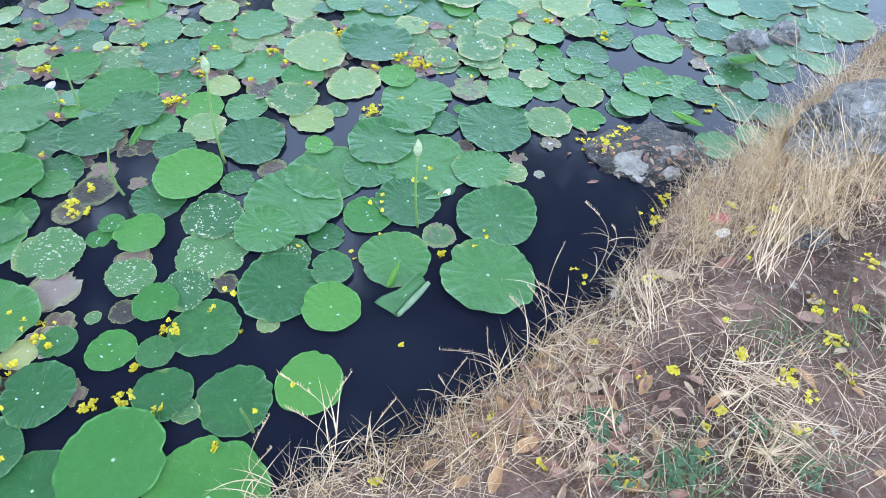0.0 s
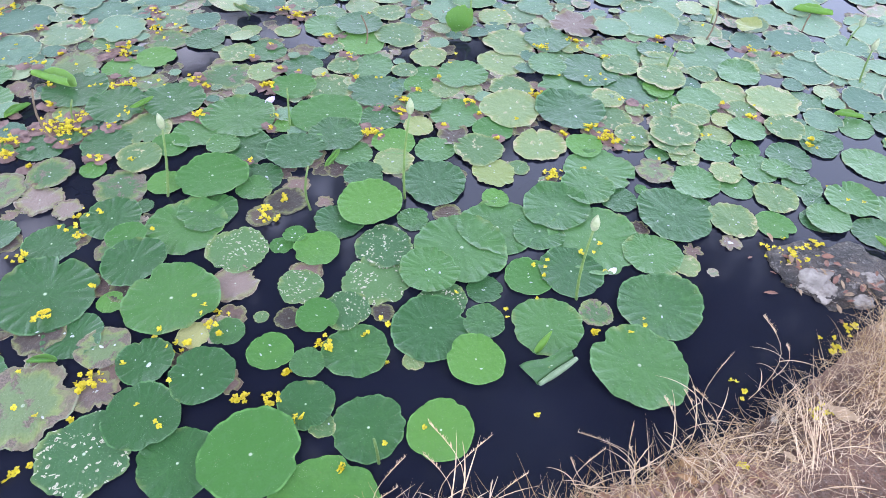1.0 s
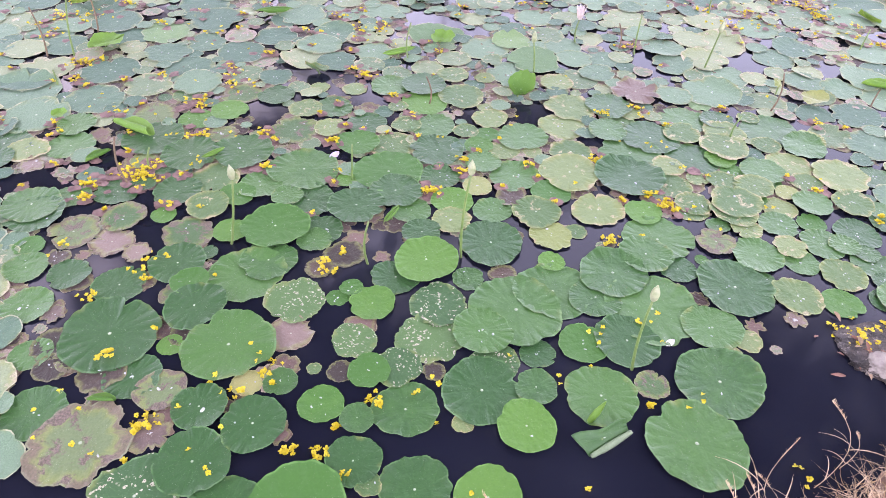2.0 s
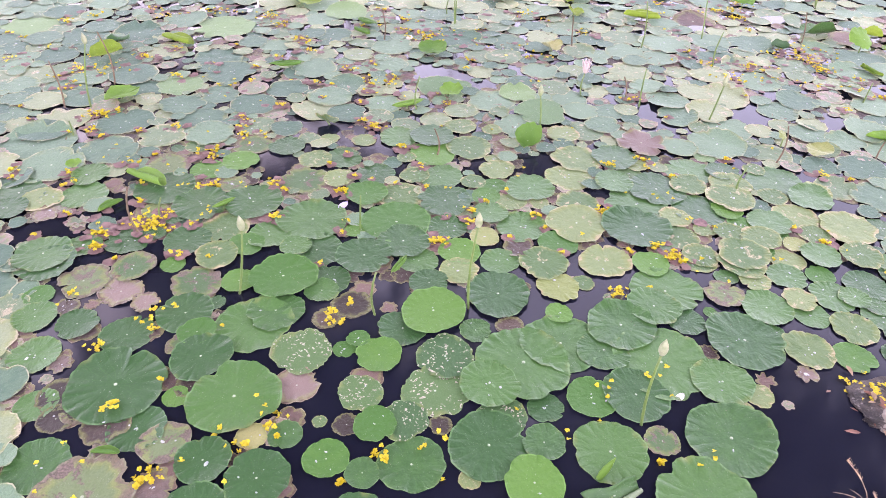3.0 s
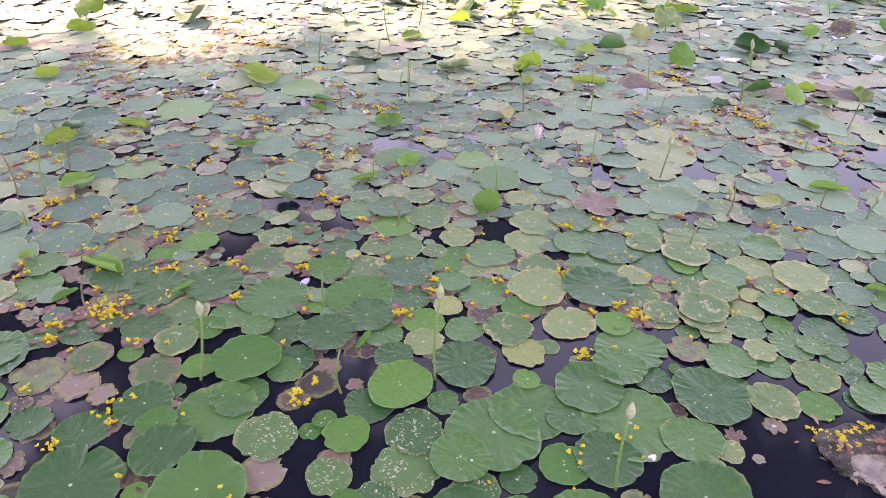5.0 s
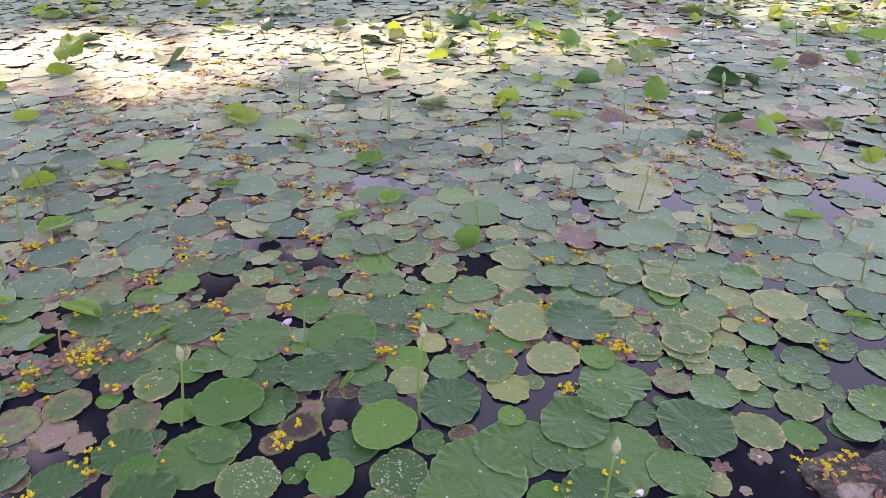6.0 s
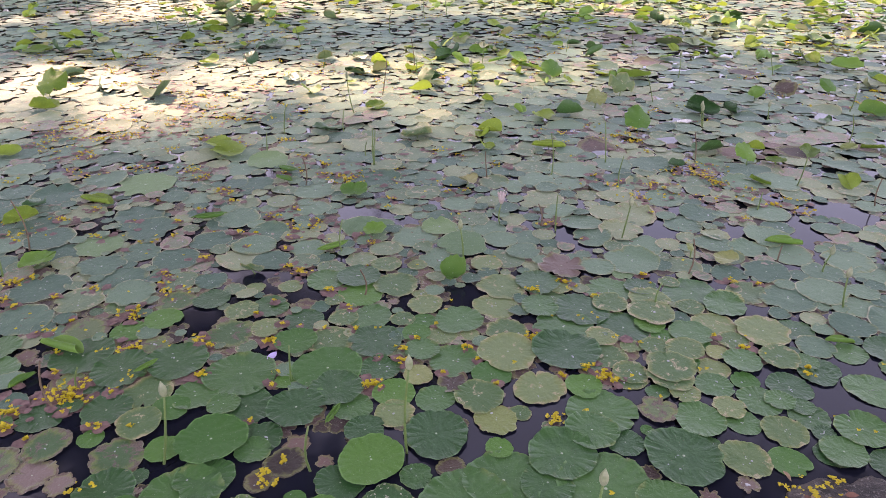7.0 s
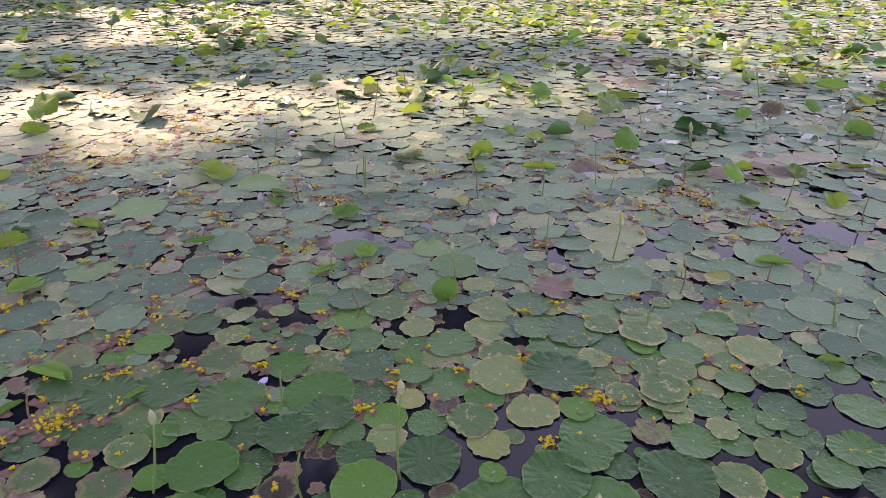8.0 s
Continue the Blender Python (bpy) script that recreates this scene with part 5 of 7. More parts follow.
curled_leaf(-3.227, 8.474, 0.118, "folded", None, "pale")
curled_leaf(-2.800, 8.573, 0.133, "folded", None, "green")
curled_leaf(-1.696, 7.496, 0.115, "upright", None, "pale")
curled_leaf(-1.670, 7.182, 0.123, "folded", None, "standing")
curled_leaf(-2.812, 6.882, 0.123, "folded", None, "standing")
curled_leaf(-1.359, 5.674, 0.137, "folded", 20, "pale")
curled_leaf(-2.207, 5.728, 0.136, "folded", None, "green")
curled_leaf(0.570, 6.184, 0.143, "upright", None, "curled")
curled_leaf(-0.289, 7.980, 0.144, "upright", 30, "curled")
curled_leaf(0.461, 7.406, 0.157, "upright", None, "pale")
curled_leaf(0.617, 8.176, 0.196, "folded", None, "curled")
curled_leaf(2.096, 7.578, 0.129, "upright", None, "dead")
curled_leaf(1.787, 7.441, 0.093, "upright", -40, "curled")
curled_leaf(2.599, 7.794, 0.107, "upright", 30, "curled")
curled_leaf(2.823, 7.119, 0.142, "folded", None, "curled")
curled_leaf(1.479, 6.940, 0.110, "folded", None, "green")
curled_leaf(0.193, 6.890, 0.113, "upright", None, "yellow")
curled_leaf(-0.053, 6.595, 0.133, "folded", None, "green")
curled_leaf(1.179, 10.162, 0.174, "folded", None, "pale")
curled_leaf(1.530, 10.215, 0.189, "folded", None, "pale")
curled_leaf(2.606, 11.607, 0.139, "upright", None, "pale")
curled_leaf(1.553, 11.451, 0.113, "upright", None, "pale")
curled_leaf(3.262, 10.719, 0.206, "folded", None, "pale")
curled_leaf(2.260, 11.908, 0.125, "folded", None, "standing")
curled_leaf(4.071, 14.141, 0.185, "folded", None, "standing")
curled_leaf(-8.935, 12.618, 0.160, "upright", None, "green")
curled_leaf(-7.230, 12.855, 0.135, "upright", None, "green")
curled_leaf(-6.187, 12.852, 0.221, "folded", None, "standing")
curled_leaf(-6.451, 11.988, 0.209, "folded", None, "pale")
curled_leaf(-5.498, 10.513, 0.241, "folded", None, "pale")
curled_leaf(-4.269, 9.062, 0.191, "folded", None, "green")
curled_leaf(-4.741, 8.952, 0.127, "folded", None, "green")
curled_leaf(-6.956, 8.279, 0.172, "folded", None, "green")
curled_leaf(-4.010, 7.970, 0.114, "upright", None, "green")
curled_leaf(-4.185, 11.403, 0.155, "folded", None, "pale")
curled_leaf(2.106, 12.043, 0.182, "folded", None, "green")
curled_leaf(1.175, 12.124, 0.168, "folded", None, "green")
curled_leaf(4.173, 11.461, 0.184, "folded", None, "green")
curled_leaf(2.762, 9.336, 0.183, "folded", None, "green")
curled_leaf(3.152, 9.087, 0.177, "folded", None, "curled")
curled_leaf(1.201, 6.856, 0.165, "folded", None, "green")

# raised leaves scattered over the far part of the pond
far_rng = random.Random(33)
FOLDS = [curl_blade(1.0, far_rng.choice(("folded", "folded", "folded", "cupped", "boat", "upright")), far_rng) for _ in range(26)]
crowd, made = Heap(), 0
while made < 1550:
    fy = 5.0 + 14.5 * far_rng.random() ** 0.75
    fx = -0.12 * fy + (far_rng.random() - 0.5) * 2 * (0.5 + 0.74 * fy)
    if noise.noise((fx * 0.45, fy * 0.45, 2.0)) + 0.045 * (fy - 9) + 0.02 * fx < far_rng.uniform(-0.25, 0.35):
        continue
    fr = far_rng.uniform(0.06, 0.14) * (0.75 if fy < 7 else 1.0)
    made += 1
    if made < 600 and fy < 11:
        curled_leaf(fx, fy, fr, far_rng.choice(("folded", "folded", "folded", "folded", "folded", "cupped", "boat")), far_rng.uniform(-180, 180), far_rng.choice(("standing", "standing", "curled", "yellow", "green")), 20)
        continue
    if fy < 8:
        continue
    fv, ff, fc = far_rng.choice(FOLDS)
    turn = pose(fx, fy, 0.012 + (far_rng.random() ** 3) * 0.12, far_rng.uniform(-22, 22), far_rng.uniform(-22, 22), far_rng.uniform(-180, 180)) @ Matrix.Diagonal((fr, fr, 0.72 * fr, 1.0))
    fc = fc.copy()
    fc[:, 2] = far_rng.random()
    fm = np.array(turn)
    crowd.add(fv @ fm[:3, :3].T + fm[:3, 3], ff, far_rng.choice((0, 0, 1, 1, 2, 3)), fc)
tagged(new("raised_leaves", crowd.mesh("raised_leaves", [MAT["standing"], MAT["curled"], MAT["yellow"], MAT["green"]])), "folded yellow-green lotus leaves standing among the floating ones", "lotus leaves", kind="stuff")
for k in range(46):
    fy = 5.0 + 12 * far_rng.random()
    fx = -0.12 * fy + (far_rng.random() - 0.5) * 2 * (0.5 + 0.65 * fy)
    (lotus_bud if far_rng.random() < 0.25 else bare_stalk)(fx, fy, far_rng.gauss(0, 0.04), far_rng.gauss(0, 0.03), far_rng.uniform(0.2, 0.42))


# ---- fallen yellow flowers ----
def flower_mesh(rng):
    """A small crumpled blossom of five petals."""
    heap = Heap()
    for k in range(5):
        a = 2 * math.pi * k / 5 + rng.uniform(-0.3, 0.3)
        r, w, up = rng.uniform(0.008, 0.0115), rng.uniform(0.0042, 0.006), rng.uniform(0.001, 0.009)
        ca, sa = math.cos(a), math.sin(a)
        pts = [(0.001, -0.0015, 0.001), (0.001, 0.0015, 0.001), (r * 0.55, w, up), (r * 0.6, 0, up * 0.5), (r * 0.55, -w, up), (r, w * 0.5, up * 1.2), (r, -w * 0.5, up * 1.1)]
        heap.add([(x * ca - y * sa, x * sa + y * ca, z) for x, y, z in pts], [(0, 1, 2, 3), (0, 3, 4), (3, 2, 5, 6), (3, 6, 4)])
    return heap


blossom_rng = random.Random(8)
BLOSSOMS = [flower_mesh(blossom_rng).mesh("fallen_flower", YELLOW) for _ in range(6)]


def surface(x, y):
    """Height of whatever lies uppermost at a place near the shore."""
    z = max(bank_height(x, y), 0.0) if y < 3.6 else 0.0
    if ((x - 1.14) / 0.23) ** 2 + ((y - 1.96) / 0.15) ** 2 < 1:
        z = max(z, 0.004 + 0.024 * (1 - ((x - 1.14) / 0.23) ** 2 - ((y - 1.96) / 0.15) ** 2))
    for a, b, r, top in PLACED:
        if (x - a) ** 2 + (y - b) ** 2 < (0.9 * r) ** 2:
            z = max(z, top + 0.003)
    return z


BLOSSOM_AT = []


def fallen_flowers(x, y, spread, n):
    rng = blossom_rng
    for k in range(n if n < 3 else int(n * 1.5)):
        s = 1.7 * spread * math.sqrt(rng.random()) * (0.4 + 0.8 * rng.random()) if n > 1 else 0
        a = rng.uniform(0, 6.28)
        BLOSSOM_AT.append((x + s * math.cos(a), y + s * math.sin(a), rng.uniform(0.75, 1.15)))


fallen_flowers(-1.016, 1.713, 0.033, 12)
fallen_flowers(-0.987, 1.810, 0.013, 4)
fallen_flowers(-1.681, 1.504, 0.043, 8)
fallen_flowers(-1.644, 1.433, 0.017, 4)
fallen_flowers(-1.529, 1.064, 0.019, 6)
fallen_flowers(-1.240, 0.885, 0.032, 12)
fallen_flowers(-1.254, 0.848, 0.009, 4)
fallen_flowers(-1.021, 1.071, 0.015, 3)
fallen_flowers(-0.979, 1.183, 0.038, 9)
fallen_flowers(-1.129, 1.078, 0.012, 2)
fallen_flowers(-0.680, 0.960, 0.021, 6)
fallen_flowers(-0.774, 0.940, 0.017, 6)
fallen_flowers(-0.580, 0.902, 0.020, 4)
fallen_flowers(-0.595, 1.187, 0.022, 9)
fallen_flowers(-0.677, 1.058, 0.009, 4)
fallen_flowers(-0.406, 0.797, 0.009, 4)
fallen_flowers(-1.330, 0.520, 0.031, 6)
fallen_flowers(-1.275, 0.567, 0.023, 4)
fallen_flowers(0.040, 2.255, 0.028, 9)
fallen_flowers(0.152, 2.305, 0.014, 3)
fallen_flowers(0.965, 2.018, 0.077, 20)
fallen_flowers(1.083, 2.102, 0.026, 4)
fallen_flowers(0.274, 1.460, 0.011, 4)
fallen_flowers(0.279, 1.746, 0.009, 3)
fallen_flowers(0.715, 1.377, 0.003, 1)
fallen_flowers(0.120, 1.099, 0.005, 1)
fallen_flowers(1.138, 2.753, 0.021, 4)
fallen_flowers(-1.783, 1.275, 0.024, 6)
fallen_flowers(-2.070, 1.475, 0.013, 2)
fallen_flowers(-1.081, 1.253, 0.006, 1)
fallen_flowers(-1.445, 1.213, 0.009, 2)
fallen_flowers(-0.375, 1.167, 0.005, 1)
fallen_flowers(-0.305, 0.896, 0.005, 1)
fallen_flowers(-0.204, 0.975, 0.005, 1)
fallen_flowers(-1.055, 0.829, 0.004, 1)
fallen_flowers(-0.963, 0.788, 0.005, 2)
fallen_flowers(-1.402, 0.737, 0.005, 1)
fallen_flowers(-1.325, 0.727, 0.005, 1)
fallen_flowers(-1.173, 0.951, 0.005, 1)
fallen_flowers(-1.000, 0.930, 0.005, 1)
fallen_flowers(-1.527, 0.717, 0.005, 1)
fallen_flowers(-1.222, 0.734, 0.008, 2)
fallen_flowers(-1.599, 0.801, 0.005, 1)
fallen_flowers(0.914, 1.250, 0.027, 7)
fallen_flowers(1.289, 1.380, 0.020, 4)
fallen_flowers(1.366, 1.058, 0.022, 7)
fallen_flowers(1.069, 0.903, 0.014, 5)
fallen_flowers(0.781, 0.853, 0.013, 5)
fallen_flowers(0.867, 0.871, 0.010, 4)
fallen_flowers(1.174, 0.826, 0.022, 8)
fallen_flowers(1.357, 0.938, 0.021, 8)
fallen_flowers(1.349, 0.827, 0.017, 6)
fallen_flowers(1.213, 0.763, 0.016, 4)
fallen_flowers(1.136, 0.676, 0.013, 5)
fallen_flowers(0.286, 0.735, 0.015, 7)
fallen_flowers(0.352, 0.788, 0.009, 4)
fallen_flowers(0.035, 0.628, 0.011, 5)
fallen_flowers(0.463, 0.627, 0.009, 4)
fallen_flowers(0.637, 0.617, 0.009, 4)
fallen_flowers(0.688, 0.615, 0.009, 4)
fallen_flowers(0.668, 0.565, 0.012, 5)
fallen_flowers(0.869, 0.620, 0.012, 3)
fallen_flowers(0.953, 0.734, 0.013, 4)
fallen_flowers(1.602, 1.225, 0.019, 4)
fallen_flowers(1.054, 1.613, 0.037, 8)
fallen_flowers(1.137, 1.683, 0.031, 6)
fallen_flowers(0.420, 0.728, 0.009, 3)
fallen_flowers(0.901, 0.696, 0.008, 3)
fallen_flowers(1.481, 1.032, 0.015, 5)
fallen_flowers(0.688, 1.015, 0.010, 3)
fallen_flowers(1.372, 1.340, 0.012, 4)
fallen_flowers(1.277, 1.511, 0.012, 3)
fallen_flowers(1.392, 1.467, 0.012, 4)
for k in range(60):
    fx, fy = blossom_rng.uniform(-2.8, 1.6), blossom_rng.uniform(0.8, 3.8)
    for j in range(blossom_rng.choice((1, 1, 1, 2, 4))):
        BLOSSOM_AT.append((fx + blossom_rng.gauss(0, 0.03), fy + blossom_rng.gauss(0, 0.03), blossom_rng.uniform(0.7, 1.1)))
BLOSSOM_AT.sort(key=lambda q: q[0] ** 2 + q[1] ** 2)
rest = Heap()
for k, (fx, fy, fs) in enumerate(BLOSSOM_AT):
    fz = surface(fx, fy) + 0.003
    if k < 290:
        ob = tagged(new("fallen_flower", BLOSSOMS[k % 6]), "small fallen yellow blossom, crumpled" + (" on dry bank" if fz > 0.09 else " on lotus leaf or water"), "flower", "fallen yellow flowers")
        ob.matrix_world = pose(fx, fy, fz, blossom_rng.uniform(-40, 40), blossom_rng.uniform(-40, 40), blossom_rng.uniform(0, 360)) @ Matrix.Scale(fs, 4)
    else:
        h = flower_mesh(blossom_rng)
        rest.add(np.concatenate(h.v) * fs + np.array((fx, fy, fz)), h.f)
litter = Heap()


def drift(cx, cy, s, scraps, flowers, keep=0.75):
    """Rotting scraps with blossoms caught in a gap between leaves."""
    rng = blossom_rng
    for j in range(scraps):
        qx, qy = cx + rng.gauss(0, s * 1.2), cy + rng.gauss(0, s)
        q, lift = rng.uniform(0.012, 0.045), rng.choice((0.0004, 0.0004, 0.006, 0.010))
        rim = [(qx + q * rng.uniform(0.45, 1.1) * math.cos(w), qy + q * rng.uniform(0.45, 1.1) * math.sin(w), lift + rng.uniform(0.0, 0.0014)) for w in (i * math.pi / 4 for i in range(8))]
        litter.add(rim + [(qx, qy, lift + 0.0016)], [(i, (i + 1) % 8, 8) for i in range(8)])
    for j in range(flowers):
        qx, qy = cx + rng.gauss(0, s * 0.7), cy + rng.gauss(0, s * 0.5)
        if any((qx - a) ** 2 + (qy - b) ** 2 < (0.93 * r) ** 2 for a, b, r in CELLS.near(qx, qy)) and rng.random() < keep:
            continue
        h = flower_mesh(rng)
        rest.add(np.concatenate(h.v) * rng.uniform(0.8, 1.2) + np.array((qx, qy, rng.uniform(0.006, 0.018))), h.f)


drift(-4.457, 3.570, 0.032, 7, 8, 0.35)
drift(-4.280, 3.544, 0.020, 5, 4, 0.35)
drift(-4.110, 4.063, 0.063, 15, 20, 0.35)
drift(-4.241, 3.914, 0.050, 10, 12, 0.35)
drift(-4.026, 3.483, 0.031, 6, 6, 0.35)
drift(-4.057, 3.216, 0.067, 9, 10, 0.35)
drift(-3.619, 3.092, 0.036, 6, 5, 0.35)
drift(-3.554, 3.244, 0.051, 11, 14, 0.35)
drift(-3.401, 3.327, 0.081, 12, 16, 0.35)
drift(-3.644, 3.455, 0.030, 7, 8, 0.35)
drift(-3.288, 3.584, 0.046, 12, 16, 0.35)
drift(-3.192, 3.765, 0.047, 10, 12, 0.35)
drift(-3.629, 4.307, 0.087, 11, 14, 0.35)
drift(-3.808, 4.375, 0.044, 7, 8, 0.35)
drift(-3.446, 2.997, 0.052, 11, 14, 0.35)
drift(-3.454, 3.080, 0.014, 5, 4, 0.35)
drift(-2.906, 3.393, 0.036, 7, 8, 0.35)
drift(-2.589, 3.390, 0.089, 10, 12, 0.35)
drift(-2.426, 3.493, 0.029, 6, 5, 0.35)
drift(-2.823, 3.652, 0.023, 6, 5, 0.35)
drift(-2.523, 3.692, 0.022, 6, 6, 0.35)
drift(-2.475, 3.910, 0.023, 6, 6, 0.35)
drift(-2.844, 3.968, 0.016, 5, 4, 0.35)
drift(-2.936, 4.563, 0.096, 23, 34, 0.35)
drift(-2.745, 4.439, 0.060, 15, 20, 0.35)
drift(-2.511, 4.224, 0.032, 11, 14, 0.35)
drift(-2.202, 3.021, 0.039, 9, 10, 0.35)
drift(-2.094, 3.258, 0.028, 10, 12, 0.35)
drift(-3.512, 2.707, 0.013, 5, 4, 0.35)
drift(-3.019, 2.791, 0.059, 21, 30, 0.35)
drift(-2.951, 2.853, 0.020, 6, 6, 0.35)
drift(-3.057, 2.563, 0.019, 6, 5, 0.35)
drift(-2.925, 2.610, 0.032, 7, 8, 0.35)
drift(-2.837, 2.573, 0.019, 6, 6, 0.35)
drift(-2.674, 2.698, 0.016, 6, 6, 0.35)
drift(-2.521, 2.822, 0.038, 7, 8, 0.35)
drift(-2.174, 2.944, 0.026, 6, 6, 0.35)
drift(-2.107, 2.864, 0.025, 7, 8, 0.35)
drift(-3.338, 2.590, 0.009, 4, 3, 0.35)
drift(-3.354, 4.543, 0.089, 17, 24, 0.35)
drift(-2.410, 4.204, 0.040, 11, 14, 0.35)
drift(-2.320, 4.072, 0.032, 7, 8, 0.35)
drift(-1.939, 3.902, 0.046, 12, 16, 0.35)
drift(-1.822, 4.014, 0.031, 7, 8, 0.35)
drift(-1.589, 3.839, 0.074, 13, 18, 0.35)
drift(-1.676, 3.762, 0.073, 13, 18, 0.35)
drift(-1.695, 3.623, 0.042, 9, 10, 0.35)
drift(-2.052, 3.627, 0.029, 6, 6, 0.35)
drift(-1.932, 3.626, 0.015, 4, 3, 0.35)
drift(-1.665, 3.466, 0.020, 6, 5, 0.35)
drift(-1.904, 3.447, 0.017, 4, 3, 0.35)
drift(-1.719, 4.632, 0.042, 7, 8, 0.35)
drift(-1.620, 4.668, 0.013, 4, 3, 0.35)
drift(-1.228, 4.310, 0.039, 7, 8, 0.35)
drift(-1.229, 4.178, 0.019, 6, 5, 0.35)
drift(-1.279, 3.729, 0.018, 6, 5, 0.35)
drift(-1.175, 3.641, 0.028, 7, 8, 0.35)
drift(-1.569, 3.246, 0.026, 7, 8, 0.35)
drift(-1.464, 3.210, 0.046, 12, 16, 0.35)
drift(-1.135, 5.366, 0.093, 12, 16, 0.35)
drift(-0.886, 5.280, 0.036, 6, 5, 0.35)
drift(-0.569, 5.114, 0.044, 9, 10, 0.35)
drift(-0.856, 4.528, 0.032, 7, 8, 0.35)
drift(-0.722, 4.566, 0.024, 6, 5, 0.35)
drift(-0.733, 4.146, 0.030, 6, 6, 0.35)
drift(0.606, 5.634, 0.027, 6, 5, 0.35)
drift(0.184, 5.015, 0.025, 5, 4, 0.35)
drift(0.306, 4.865, 0.048, 9, 10, 0.35)
drift(1.047, 5.112, 0.032, 9, 10, 0.35)
drift(1.096, 5.048, 0.059, 12, 16, 0.35)
drift(-0.141, 4.093, 0.030, 7, 8, 0.35)
drift(-0.073, 4.117, 0.029, 6, 6, 0.35)
drift(0.114, 3.917, 0.009, 5, 4, 0.35)
drift(0.561, 4.430, 0.021, 6, 5, 0.35)
drift(1.163, 4.433, 0.030, 6, 6, 0.35)
drift(1.301, 4.973, 0.032, 6, 6, 0.35)
drift(-3.014, 2.141, 0.035, 12, 16, 0.35)
drift(-2.965, 2.074, 0.022, 6, 6, 0.35)
drift(-2.725, 2.213, 0.014, 7, 8, 0.35)
drift(-2.643, 2.159, 0.015, 6, 6, 0.35)
drift(-2.485, 1.918, 0.021, 7, 8, 0.35)
drift(-2.658, 2.099, 0.011, 4, 3, 0.35)
drift(-2.502, 2.407, 0.041, 11, 14, 0.35)
drift(-2.429, 2.511, 0.015, 6, 5, 0.35)
drift(-2.177, 2.612, 0.041, 11, 14, 0.35)
drift(-2.161, 2.667, 0.024, 7, 8, 0.35)
drift(-1.992, 2.357, 0.039, 15, 20, 0.35)
drift(-1.713, 2.482, 0.028, 11, 14, 0.35)
drift(-2.319, 2.260, 0.009, 5, 4, 0.35)
drift(-2.227, 2.119, 0.013, 7, 8, 0.35)
drift(-2.065, 1.997, 0.073, 39, 60, 0.35)
drift(-2.043, 2.085, 0.027, 10, 12, 0.35)
drift(-2.129, 1.952, 0.020, 7, 8, 0.35)
drift(-2.243, 1.846, 0.040, 17, 24, 0.35)
drift(-2.184, 1.758, 0.020, 11, 14, 0.35)
drift(-2.217, 1.908, 0.008, 4, 3, 0.35)
drift(-2.493, 1.737, 0.008, 6, 5, 0.35)
drift(-1.884, 2.055, 0.016, 7, 8, 0.35)
drift(-2.007, 1.892, 0.007, 5, 4, 0.35)
drift(-1.827, 1.847, 0.024, 9, 10, 0.35)
drift(-2.048, 1.719, 0.009, 5, 4, 0.35)
drift(-1.556, 2.229, 0.021, 10, 12, 0.35)
drift(-1.630, 2.446, 0.009, 6, 5, 0.35)
drift(-1.673, 1.872, 0.015, 7, 8, 0.35)
drift(-1.230, 3.052, 0.031, 9, 10, 0.35)
drift(-1.092, 2.900, 0.024, 10, 12, 0.35)
drift(-1.493, 2.883, 0.009, 5, 4, 0.35)
drift(-1.528, 2.747, 0.009, 5, 4, 0.35)
drift(-1.260, 2.684, 0.009, 5, 4, 0.35)
drift(-1.350, 2.538, 0.028, 13, 18, 0.35)
drift(-1.357, 2.690, 0.009, 5, 4, 0.35)
drift(-1.139, 2.693, 0.011, 5, 4, 0.35)
drift(-0.981, 2.720, 0.009, 6, 5, 0.35)
drift(-0.707, 2.596, 0.022, 11, 14, 0.35)
drift(-0.664, 2.697, 0.014, 6, 5, 0.35)
drift(-0.805, 2.503, 0.007, 4, 3, 0.35)
drift(-0.693, 2.503, 0.016, 6, 6, 0.35)
drift(-0.784, 2.312, 0.031, 16, 22, 0.35)
drift(-1.233, 2.317, 0.010, 6, 6, 0.35)
drift(-1.221, 2.228, 0.008, 4, 3, 0.35)
drift(-1.216, 1.988, 0.007, 5, 4, 0.35)
drift(-0.596, 2.827, 0.006, 4, 3, 0.35)
drift(-0.488, 2.449, 0.005, 4, 3, 0.35)
drift(-0.415, 2.662, 0.021, 11, 14, 0.35)
drift(-0.343, 2.577, 0.005, 4, 3, 0.35)
drift(-0.235, 2.423, 0.007, 6, 5, 0.35)
drift(-0.141, 3.263, 0.031, 13, 18, 0.35)
drift(0.012, 3.379, 0.025, 11, 14, 0.35)
drift(0.454, 3.534, 0.016, 6, 6, 0.35)
drift(-0.097, 2.807, 0.028, 13, 18, 0.35)
drift(-0.107, 2.682, 0.007, 5, 4, 0.35)
drift(0.184, 3.256, 0.018, 6, 6, 0.35)
drift(0.170, 2.618, 0.026, 12, 16, 0.35)
drift(0.235, 2.575, 0.036, 17, 24, 0.35)
drift(0.285, 2.550, 0.020, 9, 10, 0.35)
drift(0.052, 2.534, 0.013, 7, 8, 0.35)
drift(0.957, 3.556, 0.024, 9, 10, 0.35)
drift(1.081, 3.552, 0.009, 5, 4, 0.35)
drift(0.902, 2.914, 0.021, 10, 12, 0.35)
drift(0.981, 2.874, 0.008, 4, 3, 0.35)
drift(0.297, 2.893, 0.014, 6, 5, 0.35)
drift(0.415, 2.861, 0.008, 5, 4, 0.35)
drift(0.761, 2.981, 0.010, 5, 4, 0.35)
drift(1.144, 2.803, 0.013, 7, 8, 0.35)
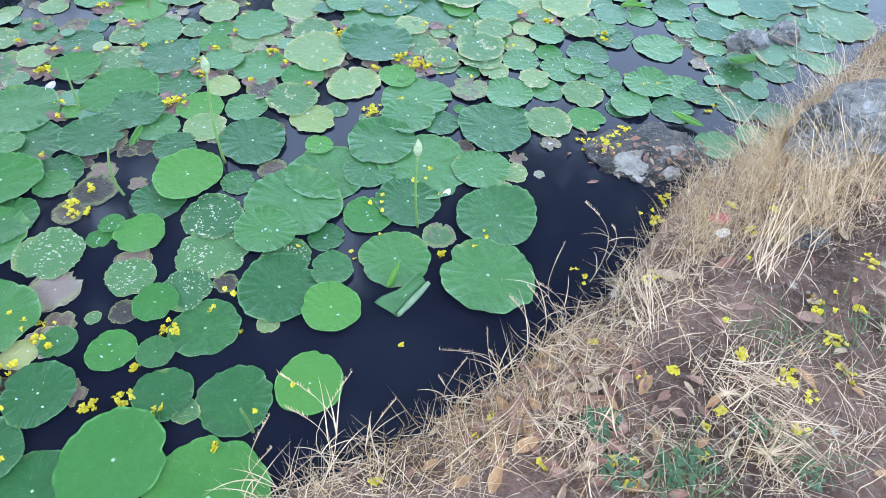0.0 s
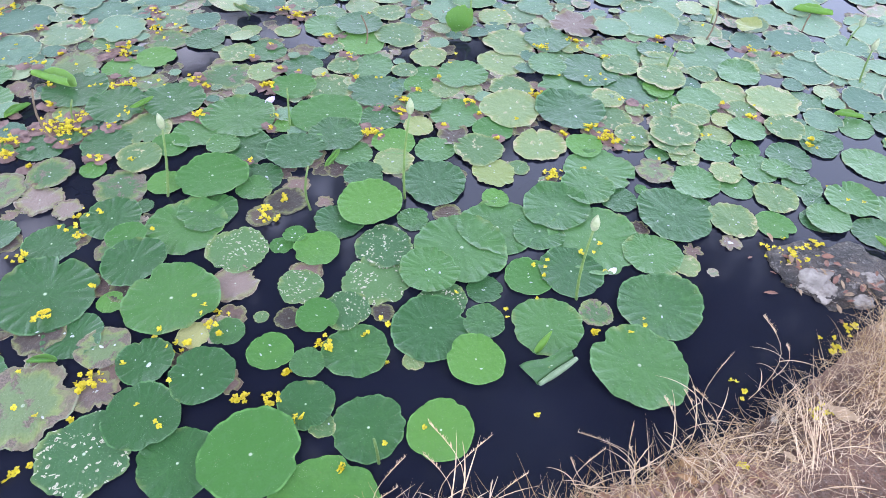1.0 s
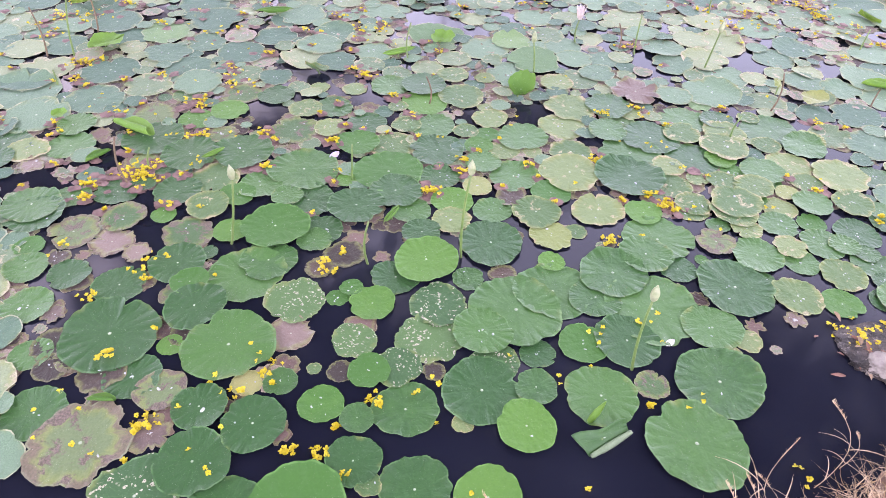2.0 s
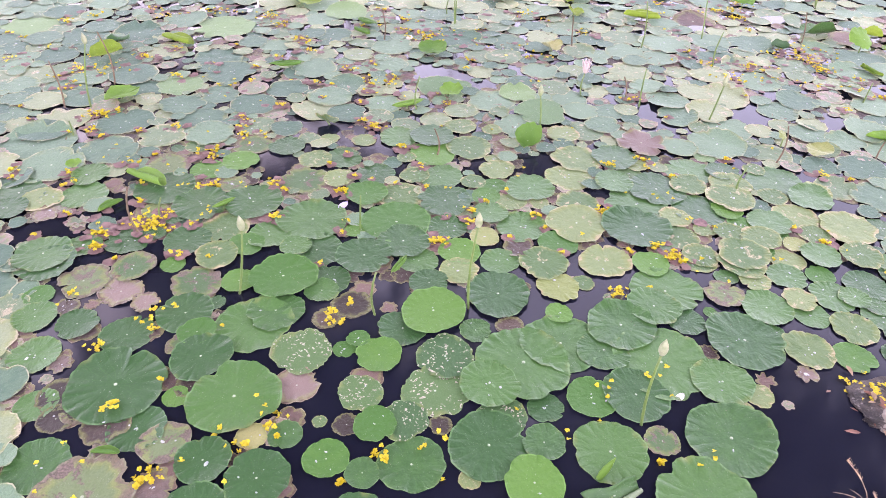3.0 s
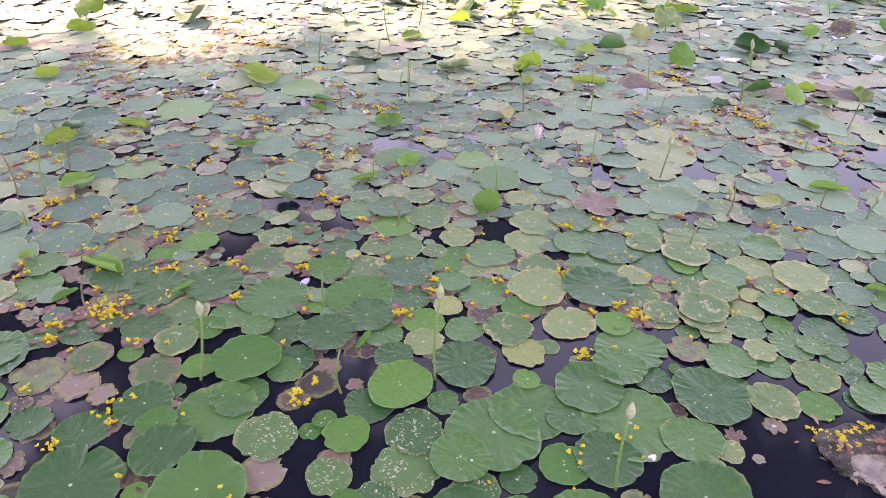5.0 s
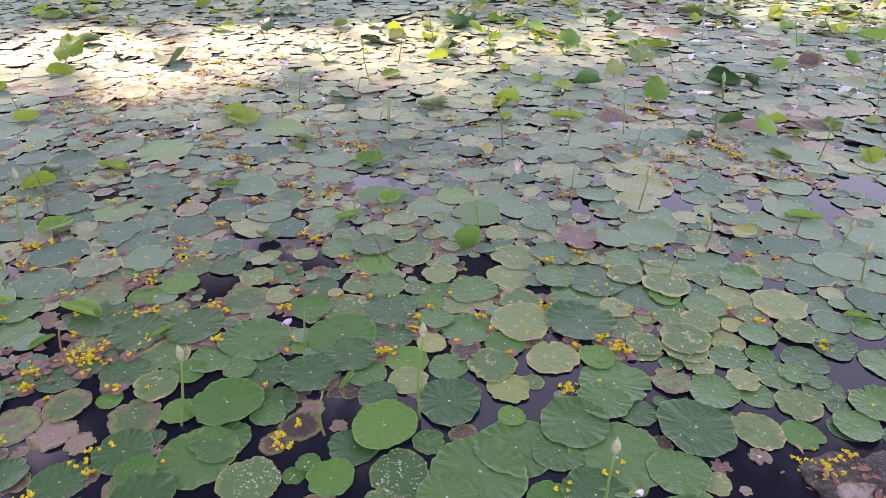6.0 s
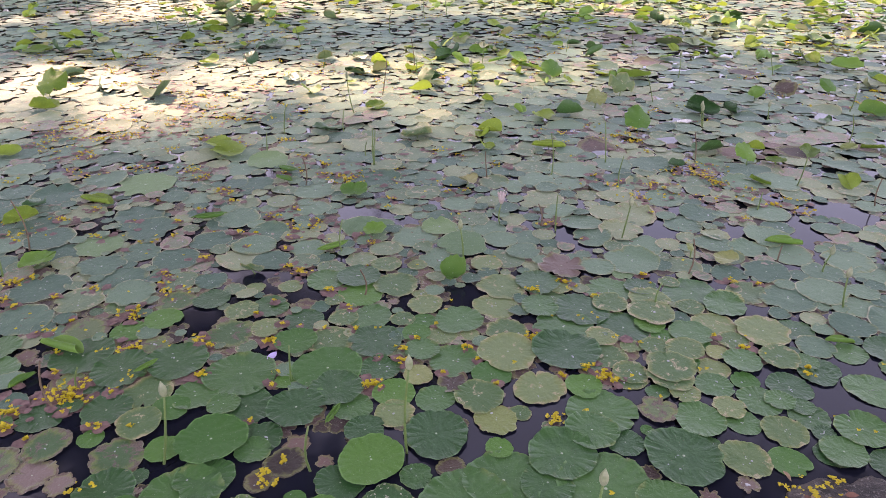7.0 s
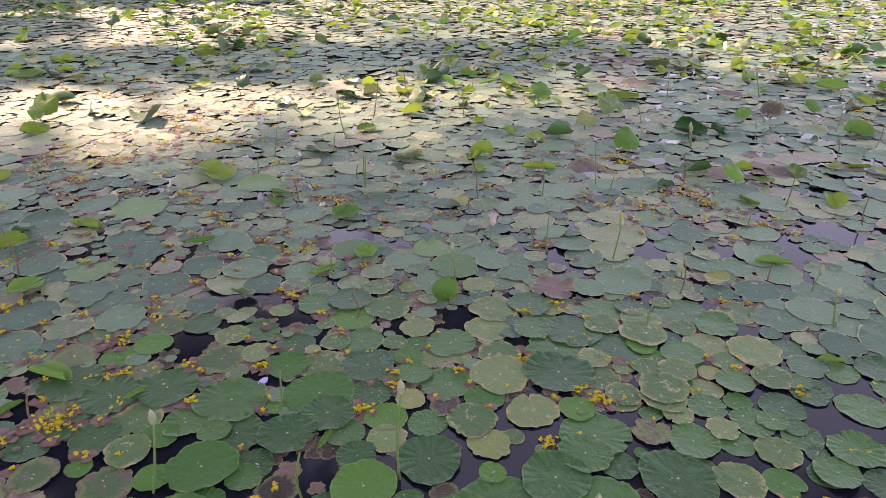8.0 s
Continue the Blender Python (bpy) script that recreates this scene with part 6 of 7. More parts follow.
for k in range(1700):      # drifts between the far leaves
    cy = 4.6 + 9 * blossom_rng.random() ** 1.3
    cx = -0.15 * cy + (blossom_rng.random() - 0.5) * 2 * (0.5 + 0.7 * cy)
    if noise.noise((cx * 0.6, cy * 0.6, 21.0)) * 0.9 + (0.22 if cx < 0.3 - 0.42 * cy else -0.10) >= blossom_rng.uniform(-0.1, 0.5):
        drift(cx, cy, blossom_rng.uniform(0.03, 0.12), blossom_rng.randrange(5, 14), blossom_rng.randrange(4, 34))
tagged(new("leaf_litter", litter.mesh("leaf_litter", SCRAP, False)), "purplish brown rotting leaf scraps between lotus leaves", "leaf litter", kind="stuff")
tagged(new("flower_litter", rest.mesh("flower_litter", YELLOW)), "yellow fallen blossoms scattered between lotus leaves", "flowers", kind="stuff")


# ---- loose petals on leaves and bank ----
def loose_petal(x, y, length, turn, mat, label):
    """One fallen petal, cupped along its length."""
    verts = []
    for i in range(7):
        u = i / 6
        w = 0.30 * length * math.sin(math.pi * min(1.0, 0.08 + 0.92 * u)) ** 0.7
        for k in range(5):
            q = k / 2 - 1
            verts.append((length * (u - 0.5), w * q, 0.002 + 0.10 * length * q * q + 0.16 * length * (u - 0.5) ** 2))
    faces = [(i * 5 + k, i * 5 + k + 1, i * 5 + k + 6, i * 5 + k + 5) for i in range(6) for k in range(4)]
    ob = tagged(new("petal", mesh_of("petal", verts, faces, mat)), label, "petal", "loose petals")
    ob.matrix_world = pose(x, y, surface(x, y) + 0.004, 8, -6, turn)


loose_petal(-1.301, 2.427, 0.059, 70, LILAC, "pale lilac lotus petal lying on a leaf")
loose_petal(0.312, 1.757, 0.042, 55, WHITE, "white lotus petal lying on a green leaf")
loose_petal(-1.757, 4.544, 0.068, 80, WHITE, "white lotus petal lying on a leaf")
loose_petal(1.015, 6.543, 0.138, 10, WHITE, "white curled lotus petal on the leaves")

# ---- water drops on leaves ----
drop_heap = Heap()
for x, y, r, z in PLACED:
    for k in range(leaf_rng.choice((0, 0, 1, 2, 4))):
        s = leaf_rng.uniform(0.0012, 0.0036) * (2.0 if leaf_rng.random() < 0.15 else 1)
        a, q = leaf_rng.uniform(0, 6.28), r * 0.6 * leaf_rng.random()
        e = leaf_rng.uniform(1.0, 2.2)
        t = leaf_rng.uniform(0, 3.1)
        vv, ff = [], []
        for i in range(4):
            for j in range(8):
                u, w = (i + 0.4) / 4 * 1.5, 2 * math.pi * j / 8
                px, py = s * e * math.sin(u) * math.cos(w), s * math.sin(u) * math.sin(w)
                vv.append((x + q * math.cos(a) + px * math.cos(t) - py * math.sin(t), y + q * math.sin(a) + px * math.sin(t) + py * math.cos(t), z + 0.002 + 0.6 * s * math.cos(u)))
        for i in range(3):
            for j in range(8):
                ff.append((i * 8 + j, (i + 1) * 8 + j, (i + 1) * 8 + (j + 1) % 8, i * 8 + (j + 1) % 8))
        ff.append(tuple(range(8)))
        drop_heap.add(vv, ff)
for cell in CELLS.d.values():
    for x, y, r in cell:
        if 2.4 < y < 9 and r > 0.06 and leaf_rng.random() < 0.8:
            for k in range(leaf_rng.choice((1, 1, 2, 3))):
                s = leaf_rng.uniform(0.0015, 0.0042)
                a, q = leaf_rng.uniform(0, 6.28), r * 0.6 * leaf_rng.random()
                ox, oy = x + q * math.cos(a), y + q * math.sin(a)
                ring = [(ox + 1.6 * s * math.cos(w), oy + s * math.sin(w), 0.006) for w in (j * math.pi / 3 for j in range(6))]
                drop_heap.add(ring + [(ox, oy, 0.007 + 0.8 * s)], [(j, (j + 1) % 6, 6) for j in range(6)])
tagged(new("water_drops", drop_heap.mesh("water_drops", DROP)), "clear water drops beading on lotus leaves", "water drops", kind="stuff")


# ---- the bank: stones, dry grass, litter ----
def rock(name, x, y, sx, sy, sz, turn, mat, label, seed, sink=0.3, bed=None):
    bm = bmesh.new()
    bmesh.ops.create_icosphere(bm, subdivisions=5, radius=1.0)
    for v in bm.verts:
        p = v.co.copy()
        k = 1 + 0.34 * noise.noise(p * 1.3 + Vector((seed, 0, 0))) + 0.16 * noise.noise(p * 3.1 + Vector((0, seed, 0))) + 0.09 * noise.noise(p * 8 + Vector((0, 0, seed))) + 0.05 * noise.noise(p * 19 + Vector((seed, 0, seed)))
        v.co = Vector((p.x * sx, p.y * sy, max(p.z, -0.6) * sz * (1.0 if p.z < 0.4 else 0.9))) * k
    me = bpy.data.meshes.new(name)
    bm.to_mesh(me)
    bm.free()
    me.materials.append(mat)
    me.polygons.foreach_set("use_smooth", np.ones(len(me.polygons), dtype=bool))
    place = pose(x, y, max(bank_height(x, y), 0) + sz * (0.5 - sink), 0, 0, turn)
    if bed:
        ob = part(name, me, bed, label)
        ob.matrix_basis = bed.matrix_basis.inverted() @ place
        return ob
    ob = tagged(new(name, me), label, "rock")
    ob.matrix_basis = place
    return ob


mud_bar = rock("mud_bar", 1.15, 1.97, 0.25, 0.17, 0.045, 20, MUD, "low wet mud bar strewn with debris at the shore", 3.0, 0.72)
rock("pale_stone", 1.04, 1.90, 0.085, 0.05, 0.035, 40, PALE_ROCK, "pale weathered stone half under water", 9.0, 0.2, bed=mud_bar)
rock("pale_stone", 1.24, 1.95, 0.05, 0.035, 0.025, 10, PALE_ROCK, "small pale stone on wet mud", 19.0, 0.1, bed=mud_bar)
rock("boulder", 2.08, 1.91, 0.46, 0.22, 0.13, 12, ROCK, "grey weathered boulder half buried in dry grass", 5.0, 0.4)
rock("stone", 1.85, 2.72, 0.10, 0.07, 0.06, 10, ROCK, "brown-grey stone at the water's edge", 7.0, 0.2)
rock("stone", 2.05, 2.78, 0.09, 0.07, 0.06, 60, ROCK, "brown-grey stone at the water's edge", 12.0, 0.2)
rock("stone", 1.45, 1.35, 0.08, 0.05, 0.03, 5, MUD, "flat dark grey stone in dry straw", 14.0, 0.3)
rock("pebble", 1.20, 1.39, 0.020, 0.016, 0.016, 5, WHITE, "small whitish pebble on the bank", 15.0, 0.1)
rock("pale_stone", 1.08, 1.86, 0.06, 0.04, 0.025, 70, PALE_ROCK, "pale rough stone on wet mud", 23.0, 0.15, bed=mud_bar)
rock("pale_stone", 1.20, 1.84, 0.04, 0.03, 0.02, 30, PALE_ROCK, "small rough stone on wet mud", 27.0, 0.15, bed=mud_bar)


grass_rng = random.Random(17)


def strand(heap, x, y, z, length, lean, way, width, curve, steps=5, index=0):
    """One flat blade that bends over as it rises and wanders sideways."""
    px, py, pz, tilt = x, y, 0.0, lean
    veer = 0.55 * curve * math.sin(width * 1e5)
    left, right = [], []
    for k in range(steps + 1):
        ca, sa = math.cos(way), math.sin(way)
        w = width * (1 - (k / steps) ** 2 * 0.9)
        left.append((px - sa * w, py + ca * w, z + pz))
        right.append((px + sa * w, py - ca * w, z + pz))
        d = length / steps
        px, py, pz = px + d * math.sin(tilt) * ca, py + d * math.sin(tilt) * sa, max(pz + d * math.cos(tilt), 0.004)
        tilt += curve / steps
        way += veer / steps
    n = steps + 1
    heap.add(left + right, [(k, n + k, n + k + 1, k + 1) for k in range(steps)], index)


def bank_spot(lo=0.0, hi=1.6):
    while True:
        x, y = grass_rng.uniform(-0.6, 3.4), grass_rng.uniform(0.1, 3.6)
        d = inland(x, y)
        if lo < d < hi and x + y > 0.35:
            return x, y, d


def dry_grass():
    heap = Heap()
    for tuft in range(1500):
        x, y, d = bank_spot(-0.02, 1.7)
        dens = noise.noise((x * 2.2, y * 2.2, 31.0))
        edge = d < 0.20
        if not edge and dens < grass_rng.uniform(-0.2, 0.5):
            continue
        gold = 1 if edge and noise.noise((x * 1.6, y * 1.6, 40.0)) > 0.05 or grass_rng.random() < 0.08 else 0
        for k in range(grass_rng.randrange(9, 26)):
            gx, gy = x + grass_rng.gauss(0, 0.028), y + grass_rng.gauss(0, 0.028)
            strand(heap, gx, gy, bank_height(gx, gy) - 0.004, grass_rng.uniform(0.04, 0.17) * (0.8 if edge else 1.2), abs(grass_rng.gauss(0.75, 0.5)),
                   grass_rng.uniform(0, 6.28), grass_rng.uniform(0.0004, 0.0009), grass_rng.gauss(1.1, 1.3), 6, gold)
    for tuft in range(330):    # tall golden tussocks round the boulder and along the point
        x, y = grass_rng.uniform(1.10, 2.15), grass_rng.uniform(1.30, 2.25)
        if not 0.0 < inland(x, y) < 0.5:
            continue
        way = 2.2 + grass_rng.gauss(0, 0.8)
        for k in range(16):
            gx, gy = x + grass_rng.gauss(0, 0.02), y + grass_rng.gauss(0, 0.02)
            strand(heap, gx, gy, bank_height(gx, gy) - 0.004, grass_rng.uniform(0.08, 0.26), abs(grass_rng.gauss(0.5, 0.35)), way + grass_rng.gauss(0, 0.9),
                   grass_rng.uniform(0.0004, 0.0010), grass_rng.gauss(1.0, 0.8), 7, grass_rng.choice((0, 1, 1)))
    for k in range(3800):     # a mat of fine stems along the water's edge
        x, y, d = bank_spot(-0.03, 0.26)
        strand(heap, x, y, max(bank_height(x, y), 0.0) + grass_rng.uniform(0.0, 0.03), grass_rng.uniform(0.04, 0.16), 1.25 + grass_rng.gauss(0, 0.3),
               grass_rng.uniform(0, 6.28), grass_rng.uniform(0.0004, 0.0010), grass_rng.gauss(0.2, 1.6), 6, grass_rng.choice((0, 0, 1)))
    for k in range(2100):     # fallen straw lying about, in sheaves that share a direction
        x, y, d = bank_spot(0.0, 1.7)
        if noise.noise((x * 1.9, y * 1.9, 77.0)) < grass_rng.uniform(-0.5, 0.3):
            continue
        strand(heap, x, y, bank_height(x, y) + grass_rng.uniform(0.002, 0.03), grass_rng.uniform(0.04, 0.26), 1.5 + grass_rng.gauss(0, 0.07),
               6 * noise.noise((x * 1.1, y * 1.1, 90.0)) + grass_rng.gauss(0, 0.5) + grass_rng.choice((0, 3.14)), 0.0004 + 0.0018 * grass_rng.random() ** 4, grass_rng.gauss(0, 1.8), 6, 0)
    for bx, by, way, size, n in ((0.98, 0.86, -0.75, 0.30, 20), (1.08, 0.70, -1.2, 0.22, 18), (1.34, 0.80, -0.9, 0.34, 10), (0.62, 0.98, 2.4, 0.20, 16), (0.85, 1.05, 1.9, 0.26, 20), (1.25, 1.20, 1.2, 0.30, 24), (1.55, 1.45, 1.5, 0.30, 20), (1.75, 1.70, 1.8, 0.32, 24), (1.50, 1.72, 2.0, 0.24, 24), (1.90, 2.05, 1.9, 0.32, 26)):
        for k in range(n):    # sheaves of thick pale stems
            x, y = bx + grass_rng.gauss(0, 0.03), by + grass_rng.gauss(0, 0.03)
            strand(heap, x, y, bank_height(x, y) + grass_rng.uniform(0, 0.02), size * grass_rng.uniform(0.5, 1.2), grass_rng.uniform(0.7, 1.45), way + grass_rng.gauss(0, 0.35), grass_rng.uniform(0.0006, 0.0017), grass_rng.gauss(0.3, 0.7), 7, 0)
    return heap.mesh("dry_grass", [STRAW, STRAW_GOLD])


tagged(new("dry_grass", dry_grass()), "dry straw-coloured grass tufts matted along the bank", "grass", kind="stuff")


def green_shoots():
    heap = Heap()
    for cx, cy, n, s in [(1.17, 0.97, 60, 0.06), (0.77, 0.59, 50, 0.05), (0.85, 0.55, 40, 0.05), (1.51, 1.97, 60, 0.06), (1.14, 0.57, 30, 0.04), (1.42, 1.84, 40, 0.06), (1.43, 0.96, 50, 0.08), (1.05, 0.66, 20, 0.03)]:
        for k in range(n):
            x, y = cx + grass_rng.gauss(0, s), cy + grass_rng.gauss(0, s)
            strand(heap, x, y, bank_height(x, y), grass_rng.uniform(0.04, 0.13), abs(grass_rng.gauss(0.5, 0.3)), grass_rng.uniform(0, 6.28), grass_rng.uniform(0.001, 0.002), 0.8, 4, 0)
    return heap.mesh("green_shoots", [GRASS])


tagged(new("green_shoots", green_shoots()), "thin green grass shoots among dry straw", "grass", kind="stuff")


def seed_grass(x, y, dx, dy, h):
    """Tall dry stem with a feathery seed head, leaning out from the bank."""
    rng = grass_rng
    root = new("seed_grass")
    z0 = bank_height(x, y)
    root.location = (x, y, max(z0, -0.02))
    tagged(root, "tall dry grass stem with a pale feathery seed head", "grass stem", "tall seeding grass stems")
    bow = rng.uniform(-0.09, 0.09)
    h = max(h, 0.06)

    def at(t):
        return Vector((dx * t ** 1.4 + bow * math.sin(math.pi * t), dy * t ** 1.4 + bow * 0.5 * math.sin(math.pi * t), h * (t - 0.04 * t * t)))

    pts = [at(k / 9) for k in range(10)]
    v, f = tube(pts, [0.0013 - 0.00009 * k for k in range(10)], 5)
    part("stem", mesh_of("stem", v, f, STRAW), root)
    head = Heap()
    for k in range(34):
        t = 0.80 + 0.20 * k / 33
        p = at(t)
        strand(head, p.x, p.y, p.z, rng.uniform(0.006, 0.015), rng.uniform(0.05, 0.35), rng.uniform(0, 6.28), rng.uniform(0.0005, 0.0010), 0.3, 3)
    part("seed_head", head.mesh("seed_head", [STRAW]), root)
    leafy = Heap()
    for k in range(3):
        p = at(rng.uniform(0.1, 0.5))
        strand(leafy, p.x, p.y, p.z, rng.uniform(0.08, 0.2), rng.uniform(0.3, 0.8), rng.uniform(0, 6.28), 0.0016, rng.uniform(0.8, 2.0), 6)
    part("leaf", leafy.mesh("leaf", [STRAW]), root)
    return root


seed_grass(-0.108, 0.602, -0.007, -0.002, 0.645)
seed_grass(-0.096, 0.647, -0.036, -0.010, 0.471)
seed_grass(-0.055, 0.720, 0.057, 0.011, 0.525)
seed_grass(0.034, 0.716, 0.062, 0.004, 0.368)
seed_grass(0.049, 0.762, -0.040, -0.002, 0.109)
seed_grass(0.320, 0.884, -0.103, 0.026, 0.133)
seed_grass(0.354, 0.901, -0.136, 0.038, 0.226)
seed_grass(0.336, 0.884, -0.048, 0.013, 0.233)
seed_grass(0.405, 0.916, -0.066, 0.022, 0.285)
seed_grass(0.445, 0.970, -0.049, 0.017, 0.429)
seed_grass(0.544, 1.064, -0.070, 0.029, 0.330)
seed_grass(0.625, 1.122, -0.101, 0.047, 0.236)
seed_grass(0.659, 1.207, -0.055, 0.025, 0.353)
seed_grass(0.756, 1.318, -0.075, 0.037, 0.397)
seed_grass(0.835, 1.413, -0.015, 0.008, 0.210)
seed_grass(-0.223, 0.639, 0.029, 0.014, 0.292)
seed_grass(-0.167, 0.651, -0.007, -0.003, 0.455)
seed_grass(0.609, 1.041, -0.055, 0.027, 0.195)
seed_grass(0.407, 0.935, -0.049, 0.016, 0.185)
seed_grass(0.665, 0.683, -0.057, 0.046, 0.394)
seed_grass(0.964, 0.836, -0.110, 0.110, 0.242)
seed_grass(1.050, 0.663, -0.200, 0.275, 0.145)
seed_grass(1.268, 1.096, -0.072, 0.075, 0.389)
seed_grass(1.580, 1.467, -0.124, 0.122, 0.286)
seed_grass(1.679, 1.411, -0.040, 0.044, 0.330)
seed_grass(1.363, 1.670, -0.160, 0.119, 0.319)
seed_grass(1.517, 1.788, -0.270, 0.211, 0.333)
seed_grass(1.697, 1.948, -0.218, 0.177, 0.297)
seed_grass(1.790, 1.946, -0.199, 0.170, 0.386)
seed_grass(2.009, 2.159, -0.185, 0.162, 0.272)
seed_grass(2.047, 2.084, -0.361, 0.333, 0.118)


def dead_leaf(x, y, r, kind):
    """A dry curled tree leaf with a pointed tip and a midrib."""
    rng = grass_rng
    verts, faces = [], []
    curl, bend, slim = rng.uniform(0.25, 1.0), rng.uniform(-0.3, 0.6), rng.uniform(0.36, 0.55)
    for i in range(10):
        t = i / 9
        w = slim * math.sin(math.pi * (0.03 + 0.96 * t) ** 0.85) + 0.01
        w *= 1 + 0.12 * noise.noise((t * 7, r * 90, 0))
        for k in range(7):
            s = (k - 3) / 3
            verts.append(((t * 2 - 1) * r, s * w * r * (1 - 0.2 * curl * abs(s)), r * (curl * 0.5 * (s * w) ** 2 * 2.5 + bend * 0.4 * (t - 0.5) ** 2 + 0.05 * noise.noise((t * 5, s * 3, r * 70)) - (0.03 if k == 3 else 0))))
    for i in range(9):
        for k in range(6):
            faces.append((i * 7 + k, i * 7 + k + 1, (i + 1) * 7 + k + 1, (i + 1) * 7 + k))
    ob = tagged(new("dead_leaf", mesh_of("dead_leaf", verts, faces, DRY[kind])), {"tan": "curled tan dry leaf lying on the bank", "grey": "grey-brown dry leaf among straw",
                "russet": "dark russet dry leaf on soil", "orange": "orange-brown dry leaf among straw"}[kind], "leaf", "dead leaves on the bank")
    ob.matrix_world = pose(x, y, surface(x, y) + 0.010, rng.uniform(-20, 20), rng.uniform(-20, 20), rng.uniform(0, 360))
    return ob


dead_leaf(1.467, 1.452, 0.060, "tan")
dead_leaf(1.321, 1.015, 0.052, "grey")
dead_leaf(0.711, 0.970, 0.038, "russet")
dead_leaf(0.308, 0.665, 0.029, "russet")
dead_leaf(0.871, 0.650, 0.032, "orange")
dead_leaf(0.596, 0.564, 0.040, "russet")
dead_leaf(0.563, 0.846, 0.036, "grey")
dead_leaf(0.538, 0.793, 0.030, "tan")
dead_leaf(0.537, 0.668, 0.035, "grey")
dead_leaf(0.494, 0.596, 0.029, "grey")
dead_leaf(1.219, 0.815, 0.036, "orange")
dead_leaf(0.971, 1.225, 0.055, "tan")
dead_leaf(0.453, 0.851, 0.036, "grey")
dead_leaf(0.495, 0.911, 0.027, "grey")
dead_leaf(0.837, 0.740, 0.026, "grey")
dead_leaf(0.177, 0.654, 0.026, "orange")
dead_leaf(1.145, 1.246, 0.041, "russet")
dead_leaf(0.717, 0.584, 0.022, "grey")
dead_leaf(0.562, 0.607, 0.029, "tan")
dead_leaf(0.350, 0.647, 0.032, "russet")
dead_leaf(0.435, 0.835, 0.031, "tan")
dead_leaf(1.273, 1.237, 0.034, "russet")
dead_leaf(1.128, 1.067, 0.039, "grey")
dead_leaf(0.620, 0.970, 0.033, "russet")
dead_leaf(0.701, 0.822, 0.028, "tan")
dead_leaf(1.109, 1.337, 0.029, "tan")
dead_leaf(1.581, 1.346, 0.036, "tan")
dead_leaf(1.574, 1.092, 0.037, "grey")
dead_leaf(0.441, 0.673, 0.030, "russet")
dead_leaf(0.632, 0.726, 0.027, "grey")
for k in range(210):
    x, y, d = bank_spot(0.02, 1.1)
    if noise.noise((x * 2.5, y * 2.5, 61.0)) > -0.2:
        dead_leaf(x, y, grass_rng.uniform(0.012, 0.034), grass_rng.choice(("tan", "grey", "grey", "russet", "orange")))


for k in range(60):
    dead_leaf(grass_rng.gauss(1.14, 0.12), grass_rng.gauss(1.93, 0.07), grass_rng.uniform(0.008, 0.026), grass_rng.choice(("grey", "russet", "tan", "russet")))
for k in range(120):
    x, y = grass_rng.gauss(0.52, 0.17), grass_rng.gauss(0.82, 0.11)
    if inland(x, y) > 0.0:
        dead_leaf(x, y, grass_rng.uniform(0.018, 0.042), grass_rng.choice(("tan", "grey", "russet", "russet", "orange")))


def crumpled_cloth(x, y, r):
    bm = bmesh.new()
    bmesh.ops.create_icosphere(bm, subdivisions=3, radius=1.0)
    for v in bm.verts:
        p = v.co.copy()
        v.co = Vector((p.x, p.y * 0.7, p.z * 0.35)) * r * (1 + 0.5 * noise.noise(p * 2.6) + 0.25 * noise.noise(p * 6))
    me = bpy.data.meshes.new("cloth_scrap")
    bm.to_mesh(me)
    bm.free()
    me.materials.append(RAG)
    ob = tagged(new("cloth_scrap", me), "faded red crumpled cloth scrap on soil", "cloth")
    ob.location = (x, y, bank_height(x, y) + 0.2 * r)
    return ob


def straw_root(x, y, r):
    """A pulled-up grass root, spread like a star."""
    heap = Heap()
    for k in range(26):
        strand(heap, 0, 0, 0.012, r * grass_rng.uniform(0.4, 1.1), grass_rng.uniform(0.9, 1.5), grass_rng.uniform(0, 6.28), grass_rng.uniform(0.0012, 0.0026), grass_rng.gauss(0.2, 0.5), 5)
    ob = tagged(new("straw_root", heap.mesh("straw_root", [STRAW])), "pale pulled-up grass root spread on soil", "grass root")
    ob.location = (x, y, bank_height(x, y))
    return ob


def seed_fluff(x, y):
    heap = Heap()
    for k in range(60):
        strand(heap, grass_rng.gauss(0, 0.004), grass_rng.gauss(0, 0.004), 0.004, grass_rng.uniform(0.010, 0.022), grass_rng.uniform(0, 1.4), grass_rng.uniform(0, 6.28), 0.0004, 0.4, 3)
    ob = tagged(new("seed_fluff", heap.mesh("seed_fluff", [FLUFF])), "whitish fluffy grass seed tuft among straw", "seed head", "fluffy seed tufts")
    ob.location = (x, y, bank_height(x, y) + 0.02)
    return ob


crumpled_cloth(1.22, 1.46, 0.034)
straw_root(1.03, 0.61, 0.085)
straw_root(0.98, 0.78, 0.06)
for k in range(26):
    sx, sy, sd = bank_spot(0.02, 0.9)
    seed_fluff(sx, sy)


def pebble_mesh():
    heap = Heap()
    bm = bmesh.new()
    bmesh.ops.create_icosphere(bm, subdivisions=1, radius=1.0)
    base = [v.co.copy() for v in bm.verts]
    faces = [tuple(v.index for v in f.verts) for f in bm.faces]
    bm.free()
    for k in range(4200):
        x, y, d = bank_spot(0.01, 1.5)
        s = 0.0020 + 0.007 * grass_rng.random() ** 5
        q = grass_rng.uniform(0.6, 1.0)
        heap.add([(x + p.x * s * grass_rng.uniform(0.85, 1.15), y + p.y * s * q, bank_height(x, y) + p.z * s * 0.6) for p in base], faces)
    return heap.mesh("pebbles", [PEBBLE])


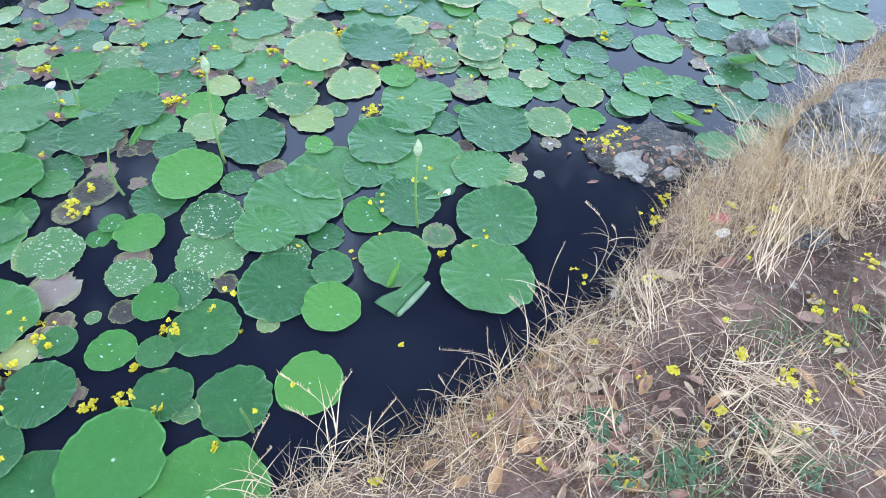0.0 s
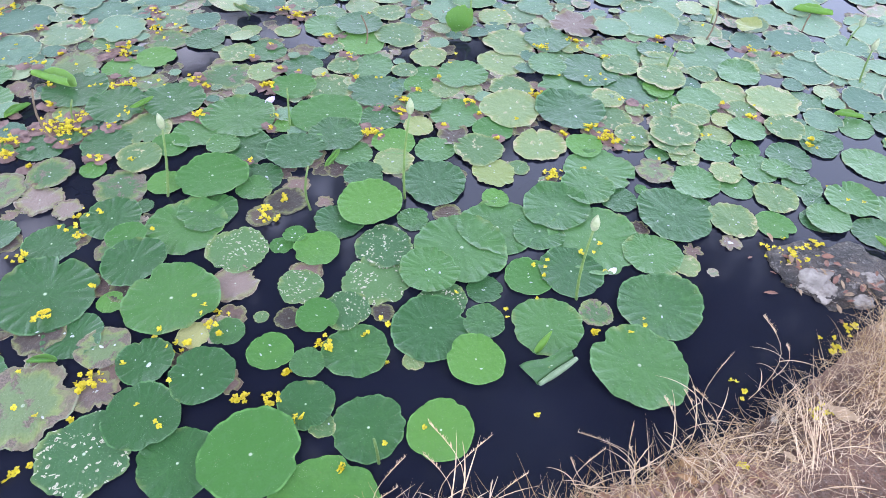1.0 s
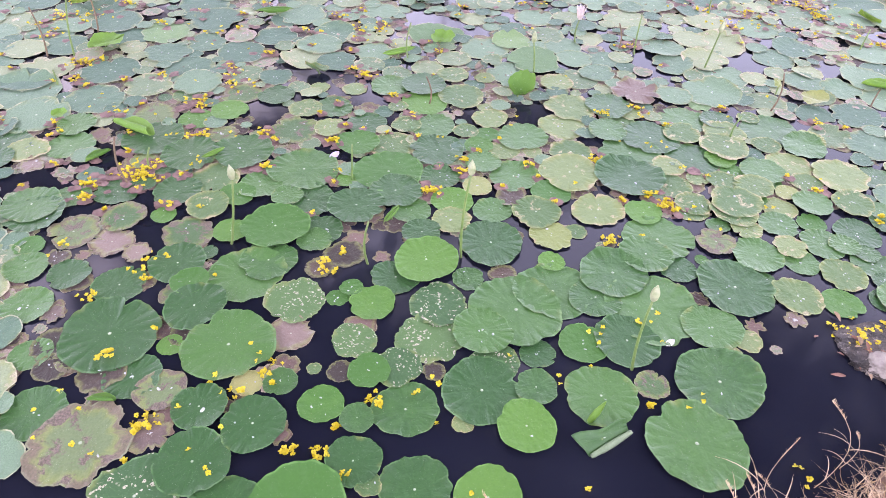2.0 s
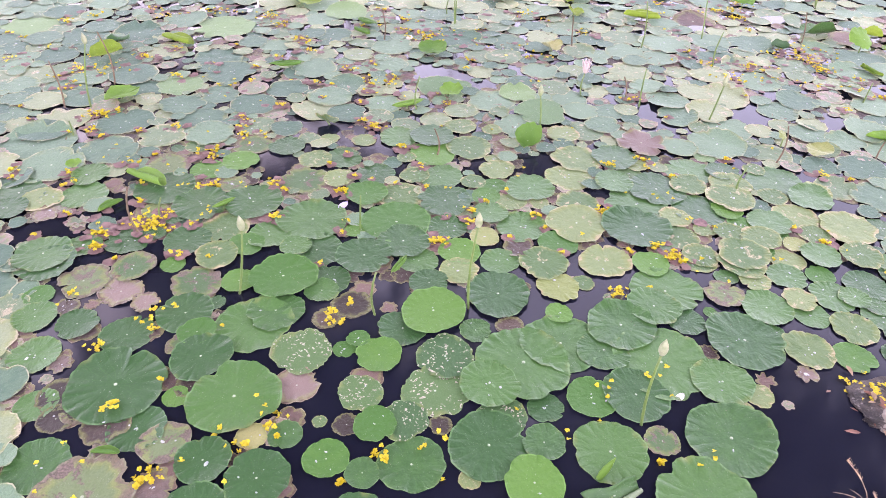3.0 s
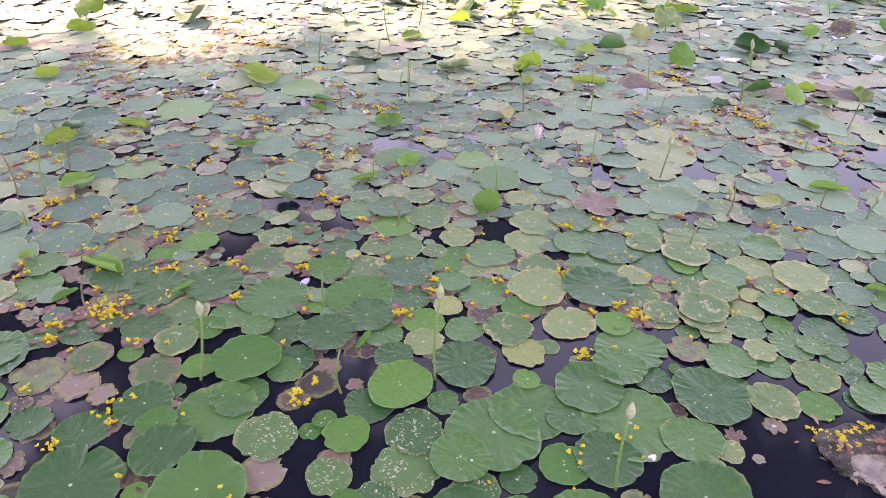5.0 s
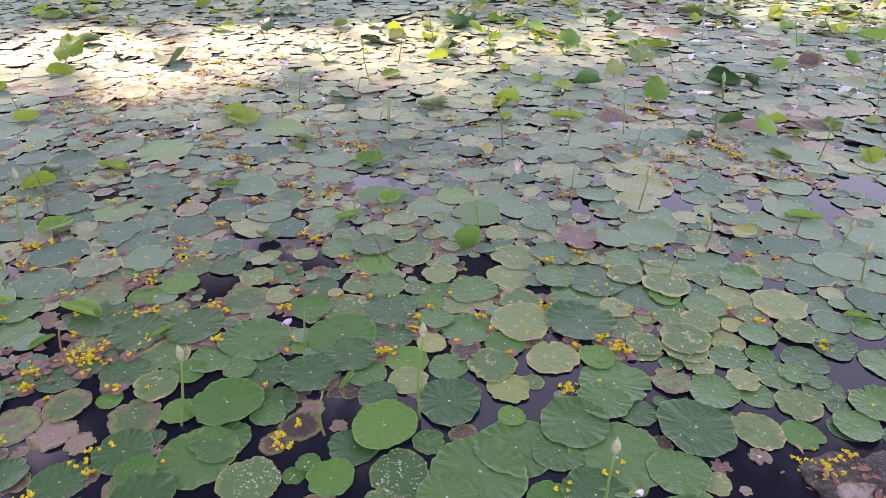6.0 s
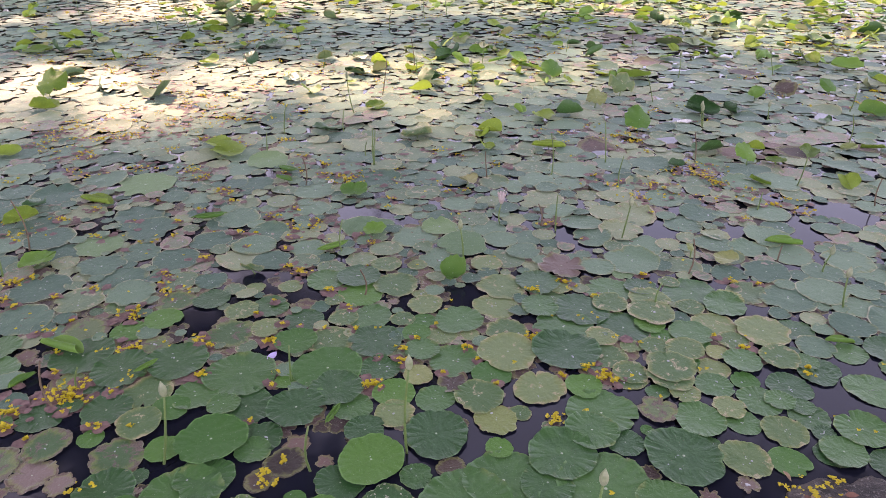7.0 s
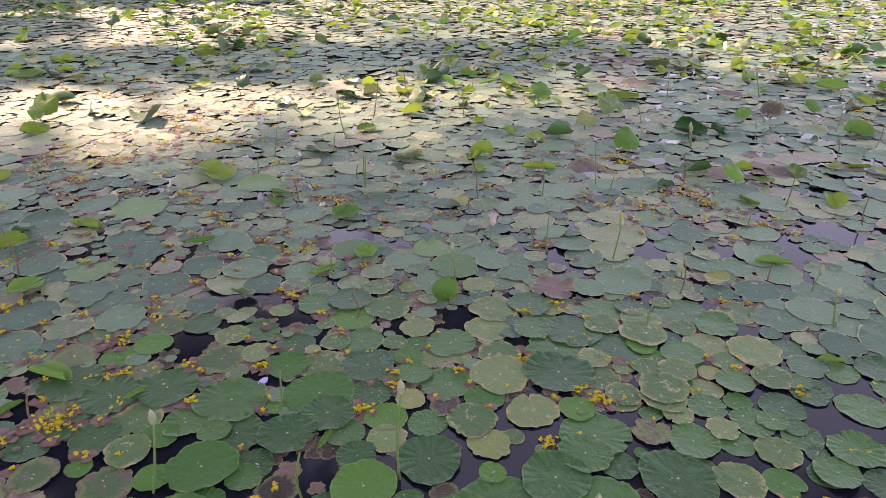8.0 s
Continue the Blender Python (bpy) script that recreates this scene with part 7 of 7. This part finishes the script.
tagged(new("pebbles", pebble_mesh()), "small brownish pebbles and grit on soil", "pebbles", kind="stuff")


def weed(x, y, n, spread):
    root = new("weed_plant")
    root.location = (x, y, bank_height(x, y))
    tagged(root, "low green weed with small leaves in dry straw", "weed", "green weeds on the bank")
    heap = Heap()
    for k in range(n):
        a, d = grass_rng.uniform(0, 6.28), spread * math.sqrt(grass_rng.random())
        cx, cy, cz = d * math.cos(a), d * math.sin(a), grass_rng.uniform(0.006, 0.035)
        r, t = grass_rng.uniform(0.006, 0.013), grass_rng.uniform(0, 6.28)
        vv = []
        for px, py, pz in ((-1, 0, 0), (-0.3, 0.55, 0.12), (0.4, 0.45, 0.15), (1, 0, -0.1), (0.4, -0.45, 0.15), (-0.3, -0.55, 0.12), (0, 0, 0)):
            vv.append((cx + r * (px * math.cos(t) - py * math.sin(t)), cy + r * (px * math.sin(t) + py * math.cos(t)), cz + r * pz))
        heap.add(vv, [(0, 1, 6), (1, 2, 6), (2, 3, 6), (3, 4, 6), (4, 5, 6), (5, 0, 6)])
    part("foliage", heap.mesh("foliage", [WEED]), root)
    return root


weed(0.625, 0.717, 60, 0.05)
weed(0.642, 0.594, 50, 0.05)
weed(0.786, 0.587, 60, 0.05)
weed(0.858, 0.605, 40, 0.04)
weed(1.028, 0.680, 24, 0.03)
weed(1.114, 0.554, 30, 0.04)


# ---- unseen trees, added to shade the pond and darken its reflections ----
def tree(x, y, h, crown, seed, n=2600, lean=(0.0, 0.0)):
    rng = random.Random(seed)
    root = new("tree")
    root.location = (x, y, 0.15)
    tagged(root, "unseen tree with spreading green crown, added to shade and darken the pond", "tree", "shade trees on the bank")
    heap = Heap()
    top = h - crown * 0.35
    lx, ly = lean
    v, f = tube([(0, 0, -0.4), (0.05 + 0.15 * lx, 0.15 * ly, top * 0.3), (0.5 * lx - 0.05, 0.5 * ly + 0.1, top * 0.6), (lx, ly, top)], [0.10, 0.08, 0.06, 0.03], 10)
    heap.add(v, f)
    for k in range(9):
        a, e = 2 * math.pi * k / 9 + rng.uniform(-0.3, 0.3), rng.uniform(0.55, 0.85)
        s = top * rng.uniform(0.5, 0.8)
        bx, by = lx * 0.8, ly * 0.8
        v, f = tube([(bx, by, s), (bx + crown * 0.4 * math.cos(a), by + crown * 0.4 * math.sin(a), s + 0.4 * (h - s)), (bx + crown * e * math.cos(a), by + crown * e * math.sin(a), s + 0.6 * (h - s))], [0.04, 0.025, 0.015], 6)
        heap.add(v, f)
    part("trunk", heap.mesh("trunk", [BARK]), root)
    leaves = Heap()
    for k in range(n):
        a, q = rng.uniform(0, 6.28), math.sqrt(rng.random())
        q *= 0.75 + 0.3 * noise.noise((math.cos(a) * 2, math.sin(a) * 2, seed))
        px, py = crown * q * math.cos(a), crown * q * math.sin(a)
        pz = h + crown * 0.35 * (1 - q * q) * rng.uniform(-0.9, 1.0) + 0.3 * rng.gauss(0, 1)
        s = rng.uniform(0.16, 0.34)
        u = Vector((rng.gauss(0, 1), rng.gauss(0, 1), rng.gauss(0, 0.5))).normalized()
        w = u.orthogonal().normalized() * 0.55
        c = Vector((px + lx, py + ly, pz))
        leaves.add([c - u * s, c + w * s * 0.9, c + u * s, c - w * s * 0.9], [(0, 1, 2, 3)])
    part("crown", leaves.mesh("crown", [CANOPY], False), root)
    return root


# tall crowns added out of view; their shadows cover the near pond
tree(-16.6, 19.0, 15.7, 5.8, 1, 6200)
tree(-12.4, 22.2, 15.5, 5.6, 2, 6200)
tree(-7.6, 24.6, 16.0, 5.4, 3, 6200)
tree(-21.3, 18.0, 15.5, 5.6, 4, 6200)
tree(-25.0, 12.6, 15.6, 5.6, 5, 6200)
tree(-4.0, 28.2, 16.6, 5.4, 6, 6200)
# small added crowns that cast the shade bands further out
tree(-14.4, 20.2, 9.2, 1.7, 11, 600)
tree(-12.2, 20.9, 9.4, 1.6, 12, 700)
tree(-10.9, 22.3, 10.2, 1.3, 13, 500)
tree(-17.6, 18.4, 8.6, 1.9, 14, 620)
tree(-19.2, 16.9, 8.2, 1.9, 15, 620)
tree(-20.8, 22.3, 9.0, 1.9, 16, 700)
tree(-16.2, 19.2, 9.0, 1.5, 17, 420)
# overhanging crowns added out of view, to mirror dark in the near water
tree(6.6, 4.0, 7.2, 4.4, 21, 5600, (-3.6, 2.6))
tree(-4.7, -2.5, 5.2, 4.6, 22, 4600, (1.4, 5.5))


def bank_shrubs():
    """Unseen undergrowth below the tree crowns, added so far water mirrors dark instead of sky."""
    rng = random.Random(41)
    heap = Heap()
    for k in range(15000):
        u = rng.uniform(-34, 34)
        top = 4.2 + 1.6 * noise.noise((u * 0.22, 3.0, 0.0)) + 0.8 * noise.noise((u * 0.8, 9.0, 0.0))
        depth, z = rng.uniform(0.0, 2.2), 0.3 + top * rng.random() ** 0.8
        x, y = 0.8 * u - 0.6 * (24.6 + depth), 0.6 * u + 0.8 * (24.6 + depth)
        a = Vector((rng.gauss(0, 1), rng.gauss(0, 1), rng.gauss(0, 0.8))).normalized()
        b = a.orthogonal().normalized() * 0.6
        q, c = rng.uniform(0.18, 0.42), Vector((x, y, z))
        heap.add([c - a * q, c + b * q, c + a * q, c - b * q], [(0, 1, 2, 3)])
    return heap.mesh("bank_shrubs", [CANOPY], False)


tagged(new("bank_shrubs", bank_shrubs()), "unseen dark green shrubs, added along the far bank to darken far reflections", "shrubs", kind="stuff")
